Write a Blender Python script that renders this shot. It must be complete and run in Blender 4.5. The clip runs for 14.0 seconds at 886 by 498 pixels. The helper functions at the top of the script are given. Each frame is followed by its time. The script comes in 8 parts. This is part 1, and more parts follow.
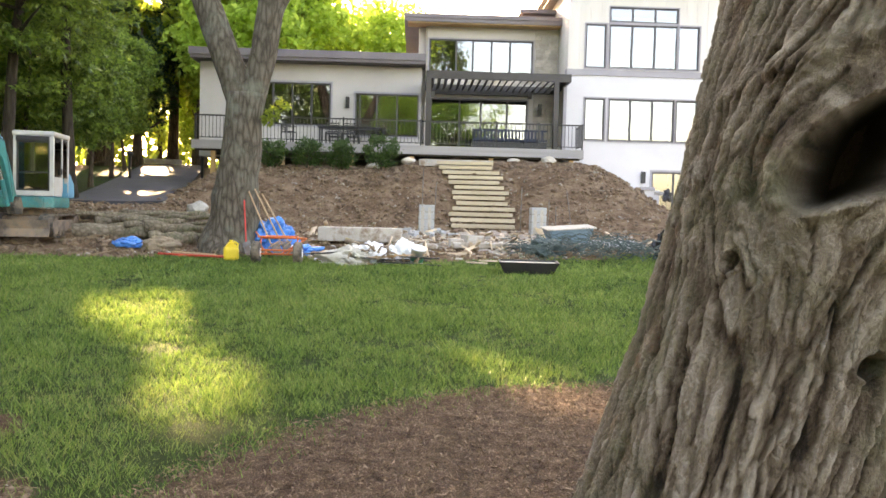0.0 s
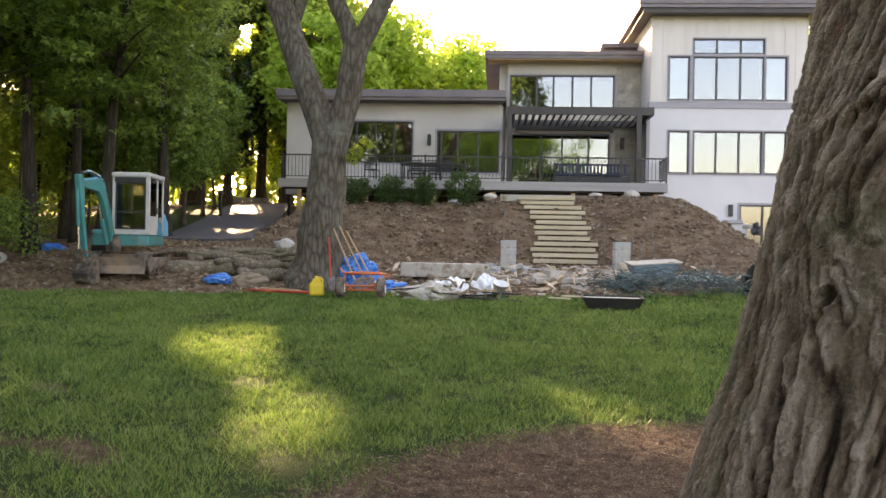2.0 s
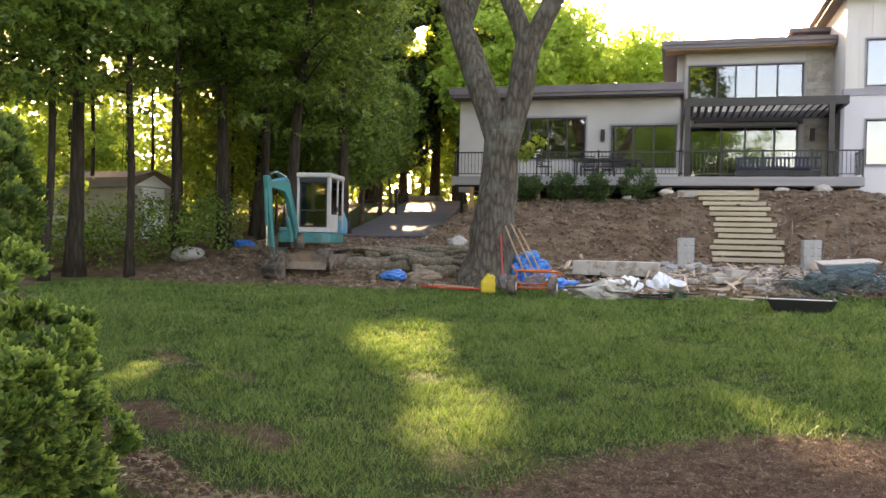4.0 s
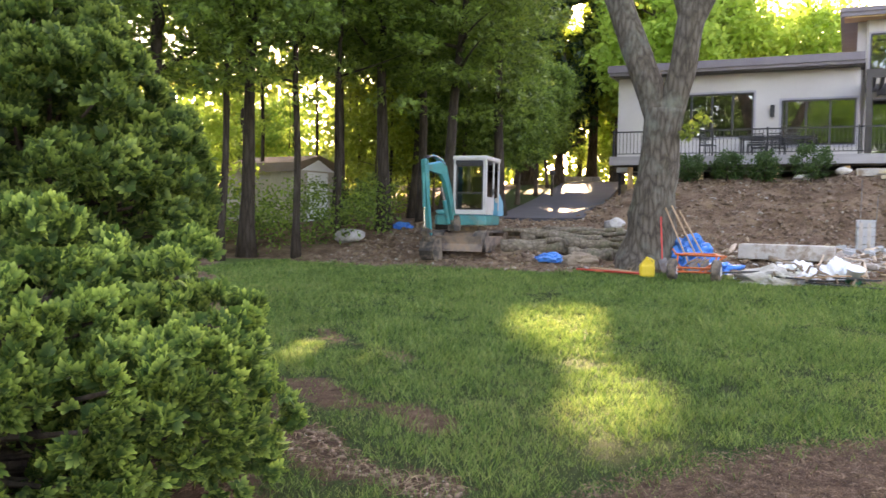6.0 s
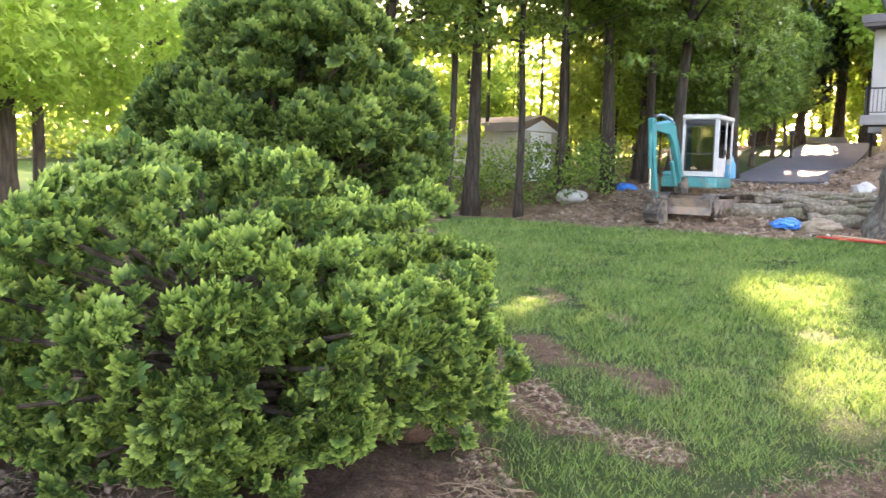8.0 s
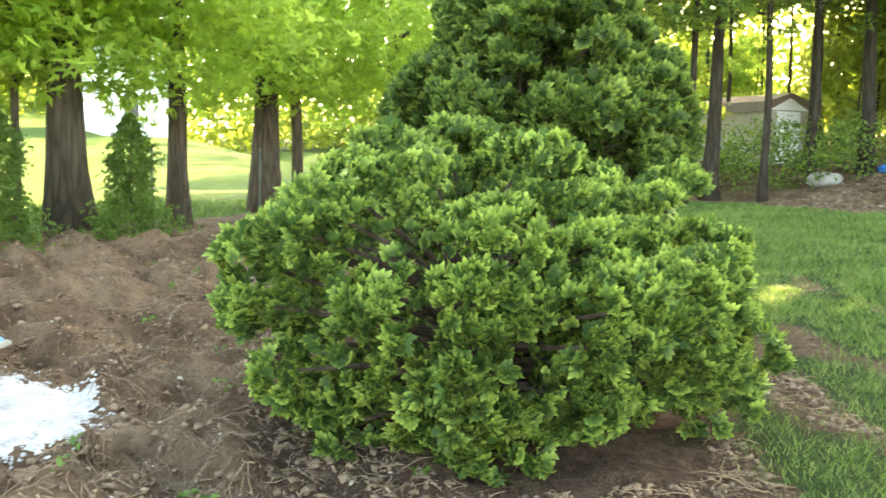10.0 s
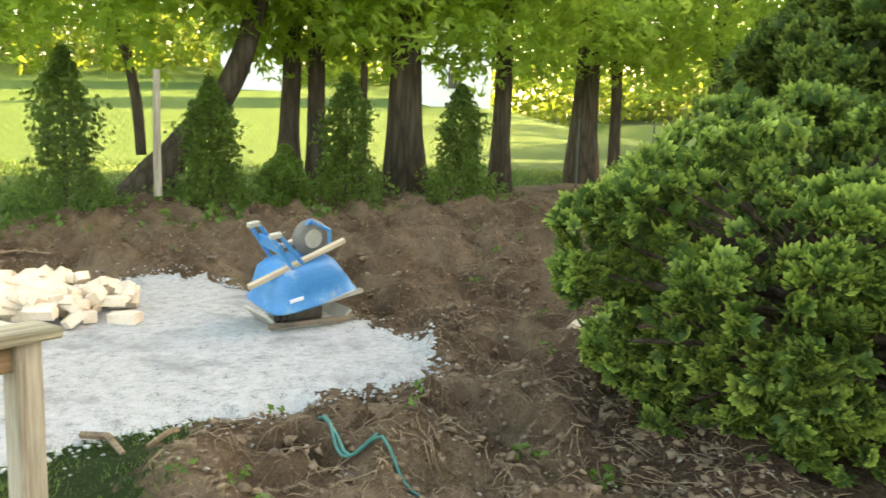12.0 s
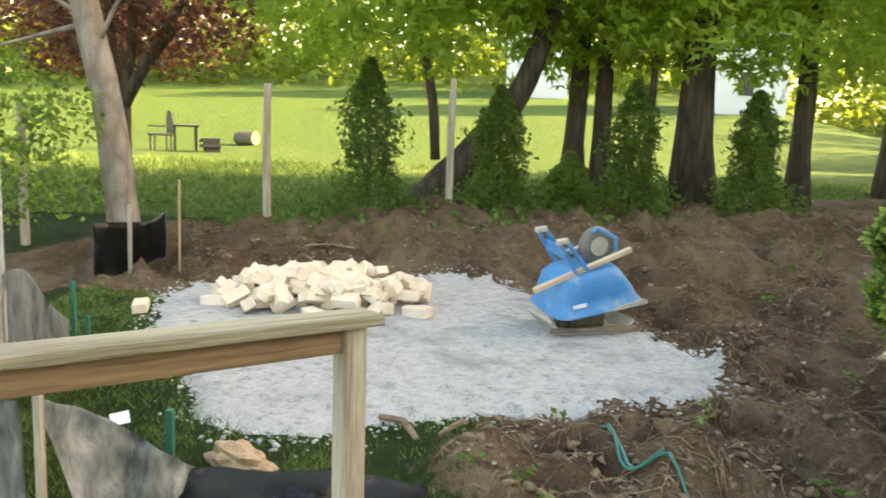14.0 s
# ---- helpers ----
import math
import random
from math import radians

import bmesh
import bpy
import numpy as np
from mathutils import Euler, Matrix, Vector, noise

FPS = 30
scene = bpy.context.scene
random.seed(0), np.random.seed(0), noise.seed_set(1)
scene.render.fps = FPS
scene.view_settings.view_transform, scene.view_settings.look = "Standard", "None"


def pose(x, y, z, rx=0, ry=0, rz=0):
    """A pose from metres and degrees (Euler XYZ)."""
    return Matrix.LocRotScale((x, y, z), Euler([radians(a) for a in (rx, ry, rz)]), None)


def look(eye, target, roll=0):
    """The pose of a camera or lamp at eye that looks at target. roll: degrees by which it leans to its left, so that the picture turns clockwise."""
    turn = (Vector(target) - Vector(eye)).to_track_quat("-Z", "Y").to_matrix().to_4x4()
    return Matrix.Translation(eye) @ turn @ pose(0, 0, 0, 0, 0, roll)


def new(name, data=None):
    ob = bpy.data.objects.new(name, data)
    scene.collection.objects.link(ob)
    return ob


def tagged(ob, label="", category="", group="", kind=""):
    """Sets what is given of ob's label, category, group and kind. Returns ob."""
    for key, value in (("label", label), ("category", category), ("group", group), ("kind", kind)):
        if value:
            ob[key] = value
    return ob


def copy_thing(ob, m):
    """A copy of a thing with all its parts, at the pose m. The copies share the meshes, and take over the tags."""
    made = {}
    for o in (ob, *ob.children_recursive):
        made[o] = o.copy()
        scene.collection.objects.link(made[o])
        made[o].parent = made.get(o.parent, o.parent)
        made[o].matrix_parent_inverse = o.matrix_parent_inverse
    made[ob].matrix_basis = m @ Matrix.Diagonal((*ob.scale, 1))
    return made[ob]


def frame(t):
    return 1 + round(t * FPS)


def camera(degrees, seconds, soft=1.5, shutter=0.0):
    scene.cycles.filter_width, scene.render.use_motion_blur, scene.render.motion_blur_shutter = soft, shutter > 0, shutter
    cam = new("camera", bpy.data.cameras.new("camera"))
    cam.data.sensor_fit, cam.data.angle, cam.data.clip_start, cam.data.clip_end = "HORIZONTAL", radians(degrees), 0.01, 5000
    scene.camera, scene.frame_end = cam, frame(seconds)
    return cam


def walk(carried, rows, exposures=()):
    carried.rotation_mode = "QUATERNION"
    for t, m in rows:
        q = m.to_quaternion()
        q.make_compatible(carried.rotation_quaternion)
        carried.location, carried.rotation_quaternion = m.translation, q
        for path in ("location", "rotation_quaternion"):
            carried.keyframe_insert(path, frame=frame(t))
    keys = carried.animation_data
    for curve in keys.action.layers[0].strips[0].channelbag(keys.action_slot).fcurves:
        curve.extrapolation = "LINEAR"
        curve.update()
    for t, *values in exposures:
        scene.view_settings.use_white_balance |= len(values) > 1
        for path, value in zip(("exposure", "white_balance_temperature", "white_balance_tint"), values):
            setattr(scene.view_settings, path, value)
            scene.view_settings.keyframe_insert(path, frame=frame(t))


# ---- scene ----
cam = camera(55.02, 14.0, shutter=0.3)

PATH = [
    (0.0, pose(0.005, 0.002, 1.598, 87.54, -1.47, 0.10)),
    (0.5, pose(0.011, 0.006, 1.602, 89.42, -1.05, 0.62)),
    (1.0, pose(0.011, 0.006, 1.603, 89.86, -1.27, 1.68)),
    (1.5, pose(-0.001, -0.006, 1.598, 89.72, -1.25, 4.14)),
    (2.0, pose(-0.005, -0.012, 1.598, 89.81, -1.08, 5.57)),
    (2.5, pose(-0.013, -0.016, 1.598, 89.47, -1.19, 7.79)),
    (3.0, pose(0.003, -0.003, 1.599, 89.53, -1.24, 11.73)),
    (5.5, pose(-0.032, 0.061, 1.642, 88.31, -1.09, 23.81)),
    (6.0, pose(-0.027, 0.063, 1.642, 87.89, -1.14, 27.55)),
    (6.5, pose(-0.031, 0.064, 1.639, 87.13, -1.48, 31.19)),
    (7.0, pose(-0.036, 0.052, 1.631, 86.04, -1.81, 35.77)),
    (7.5, pose(-0.038, 0.032, 1.627, 85.35, -2.02, 39.25)),
    (10.0, pose(-0.103, -0.112, 1.590, 83.59, -0.95, 57.51)),
    (10.5, pose(-0.109, -0.156, 1.587, 83.02, -1.44, 62.83)),
    (11.0, pose(-0.118, -0.201, 1.582, 82.22, -1.66, 68.07)),
    (11.5, pose(-0.132, -0.248, 1.578, 81.58, -1.64, 72.94)),
    (12.0, pose(-0.155, -0.284, 1.572, 81.26, -1.64, 77.92)),
    (12.5, pose(-0.155, -0.319, 1.570, 81.25, -1.94, 82.60)),
    (13.0, pose(-0.156, -0.345, 1.566, 80.97, -1.92, 86.45)),
    (13.5, pose(-0.152, -0.368, 1.564, 80.91, -1.92, 90.71)),
    (14.0, pose(-0.150, -0.379, 1.566, 81.21, -1.83, 96.37)),
]
LOOK = [(0.0, 3.4, 9200, 26), (0.5, 2.9, 9000, 28), (1.5, 2.75, 8800, 29), (3.0, 2.75, 8800, 29), (5.5, 3.12, 8100, 32), (6.5, 3.5, 7800, 33), (7.5, 3.9, 7500, 34), (10.0, 4.2, 8600, 12), (11.0, 3.9, 9300, 11), (11.5, 3.4, 9800, 11), (12.0, 3.32, 9700, 12), (14.0, 3.03, 9300, 15)]
walk(cam, PATH, LOOK)

# ---- light ----
SUN_AZ, SUN_EL = radians(19.2), radians(18.0)
sun_dir = Vector((-math.sin(SUN_AZ) * math.cos(SUN_EL), math.cos(SUN_AZ) * math.cos(SUN_EL), math.sin(SUN_EL)))
world = bpy.data.worlds.new("world")
scene.world = world
world.use_nodes = True
wn = world.node_tree.nodes
sky = wn.new("ShaderNodeTexSky")
sky.sky_type = "NISHITA"
sky.sun_disc = False
sky.sun_elevation = SUN_EL
sky.sun_rotation = -SUN_AZ
sky.altitude, sky.air_density, sky.dust_density = 50, 1.0, 2.2
world.node_tree.links.new(sky.outputs["Color"], wn["Background"].inputs["Color"])
wn["Background"].inputs["Strength"].default_value = 0.15
sun_lamp = bpy.data.lights.new("sun", "SUN")
sun_lamp.energy, sun_lamp.angle, sun_lamp.color = 5.0, radians(0.5), (1.0, 0.84, 0.56)
sun = new("sun", sun_lamp)
sun.matrix_world = look(sun_dir * 100, (0, 0, 0))

# ---- helpers for building ----
rng = np.random.default_rng(7)
R_ = random.Random(11)


def link_mesh(name, bm, mat, smooth=False):
    me = bpy.data.meshes.new(name)
    bm.to_mesh(me)
    bm.free()
    for m in (mat if isinstance(mat, (list, tuple)) else [mat]):
        me.materials.append(m)
    if smooth:
        me.shade_smooth()
    return new(name, me)


def part(name, bm, mat, parent, label="", smooth=False):
    ob = link_mesh(name, bm, mat, smooth)
    ob.parent = parent
    return tagged(ob, label)


def thing(name, label, category, m=None, group="", kind=""):
    ob = new(name)
    ob.empty_display_size = 0.1
    if m is not None:
        ob.matrix_world = m
    return tagged(ob, label, category, group, kind)


def solo(name, bm, mat, label, category, m=None, group="", kind="", smooth=False):
    ob = link_mesh(name, bm, mat, smooth)
    if m is not None:
        ob.matrix_world = m
    return tagged(ob, label, category, group, kind)


def box(bm, lo, hi, m=None, bevel=0.0):
    lo, hi = Vector(lo), Vector(hi)
    mat = Matrix.Translation((lo + hi) / 2) @ Matrix.Diagonal((*(hi - lo), 1))
    vs = bmesh.ops.create_cube(bm, size=1, matrix=(m @ mat) if m is not None else mat)["verts"]
    if bevel:
        es = list({e for v in vs for e in v.link_edges})
        bmesh.ops.bevel(bm, geom=es, offset=bevel, segments=2, affect="EDGES", profile=0.6)
    return bm


def boxes(*args, bevel=0.0):
    bm = bmesh.new()
    for lo, hi in args:
        box(bm, lo, hi, None, bevel)
    return bm


def tube(bm, pts, radii, seg=10, cap=True, wob=0.0, ws=3.0, squash=None):
    """A tube through pts with the radii given."""
    pts = [Vector(p) for p in pts]
    if not isinstance(radii, (list, tuple)):
        radii = [radii] * len(pts)
    rings = []
    side = None
    for i, p in enumerate(pts):
        d = (pts[min(i + 1, len(pts) - 1)] - pts[max(i - 1, 0)]).normalized()
        if side is None:
            side = d.orthogonal().normalized()
        side = (side - d * side.dot(d)).normalized()
        up = d.cross(side)
        ring = []
        for k in range(seg):
            a = 2 * math.pi * k / seg
            o = side * math.cos(a) + up * math.sin(a)
            r = radii[i]
            if wob:
                r *= 1 + wob * noise.noise((p + o * radii[i]) * ws)
            ring.append(bm.verts.new(p + o * r))
        rings.append(ring)
    for a, b in zip(rings, rings[1:]):
        for k in range(seg):
            bm.faces.new((a[k], a[(k + 1) % seg], b[(k + 1) % seg], b[k]))
    if cap:
        bm.faces.new(list(reversed(rings[0])))
        bm.faces.new(rings[-1])
    return bm


def sample_path(pts, n):
    """Smooth Catmull-Rom points along pts (tuples of any length)."""
    P = np.array([pts[0], *pts, pts[-1]], float)
    out = []
    for u in np.linspace(0, len(pts) - 1 - 1e-6, n):
        i = int(u)
        t = u - i
        a, b, c, d = P[i:i + 4]
        out.append(0.5 * (2 * b + (c - a) * t + (2 * a - 5 * b + 4 * c - d) * t * t + (3 * b - a - 3 * c + d) * t ** 3))
    return out


def prism(bm, outline, lo, hi, axis="y"):
    """Extrude a 2D outline (a, b) along an axis from lo to hi."""
    def at3(a, b, c):
        return {"y": (a, c, b), "x": (c, a, b), "z": (a, b, c)}[axis]
    A = [bm.verts.new(at3(a, b, lo)) for a, b in outline]
    B = [bm.verts.new(at3(a, b, hi)) for a, b in outline]
    n = len(A)
    bm.faces.new(A)
    bm.faces.new(list(reversed(B)))
    for i in range(n):
        bm.faces.new((A[(i + 1) % n], A[i], B[i], B[(i + 1) % n]))
    bmesh.ops.recalc_face_normals(bm, faces=bm.faces)
    return bm


def blob(bm, centre, size, sub=2, rough=0.25, scale=2.0, seed=0.0, m=None):
    """A lumpy stone or heap."""
    vs = bmesh.ops.create_icosphere(bm, subdivisions=sub, radius=1)["verts"]
    for v in vs:
        d = 1 + rough * noise.noise(v.co * scale + Vector((seed, seed * 1.7, -seed)))
        v.co = Vector((v.co.x * size[0], v.co.y * size[1], v.co.z * size[2])) * d
        if m is not None:
            v.co = m @ v.co
        v.co += Vector(centre)
    return bm


def raw_mesh(name, verts, faces, mats, index=None, smooth=False, attr=None):
    me = bpy.data.meshes.new(name)
    verts = np.asarray(verts, np.float32).reshape(-1, 3)
    faces = np.asarray(faces, np.int32)
    k = faces.shape[1]
    me.vertices.add(len(verts))
    me.vertices.foreach_set("co", verts.ravel())
    me.loops.add(faces.size)
    me.loops.foreach_set("vertex_index", faces.ravel())
    me.polygons.add(len(faces))
    me.polygons.foreach_set("loop_start", np.arange(len(faces), dtype=np.int32) * k)
    for m in mats:
        me.materials.append(m)
    if index is not None:
        me.polygons.foreach_set("material_index", np.asarray(index, np.int32))
    if smooth:
        me.polygons.foreach_set("use_smooth", np.ones(len(faces), bool))
    for an, av in (attr or {}).items():
        a = me.attributes.new(an, "FLOAT", "POINT")
        a.data.foreach_set("value", np.asarray(av, np.float32).ravel())
    me.update()
    me.validate()
    return me


# ---- materials ----
class Nodes:
    def __init__(self, name):
        self.mat = bpy.data.materials.new(name)
        self.mat.use_nodes = True
        self.t = self.mat.node_tree
        self.b = self.t.nodes["Principled BSDF"]
        self.co = self.t.nodes.new("ShaderNodeTexCoord").outputs["Object"]

    def node(self, kind, **inputs):
        n = self.t.nodes.new(kind)
        for k, v in inputs.items():
            self.put(n.inputs[k.replace("_", " ")], v)
        return n

    def put(self, sock, v):
        if hasattr(v, "is_linked"):
            self.t.links.new(v, sock)
        else:
            sock.default_value = v

    def noise(self, scale, detail=4.0, rough=0.6, co=None, stretch=None):
        src = co or self.co
        if stretch:
            mp = self.t.nodes.new("ShaderNodeMapping")
            mp.inputs["Scale"].default_value = stretch
            self.t.links.new(src, mp.inputs["Vector"])
            src = mp.outputs["Vector"]
        return self.node("ShaderNodeTexNoise", Vector=src, Scale=scale, Detail=detail, Roughness=rough).outputs["Fac"]

    def voronoi(self, scale, stretch=None, out="Distance", feature="F1"):
        src = self.co
        if stretch:
            mp = self.t.nodes.new("ShaderNodeMapping")
            mp.inputs["Scale"].default_value = stretch
            self.t.links.new(src, mp.inputs["Vector"])
            src = mp.outputs["Vector"]
        n = self.node("ShaderNodeTexVoronoi", Vector=src, Scale=scale)
        n.feature = feature
        return n.outputs[out]

    def ramp(self, fac, *stops):
        n = self.t.nodes.new("ShaderNodeValToRGB")
        e = n.color_ramp.elements
        while len(e) < len(stops):
            e.new(0.5)
        for el, (p, c) in zip(e, stops):
            el.position = p
            el.color = (*c, 1) if len(c) == 3 else c
        self.put(n.inputs["Fac"], fac)
        return n.outputs["Color"]

    def math(self, op, a, b=0.0, clamp=False):
        n = self.t.nodes.new("ShaderNodeMath")
        n.operation = op
        n.use_clamp = clamp
        self.put(n.inputs[0], a)
        self.put(n.inputs[1], b)
        return n.outputs[0]

    def mix(self, fac, a, b, mode="MIX"):
        n = self.t.nodes.new("ShaderNodeMix")
        n.data_type = "RGBA"
        n.blend_type = mode
        self.put(n.inputs[0], fac)
        self.put(n.inputs[6], a if hasattr(a, "is_linked") else (*a, 1))
        self.put(n.inputs[7], b if hasattr(b, "is_linked") else (*b, 1))
        return n.outputs[2]

    def attr(self, name):
        n = self.t.nodes.new("ShaderNodeAttribute")
        n.attribute_name = name
        return n.outputs["Fac"]

    def rand(self):
        return self.t.nodes.new("ShaderNodeObjectInfo").outputs["Random"]

    def island(self):
        return self.t.nodes.new("ShaderNodeNewGeometry").outputs["Random Per Island"]

    def bump(self, height, dist=0.01, strength=1.0):
        n = self.node("ShaderNodeBump", Height=height, Strength=strength, Distance=dist)
        self.t.links.new(n.outputs["Normal"], self.b.inputs["Normal"])

    def done(self, colour=None, rough=0.7, metal=0.0, spec=None):
        if colour is not None:
            self.put(self.b.inputs["Base Color"], colour if hasattr(colour, "is_linked") else (*colour, 1))
        self.put(self.b.inputs["Roughness"], rough)
        self.b.inputs["Metallic"].default_value = metal
        if spec is not None:
            self.b.inputs["Specular IOR Level"].default_value = spec
        return self.mat


def surf(name, a, b, scale=6.0, fine=60.0, rough=0.7, metal=0.0, bump=0.003, stretch=None, vary=0.0, dirt=None, dirt_amount=0.5, spec=None):
    """A two-colour surface, grain at two sizes, fine relief and, if given, dirt in patches."""
    n = Nodes(name)
    big, small = n.noise(scale, 4, 0.6, stretch=stretch), n.noise(fine, 3, 0.7, stretch=stretch)
    f = n.math("ADD", n.math("MULTIPLY", big, 0.65), n.math("MULTIPLY", small, 0.35))
    c = n.ramp(f, (0.36, a), (0.64, b))
    if vary:
        c = n.mix(n.math("MULTIPLY", n.rand(), vary), c, tuple(0.35 * v for v in a))
    if dirt:
        d = n.ramp(n.noise(scale * 0.7 + 1.3, 5, 0.7), (0.62 - 0.35 * dirt_amount, (0, 0, 0)), (0.78 - 0.35 * dirt_amount, (1, 1, 1)))
        c = n.mix(d, c, dirt)
    if bump:
        n.bump(f, bump)
    return n.done(c, rough, metal, spec)


M = {}
M["stucco"] = surf("stucco", (0.60, 0.58, 0.59), (0.67, 0.65, 0.66), 0.6, 90, 0.85, bump=0.002)
# The same stucco with the shade on low wing and centre painted in.
M["stucco_shaded"] = surf("shaded_stucco", (0.46, 0.42, 0.39), (0.55, 0.51, 0.47), 0.6, 90, 0.85, bump=0.002)
M["siding"] = surf("siding", (0.62, 0.57, 0.52), (0.70, 0.65, 0.60), 0.7, 70, 0.7, bump=0.001, stretch=(4, 4, 0.4))
M["trim"] = surf("grey_trim", (0.29, 0.27, 0.29), (0.36, 0.34, 0.36), 1.2, 60, 0.6, bump=0.001)
M["fascia"] = surf("fascia", (0.16, 0.13, 0.14), (0.21, 0.18, 0.18), 1.5, 60, 0.6, bump=0.001)
M["dark"] = surf("dark_brown_paint", (0.035, 0.028, 0.026), (0.055, 0.045, 0.042), 3, 70, 0.5, bump=0.001)
M["black"] = surf("black_metal", (0.012, 0.012, 0.014), (0.025, 0.025, 0.027), 5, 90, 0.45, bump=0.0005)
M["frame_dark"] = surf("window_frame_dark", (0.03, 0.028, 0.035), (0.05, 0.045, 0.055), 5, 90, 0.4, bump=0.0005)
M["deckwood"] = surf("grey_deck_board", (0.27, 0.25, 0.25), (0.36, 0.34, 0.33), 1.5, 50, 0.7, bump=0.001, stretch=(0.3, 4, 4))
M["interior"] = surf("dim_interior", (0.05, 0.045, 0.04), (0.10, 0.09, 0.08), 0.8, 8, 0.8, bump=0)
M["shade"] = surf("white_roller_shade", (0.80, 0.80, 0.80), (0.84, 0.84, 0.84), 1, 40, 0.8, bump=0)
M["stone"] = surf("ledge_stone", (0.40, 0.35, 0.29), (0.62, 0.56, 0.48), 3, 40, 0.85, bump=0.006, vary=0.35)
M["stairwood"] = surf("raw_stair_timber", (0.42, 0.34, 0.23), (0.58, 0.49, 0.36), 2, 30, 0.75, bump=0.002, stretch=(0.3, 5, 5), vary=0.25)
M["lumber"] = surf("fresh_lumber", (0.45, 0.27, 0.12), (0.58, 0.38, 0.19), 2, 30, 0.7, bump=0.002)
M["weathered"] = surf("weathered_rail_wood", (0.13, 0.115, 0.078), (0.40, 0.36, 0.265), 2.0, 14, 0.85, bump=0.006, stretch=(12, 0.5, 12))
M["railboard"] = surf("brown_rail_board", (0.085, 0.048, 0.026), (0.30, 0.185, 0.10), 1.6, 9, 0.75, bump=0.004, stretch=(14, 0.6, 14))
M["postwood"] = surf("pale_post_wood", (0.21, 0.17, 0.13), (0.50, 0.44, 0.36), 1.8, 12, 0.85, bump=0.004, stretch=(11, 11, 0.7))
M["concrete"] = surf("concrete", (0.36, 0.33, 0.29), (0.50, 0.46, 0.41), 3, 60, 0.9, bump=0.004, dirt=(0.24, 0.18, 0.13), dirt_amount=0.4)
M["cmu"] = surf("grey_block", (0.30, 0.31, 0.31), (0.42, 0.43, 0.43), 4, 90, 0.9, bump=0.004)
M["asphalt"] = surf("asphalt", (0.042, 0.042, 0.05), (0.075, 0.075, 0.085), 0.8, 90, 0.85, bump=0.004)
M["rock"] = surf("pale_boulder", (0.26, 0.24, 0.22), (0.46, 0.44, 0.41), 3, 25, 0.85, bump=0.01)
M["pebble"] = surf("pebble", (0.26, 0.21, 0.16), (0.50, 0.43, 0.35), 9, 60, 0.9, bump=0.003, vary=0.4)
M["greystone"] = surf("grey_gravel", (0.30, 0.30, 0.30), (0.62, 0.62, 0.61), 9, 60, 0.9, bump=0.003)
M["clod"] = surf("earth_clod", (0.075, 0.046, 0.028), (0.27, 0.185, 0.12), 7, 50, 0.95, bump=0.008)
M["teal"] = surf("teal_paint", (0.010, 0.16, 0.165), (0.022, 0.25, 0.245), 2, 40, 0.4, bump=0.001, dirt=(0.12, 0.16, 0.13), dirt_amount=0.25)
M["blue_paint"] = surf("light_blue_sticker", (0.06, 0.30, 0.46), (0.10, 0.38, 0.54), 3, 40, 0.4, bump=0)
M["cabwhite"] = surf("cab_white_paint", (0.42, 0.41, 0.39), (0.54, 0.53, 0.50), 2, 40, 0.45, bump=0.001, dirt=(0.45, 0.40, 0.32), dirt_amount=0.2)
M["rubber"] = surf("black_rubber", (0.03, 0.027, 0.024), (0.075, 0.063, 0.052), 4, 60, 0.85, bump=0.004, dirt=(0.19, 0.145, 0.105), dirt_amount=0.5)
M["tracksteel"] = surf("muddy_track_frame", (0.10, 0.075, 0.06), (0.24, 0.19, 0.15), 4, 40, 0.85, bump=0.006, dirt=(0.26, 0.18, 0.12), dirt_amount=0.5)
M["steel"] = surf("worn_steel", (0.12, 0.10, 0.09), (0.28, 0.25, 0.23), 5, 60, 0.5, 0.6, bump=0.003, dirt=(0.18, 0.12, 0.08), dirt_amount=0.35)
M["chrome"] = surf("cylinder_rod", (0.6, 0.6, 0.6), (0.75, 0.75, 0.75), 3, 60, 0.2, 0.9, bump=0)
M["seat"] = surf("black_vinyl", (0.015, 0.015, 0.016), (0.03, 0.03, 0.03), 4, 80, 0.5, bump=0.001)
M["tarp"] = surf("blue_tarp", (0.01, 0.13, 0.42), (0.02, 0.25, 0.66), 5, 60, 0.35, bump=0.012)
M["plastic_white"] = surf("white_plastic", (0.74, 0.75, 0.78), (0.84, 0.85, 0.87), 5, 60, 0.4, bump=0.004)
M["yellow"] = surf("yellow_plastic", (0.70, 0.47, 0.02), (0.80, 0.58, 0.05), 4, 50, 0.4, bump=0.002)
M["orange"] = surf("orange_paint", (0.48, 0.085, 0.015), (0.62, 0.14, 0.03), 5, 60, 0.5, bump=0.001, dirt=(0.3, 0.2, 0.15), dirt_amount=0.2)
M["red"] = surf("red_paint", (0.50, 0.03, 0.02), (0.62, 0.06, 0.04), 5, 60, 0.5, bump=0.001)
M["toolwood"] = surf("tool_handle_wood", (0.36, 0.22, 0.12), (0.50, 0.34, 0.20), 4, 50, 0.6, bump=0.001, stretch=(6, 6, 0.5))
M["wb_blue"] = surf("wheelbarrow_blue", (0.012, 0.17, 0.42), (0.035, 0.26, 0.55), 3, 40, 0.45, bump=0.001, dirt=(0.30, 0.36, 0.42), dirt_amount=0.22)
M["log_tan"] = surf("tan_cloth", (0.17, 0.125, 0.085), (0.30, 0.23, 0.16), 5, 60, 0.95, bump=0.006)
M["dusty"] = surf("concrete_dust", (0.36, 0.33, 0.28), (0.52, 0.49, 0.43), 5, 60, 0.95, bump=0.004)
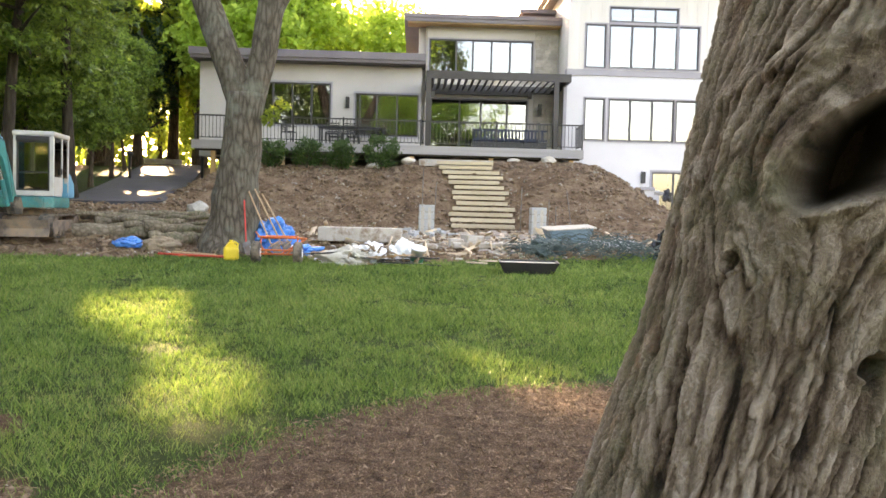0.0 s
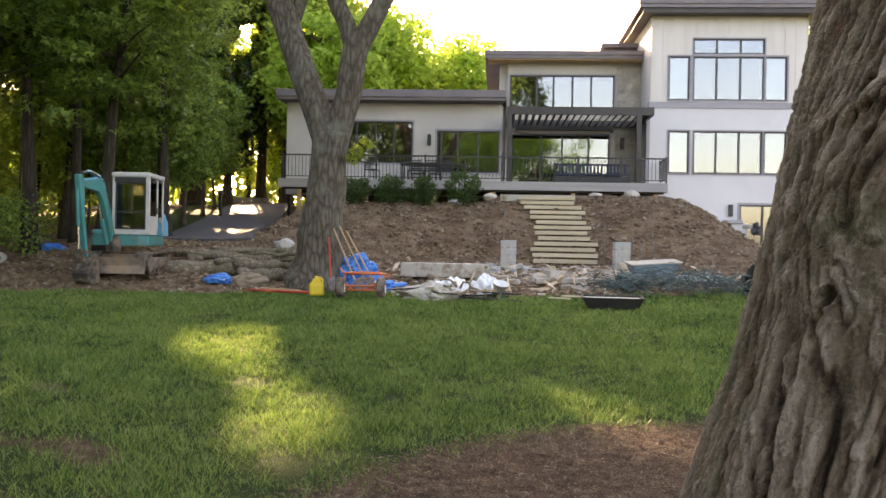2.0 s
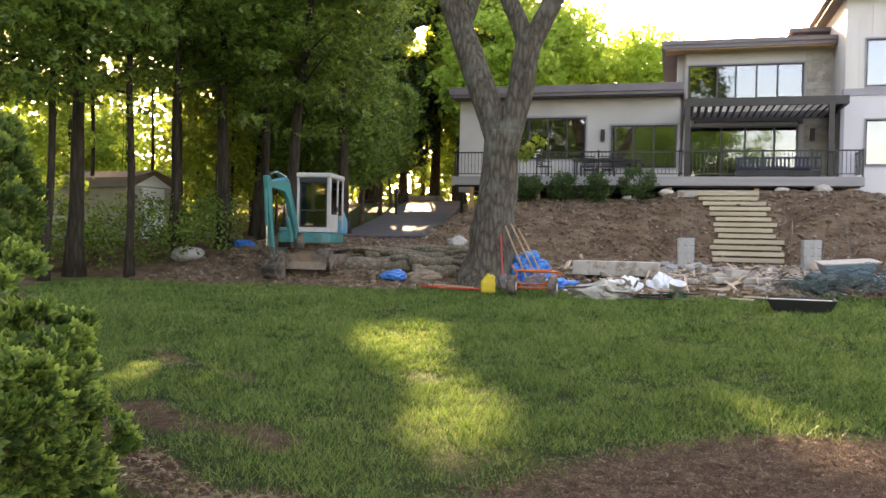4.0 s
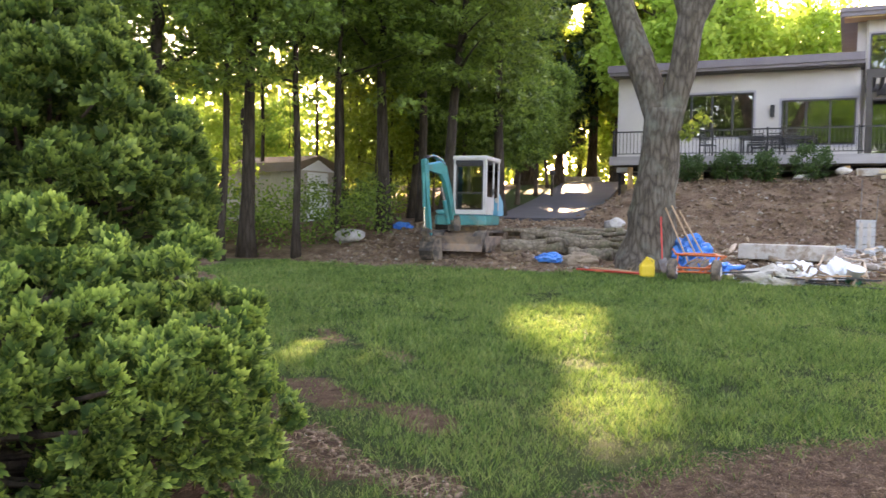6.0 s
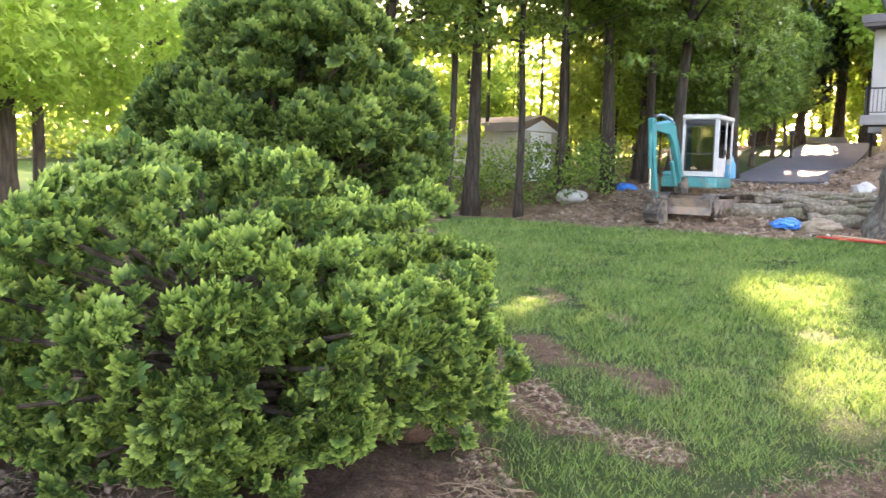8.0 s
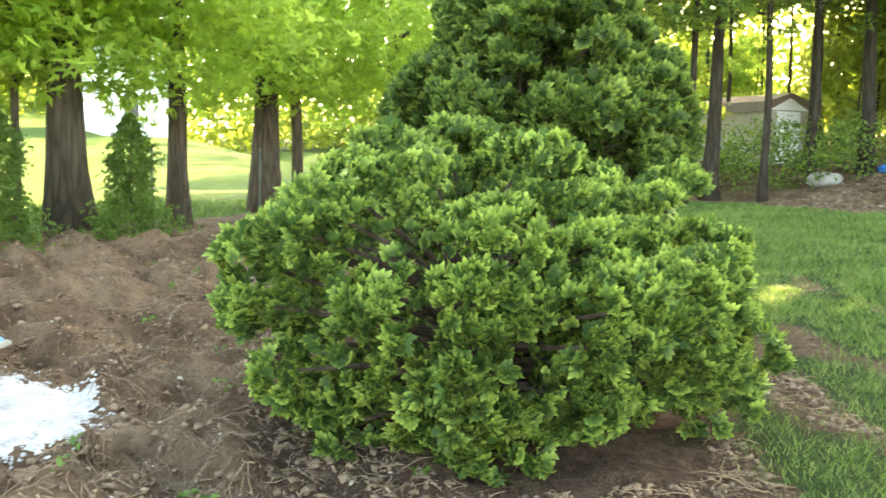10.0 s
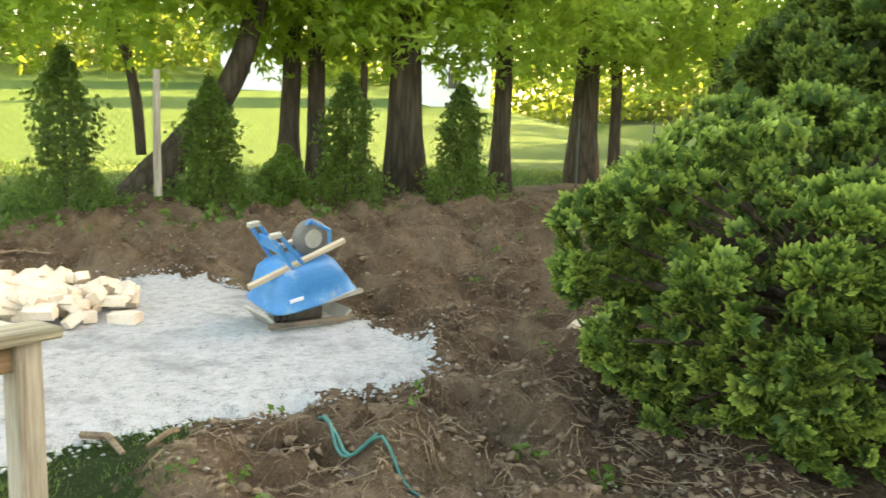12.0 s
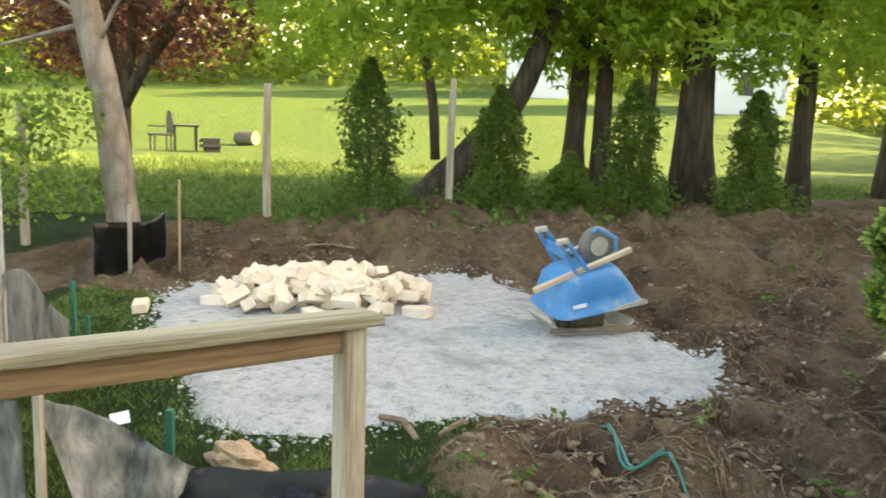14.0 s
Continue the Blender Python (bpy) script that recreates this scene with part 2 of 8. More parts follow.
M["trodden"] = surf("trodden_dust", (0.15, 0.115, 0.085), (0.40, 0.36, 0.31), 2.2, 30, 0.95, bump=0.01)
M["dustyrubber"] = surf("dusty_rubber", (0.13, 0.12, 0.11), (0.26, 0.24, 0.21), 6, 60, 0.95, bump=0.004)
M["plank"] = surf("pale_plank", (0.50, 0.37, 0.25), (0.66, 0.53, 0.40), 3, 40, 0.75, bump=0.002, stretch=(0.4, 6, 6))
M["whitebrick"] = surf("cream_paver", (0.68, 0.53, 0.40), (0.84, 0.72, 0.59), 6, 60, 0.85, bump=0.004, vary=0.18)
M["blackfabric"] = surf("silt_fabric", (0.006, 0.006, 0.007), (0.02, 0.02, 0.022), 5, 40, 0.22, bump=0.012)
# Grey fabric; white sheen on the black folds is painted in as streaks.
M["siltgrey_sheen"] = surf("grey_silt_fabric_sheen", (0.02, 0.022, 0.022), (0.50, 0.51, 0.50), 1.6, 9, 0.28, bump=0.02, stretch=(3.5, 3.5, 0.9))
M["hose"] = surf("green_hose", (0.015, 0.10, 0.085), (0.04, 0.20, 0.17), 8, 60, 0.5, bump=0.001)
M["stakegreen"] = surf("green_stake", (0.01, 0.13, 0.08), (0.02, 0.18, 0.12), 8, 60, 0.5, bump=0.001)
M["paper"] = surf("white_paper", (0.74, 0.76, 0.82), (0.80, 0.82, 0.86), 5, 60, 0.7, bump=0)
M["greycushion"] = surf("dark_blue_cushion", (0.02, 0.03, 0.055), (0.04, 0.055, 0.09), 4, 50, 0.8, bump=0.002)
M["mesh_green"] = surf("dark_green_netting", (0.03, 0.055, 0.052), (0.07, 0.105, 0.10), 6, 60, 0.6, bump=0.004)
M["bluetub"] = surf("grey_blue_tub", (0.10, 0.17, 0.22), (0.16, 0.25, 0.31), 4, 50, 0.5, bump=0.001)
M["shed"] = surf("cream_shed_siding", (0.36, 0.32, 0.27), (0.47, 0.43, 0.37), 1, 40, 0.8, bump=0.002)
M["shedroof"] = surf("brown_shed_roof", (0.13, 0.09, 0.065), (0.22, 0.16, 0.12), 1.5, 40, 0.9, bump=0.004)
M["whitehouse"] = surf("white_clapboard", (0.76, 0.76, 0.78), (0.82, 0.82, 0.84), 0.5, 30, 0.7, bump=0.002)
M["wire"] = surf("galvanised_wire", (0.07, 0.08, 0.075), (0.13, 0.14, 0.13), 5, 60, 0.5, 0.5, bump=0)


def glass_mat(name, share, tint, through_=(0.6, 0.63, 0.63)):
    n = Nodes(name)
    mirror = n.node("ShaderNodeBsdfGlossy", Color=(*tint, 1), Roughness=0.015)
    clear = n.node("ShaderNodeBsdfTransparent", Color=(*through_, 1))
    fres = n.node("ShaderNodeFresnel", IOR=1.5).outputs["Fac"]
    mx = n.t.nodes.new("ShaderNodeMixShader")
    n.t.links.new(n.math("ADD", fres, share, True), mx.inputs["Fac"])
    n.t.links.new(clear.outputs[0], mx.inputs[1])
    n.t.links.new(mirror.outputs[0], mx.inputs[2])
    n.t.links.new(mx.outputs[0], n.t.nodes["Material Output"].inputs["Surface"])
    return n.mat


M["glass"] = glass_mat("coated_glass", 0.10, (0.9, 0.95, 1.0))
M["cabglass"] = glass_mat("cab_glass", 0.06, (1, 1, 1), (0.58, 0.58, 0.55))


def bark_mat(name, deep, mid, pale, stretch=(9, 9, 1.6), moss=None, dist=0.02):
    n = Nodes(name)
    vo = n.voronoi(1.0, stretch, feature="DISTANCE_TO_EDGE")
    ridge = n.math("ADD", n.math("MULTIPLY", vo, 1.1), n.math("MULTIPLY", n.noise(7, 6, 0.75, stretch=(2.2, 2.2, 0.45)), 0.8))
    fine = n.noise(70, 4, 0.7)
    h = n.math("ADD", ridge, n.math("MULTIPLY", fine, 0.45))
    c = n.ramp(h, (0.40, deep), (0.60, mid), (0.98, pale))
    if moss:
        c = n.mix(n.ramp(n.noise(1.6, 5, 0.7), (0.5, (0, 0, 0)), (0.68, (0.6, 0.6, 0.6))), c, moss)
    n.bump(h, dist)
    return n.done(c, 0.92, 0, 0.2)


def old_bark_mat():
    """Plated bark: the attributes hold how far out a place stands on its plate, darkening the furrows, and the painted
    shade of the hollows.
    """
    n = Nodes("furrowed_bark")
    grain, fine = n.noise(16, 5, 0.75, stretch=(3, 3, 0.5)), n.noise(90, 4, 0.7)
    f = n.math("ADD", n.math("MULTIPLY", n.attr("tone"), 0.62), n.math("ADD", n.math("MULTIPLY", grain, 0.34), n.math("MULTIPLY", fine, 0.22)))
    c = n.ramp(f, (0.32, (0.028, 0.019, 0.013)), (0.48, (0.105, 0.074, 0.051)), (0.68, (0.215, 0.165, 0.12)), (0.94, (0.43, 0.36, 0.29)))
    c = n.mix(n.ramp(n.noise(2.6, 5, 0.7), (0.46, (0, 0, 0)), (0.66, (0.55, 0.55, 0.55))), c, (0.13, 0.135, 0.075))
    c = n.mix(n.ramp(n.noise(5.0, 4, 0.7), (0.58, (0, 0, 0)), (0.70, (0.5, 0.5, 0.5))), c, (0.19, 0.10, 0.055))
    # Near-black brown stands in for the shade inside the hollow and knots.
    c = n.mix(n.attr("hole_shade"), c, (0.03, 0.02, 0.013))
    n.bump(n.math("ADD", n.math("MULTIPLY", grain, 0.8), n.math("MULTIPLY", fine, 0.7)), 0.03)
    return n.done(c, 0.92, 0, 0.2)


M["bark_near"] = old_bark_mat()
M["bark_maple"] = bark_mat("grey_maple_bark", (0.022, 0.016, 0.012), (0.066, 0.052, 0.040), (0.16, 0.135, 0.105), (9, 9, 2.4), (0.19, 0.20, 0.16), 0.025)
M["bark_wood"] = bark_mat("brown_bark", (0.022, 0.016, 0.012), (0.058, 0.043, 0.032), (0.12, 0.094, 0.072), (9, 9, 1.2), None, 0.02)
# Darker copy of the brown bark: the wood's shade is put into the colour.
M["bark_shaded"] = bark_mat("shaded_brown_bark", (0.012, 0.009, 0.007), (0.030, 0.023, 0.017), (0.065, 0.052, 0.040), (9, 9, 1.2), None, 0.02)
M["bark_grey"] = bark_mat("smooth_grey_bark", (0.10, 0.08, 0.066), (0.21, 0.17, 0.14), (0.34, 0.29, 0.25), (6, 6, 3), (0.17, 0.12, 0.09), 0.012)
M["log"] = bark_mat("log_bark", (0.05, 0.04, 0.03), (0.13, 0.105, 0.075), (0.27, 0.22, 0.165), (9, 9, 9), (0.10, 0.12, 0.06), 0.012)


def leaf_mat(name, dark, light, trans=0.45, rough=0.45, tip=None):
    n = Nodes(name)
    r = n.math("ADD", n.math("MULTIPLY", n.island(), 0.7), n.math("MULTIPLY", n.noise(0.9, 2, 0.5), 0.3))
    c = n.ramp(r, (0.15, dark), (0.85, light))
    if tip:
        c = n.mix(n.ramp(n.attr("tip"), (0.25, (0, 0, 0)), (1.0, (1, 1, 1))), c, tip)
    n.done(c, rough, 0, 0.35)
    tr = n.node("ShaderNodeBsdfTranslucent", Color=n.mix(0.5, c, light, "SCREEN"))
    mx = n.t.nodes.new("ShaderNodeMixShader")
    mx.inputs["Fac"].default_value = trans
    n.t.links.new(n.b.outputs[0], mx.inputs[1])
    n.t.links.new(tr.outputs[0], mx.inputs[2])
    n.t.links.new(mx.outputs[0], n.t.nodes["Material Output"].inputs["Surface"])
    return n.mat


M["leaf_maple"] = leaf_mat("maple_leaf", (0.085, 0.18, 0.03), (0.21, 0.34, 0.055), 0.64)
# Near-wood leaves: shade and bright highlights are put into this wide colour spread.
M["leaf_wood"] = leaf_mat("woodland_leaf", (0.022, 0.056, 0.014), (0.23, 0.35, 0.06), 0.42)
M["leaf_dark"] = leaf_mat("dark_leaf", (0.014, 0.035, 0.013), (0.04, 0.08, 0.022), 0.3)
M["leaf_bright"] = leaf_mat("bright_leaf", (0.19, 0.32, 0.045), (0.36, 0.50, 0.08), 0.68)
# Lit copies for the far crowns: backlight and sunlight are put into the colour.
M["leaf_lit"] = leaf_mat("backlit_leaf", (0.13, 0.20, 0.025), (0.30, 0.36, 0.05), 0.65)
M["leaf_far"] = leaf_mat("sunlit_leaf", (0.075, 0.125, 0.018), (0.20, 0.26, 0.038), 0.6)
M["leaf_red"] = leaf_mat("copper_leaf", (0.05, 0.018, 0.015), (0.14, 0.05, 0.03), 0.4)
M["leaf_orange"] = leaf_mat("orange_leaf", (0.28, 0.07, 0.02), (0.40, 0.12, 0.03), 0.5)
# Pale new tips; dark bases put the shade between sprays into the colour.
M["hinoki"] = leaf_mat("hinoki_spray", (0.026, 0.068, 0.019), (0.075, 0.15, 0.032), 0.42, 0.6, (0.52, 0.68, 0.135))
# Darker copy: the tall shrub's shade is put into the colour.
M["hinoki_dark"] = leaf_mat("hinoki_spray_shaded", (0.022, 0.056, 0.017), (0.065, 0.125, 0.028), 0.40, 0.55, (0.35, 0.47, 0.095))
M["arbor"] = leaf_mat("arborvitae_spray", (0.045, 0.10, 0.022), (0.17, 0.27, 0.055), 0.5, 0.5)
def grass_mat():
    n = Nodes("grass_blade")
    r = n.math("ADD", n.math("MULTIPLY", n.island(), 0.35), n.math("ADD", n.math("MULTIPLY", n.noise(0.55, 3, 0.6), 0.40), n.math("MULTIPLY", n.noise(3.4, 4, 0.7), 0.45)))
    c = n.ramp(r, (0.38, (0.022, 0.052, 0.013)), (0.53, (0.078, 0.16, 0.032)), (0.66, (0.185, 0.29, 0.066)), (0.86, (0.26, 0.275, 0.10)))
    n.done(c, 0.5, 0, 0.3)
    tr = n.node("ShaderNodeBsdfTranslucent", Color=c)
    mx = n.t.nodes.new("ShaderNodeMixShader")
    mx.inputs["Fac"].default_value = 0.4
    n.t.links.new(n.b.outputs[0], mx.inputs[1])
    n.t.links.new(tr.outputs[0], mx.inputs[2])
    n.t.links.new(mx.outputs[0], n.t.nodes["Material Output"].inputs["Surface"])
    return n.mat


M["grass"] = grass_mat()
M["weed"] = leaf_mat("weed_leaf", (0.06, 0.13, 0.02), (0.12, 0.22, 0.04), 0.4)
M["straw"] = surf("dry_root", (0.14, 0.09, 0.053), (0.36, 0.25, 0.16), 6, 50, 0.9, bump=0)
M["chip"] = surf("wood_chip", (0.10, 0.06, 0.038), (0.30, 0.20, 0.13), 9, 60, 0.9, bump=0)


def ground_mat():
    """Earth with lawn, mulch and worn places; the attributes hold metres from each edge."""
    n = Nodes("ground")
    nb, nf, ns = n.noise(1.4, 4, 0.65), n.noise(9, 5, 0.7), n.noise(60, 4, 0.7)
    mixd = n.math("ADD", n.math("MULTIPLY", nf, 0.5), n.math("MULTIPLY", ns, 0.5))
    earth = n.ramp(n.math("ADD", n.math("MULTIPLY", nb, 0.5), n.math("MULTIPLY", mixd, 0.5)), (0.36, (0.058, 0.035, 0.021)), (0.5, (0.185, 0.119, 0.075)), (0.66, (0.35, 0.25, 0.168)))
    mulch = n.ramp(mixd, (0.36, (0.038, 0.022, 0.014)), (0.52, (0.115, 0.071, 0.047)), (0.68, (0.27, 0.19, 0.13)))
    # Shade between the grass blades is put into this dark ground green.
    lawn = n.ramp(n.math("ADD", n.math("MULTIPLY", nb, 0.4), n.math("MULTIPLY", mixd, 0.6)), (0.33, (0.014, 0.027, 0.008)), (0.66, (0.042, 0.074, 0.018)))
    # Brighter green: sunlight on the neighbours' lawn is put into the colour.
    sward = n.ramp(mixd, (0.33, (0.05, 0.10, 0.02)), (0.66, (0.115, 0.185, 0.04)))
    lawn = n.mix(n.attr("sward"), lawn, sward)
    def mask(name, spread):
        e = n.math("ADD", n.attr(name), n.math("MULTIPLY", n.math("SUBTRACT", nf, 0.5), spread))
        return n.ramp(n.math("ADD", n.math("MULTIPLY", e, 4.0), 0.5, True), (0.3, (0, 0, 0)), (0.7, (1, 1, 1)))
    c = n.mix(mask("mulch", 0.35), earth, mulch)
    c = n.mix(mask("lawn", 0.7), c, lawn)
    n.bump(n.math("ADD", n.math("MULTIPLY", nf, 0.7), n.math("MULTIPLY", ns, 0.6)), 0.08)
    return n.done(c, 0.95, 0, 0.15)


M["ground"] = ground_mat()


def dust_mat():
    n = Nodes("stone_dust")
    big, mid, fine = n.noise(1.6, 5, 0.7), n.noise(14, 4, 0.7), n.noise(90, 3, 0.7)
    c = n.ramp(n.math("ADD", n.math("MULTIPLY", mid, 0.5), n.math("MULTIPLY", fine, 0.5)), (0.36, (0.17, 0.165, 0.16)), (0.46, (0.42, 0.415, 0.41)), (0.62, (0.55, 0.545, 0.54)))
    c = n.mix(n.ramp(big, (0.52, (0, 0, 0)), (0.68, (0.75, 0.75, 0.75))), c, (0.25, 0.245, 0.245))
    n.bump(n.math("ADD", mid, fine), 0.012)
    return n.done(c, 0.95, 0, 0.2)


M["dust"] = dust_mat()

# ---- ground ----
def step(a, b, v):
    t = np.clip((v - a) / (b - a), 0, 1)
    return t * t * (3 - 2 * t)


def lawn_dist(x, y):
    """Metres inside the lawn (negative outside)."""
    wave = 0.25 * np.sin(1.3 * x + 0.5) + 0.18 * np.sin(2.9 * x + 1.7 * y)
    far = 17.9 + 0.5 * np.clip(x - 1, 0, 3.4) - 1.0 * np.clip((-5.2 - x) / 3.5, 0, 1) + wave - y
    left = (x + y - 1.1) / 1.414 + 0.25 * np.sin(1.9 * y)
    ring = np.hypot(x - 2.0, y - 4.0) - 3.63 + 0.06 * np.sin(5 * np.arctan2(y - 4, x - 2) + 1)
    home = np.minimum(np.minimum(far, left), ring)
    for ax, ay, bx, by, r in ((-5.2, 6.6, -3.1, 5.9, 0.22), (-4.2, 5.2, -2.5, 4.5, 0.24), (-6.5, 9.0, -4.6, 8.0, 0.05), (-11.5, 16.2, -8.0, 16.9, 0.12)):
        dx, dy = bx - ax, by - ay
        t = np.clip(((x - ax) * dx + (y - ay) * dy) / (dx * dx + dy * dy), 0, 1)
        home = np.minimum(home, np.hypot(x - ax - t * dx, y - ay - t * dy) - r + 0.12 * np.sin(6 * x + 4 * y))
    west = (-9.7 - 0.66 * (y + 3.5) - x) + 0.3 * np.sin(1.7 * y)
    west = np.minimum(west, 8 + 0.6 * (-x - 14) - y)
    side = np.minimum(-0.68 - y, x + 6.9) + 0.10 * np.sin(5 * x + 2 * y)
    t = np.clip((y - 24.9) / 30, 0, 1)
    verge = np.minimum(1.5 - np.abs(x + 12.2 + 6.0 * t + 1.6 * t * t), np.minimum(y - 26.5, 55 - y))
    return np.maximum(np.maximum(home, west), np.maximum(side, verge))


def mulch_dist(x, y):
    ring = 3.63 - np.hypot(x - 2.0, y - 4.0)
    bush = np.maximum(2.1 - np.hypot(x + 3.3, y - 3.2), 2.6 - np.hypot(x + 3.6, y - 5.4))
    return np.maximum(ring, bush)


def height(x, y):
    """The lie of the land, without its clods."""
    x, y = np.asarray(x, float), np.asarray(y, float)
    rise = 0.5 * step(4, 17.5, y) + 0.1 * np.clip(y - 17.5, 0, 29)
    west = 0.43 * step(-7.6, -10.4, x) + 0.10 * np.clip(-x - 27, 0, 60)
    west = west * step(24, 10, y)
    bank = (1.3 + 0.35 * step(-2.2, -0.4, x)) * step(23.8, 29.2, y) * step(9.3, 4.6, x) * step(-9.5, -6.5, x)
    cut = -0.9 * step(5, 9, x) * step(25, 31, y)
    out = np.maximum(rise, west) + bank + cut
    out = out + 0.35 * step(17.6, 22.5, y) * step(-5.8, -8.3, x)
    flight = 1.0 + 0.548 * np.clip(y - 24.6, -1, 3.7)
    way = step(-1.0, -0.45, x) * step(2.7, 2.1, x) * step(23.5, 24.6, y) * step(29.6, 28.6, y)
    return out + (np.minimum(out, flight) - out) * way


def clods(x, y):
    p = Vector((x * 1.0, y * 1.0, 0.0))
    return 0.075 * noise.noise(p * 1.6) + 0.06 * noise.noise(p * 3.8) + 0.045 * noise.noise(p * 7.5) + 0.022 * noise.noise(p * 14.0)


def axis(lo, hi, stepm, far):
    mid = list(np.arange(lo, hi + 1e-6, stepm))
    out, d = [], stepm
    v = hi
    while v < far:
        d *= 1.22
        v += d
        out.append(v)
    inn, d, v = [], stepm, lo
    while v > -far:
        d *= 1.22
        v -= d
        inn.append(v)
    return np.array(inn[::-1] + mid + out)


gx, gy = axis(-13, 9, 0.09, 900), axis(-4.5, 31, 0.11, 900)
GX, GY = np.meshgrid(gx, gy)
LD, MD = lawn_dist(GX, GY), mulch_dist(GX, GY)
PAD = [(-3.95, -1.73), (-4.54, -2.23), (-5.07, -2.43), (-6.11, -3.22), (-6.99, -3.5), (-7.5, -3.4), (-7.9, -2.73), (-8.2, -1.48), (-8.1, -0.59),
       (-7.2, 0.1), (-6.5, 0.5), (-5.9, 0.75), (-5.25, 0.83), (-4.96, 0.49), (-4.73, -0.16), (-4.45, -0.61), (-4.28, -1.04), (-4.05, -1.39)]


def pad_dist(x, y):
    """Metres inside the stone-dust pad."""
    inside = np.zeros(np.shape(x), bool)
    best = np.full(np.shape(x), 1e9)
    for (ax, ay), (bx, by) in zip(PAD, PAD[1:] + PAD[:1]):
        dx, dy = bx - ax, by - ay
        t = np.clip(((x - ax) * dx + (y - ay) * dy) / (dx * dx + dy * dy), 0, 1)
        best = np.minimum(best, np.hypot(x - ax - t * dx, y - ay - t * dy))
        cross = (ay > y) != (by > y)
        with np.errstate(divide="ignore", invalid="ignore"):
            inside ^= cross & (x < dx * (y - ay) / (dy if dy else 1e-9) + ax)
    return np.where(inside, best, -best)


PD = pad_dist(GX, GY)
GZ = height(GX, GY)
near = (np.abs(GX) < 14) & (GY > -5) & (GY < 32)
CL = np.array([[clods(a, b) if k else 0.0 for a, b, k in zip(ra, rb, rk)] for ra, rb, rk in zip(GX, GY, near)])
amp = np.clip(0.35 - LD, 0.12, 1.0) * np.where(MD > 0.1, 0.3, 1.0)
amp = amp * (1 + 2.2 * step(-1.5, -2.5, GX) * step(6, 2, GY) * step(-9, -4, -np.abs(GX + 5)))
amp = amp * step(0.25, -0.35, PD) * step(0.8, 1.6, np.hypot(GX, GY))
GZ = GZ + CL * amp
# the heap beside the pad and the hump of dug earth
GZ += 0.22 * np.exp(-((GX + 3.75) ** 2 / 0.12 + (GY + 0.45) ** 2 / 0.10)) + 0.10 * np.exp(-((GX + 10.2) ** 2 / 0.8 + (GY - 3.2) ** 2 / 1.2))
ny, nx = GX.shape
idx = np.arange(nx * ny).reshape(ny, nx)
quads = np.stack([idx[:-1, :-1], idx[:-1, 1:], idx[1:, 1:], idx[1:, :-1]], -1).reshape(-1, 4)
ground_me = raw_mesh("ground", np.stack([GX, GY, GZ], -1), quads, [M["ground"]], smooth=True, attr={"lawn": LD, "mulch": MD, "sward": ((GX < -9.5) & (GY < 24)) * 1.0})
ground = tagged(new("ground", ground_me), "uneven brown earth with green lawn and bark mulch", "ground", kind="structure")


def ground_z(x, y):
    """The built ground's height at one place."""
    i = int(np.clip(np.searchsorted(gx, x) - 1, 0, nx - 2))
    j = int(np.clip(np.searchsorted(gy, y) - 1, 0, ny - 2))
    u = (x - gx[i]) / (gx[i + 1] - gx[i])
    v = (y - gy[j]) / (gy[j + 1] - gy[j])
    a = GZ[j, i] * (1 - u) + GZ[j, i + 1] * u
    b = GZ[j + 1, i] * (1 - u) + GZ[j + 1, i + 1] * u
    return float(a * (1 - v) + b * v)


def ground_zs(x, y):
    i = np.clip(np.searchsorted(gx, x) - 1, 0, nx - 2)
    j = np.clip(np.searchsorted(gy, y) - 1, 0, ny - 2)
    u = (x - gx[i]) / (gx[i + 1] - gx[i])
    v = (y - gy[j]) / (gy[j + 1] - gy[j])
    return (GZ[j, i] * (1 - u) + GZ[j, i + 1] * u) * (1 - v) + (GZ[j + 1, i] * (1 - u) + GZ[j + 1, i + 1] * u) * v


# the pad: a thin ragged sheet of stone dust on the earth
px_ = np.arange(-8.8, -3.5, 0.06)
py_ = np.arange(-4.0, 1.3, 0.06)
PX, PY = np.meshgrid(px_, py_)
rag = np.array([[0.16 * noise.noise(Vector((a * 2.2, b * 2.2, 3))) + 0.09 * noise.noise(Vector((a * 7, b * 7, 5))) for a, b in zip(ra, rb)] for ra, rb in zip(PX, PY)])
D = pad_dist(PX, PY) + rag
fine = np.array([[noise.noise(Vector((a * 3, b * 3, 9))) + 0.5 * noise.noise(Vector((a * 9, b * 9, 2))) for a, b in zip(ra, rb)] for ra, rb in zip(PX, PY)])
PZ = ground_zs(PX, PY) + np.clip(D * 0.25, -0.05, 0.03) + 0.008 * fine * (D > 0)
keep = (D[:-1, :-1] > -0.08) & (D[1:, 1:] > -0.08) & (D[:-1, 1:] > -0.08) & (D[1:, :-1] > -0.08)
pid = np.arange(PX.size).reshape(PX.shape)
pq = np.stack([pid[:-1, :-1], pid[:-1, 1:], pid[1:, 1:], pid[1:, :-1]], -1)[keep]
pad = new("gravel_pad", raw_mesh("gravel_pad", np.stack([PX, PY, PZ], -1), pq, [M["dust"]], smooth=True))
tagged(pad, "pale compacted stone-dust base with grey patches and ragged edge", "gravel pad", kind="structure")

# pale mortar dust trodden into the earth before the stairs
ax_, ay_ = np.meshgrid(np.arange(-3.6, 5.6, 0.08), np.arange(19.0, 24.6, 0.08))
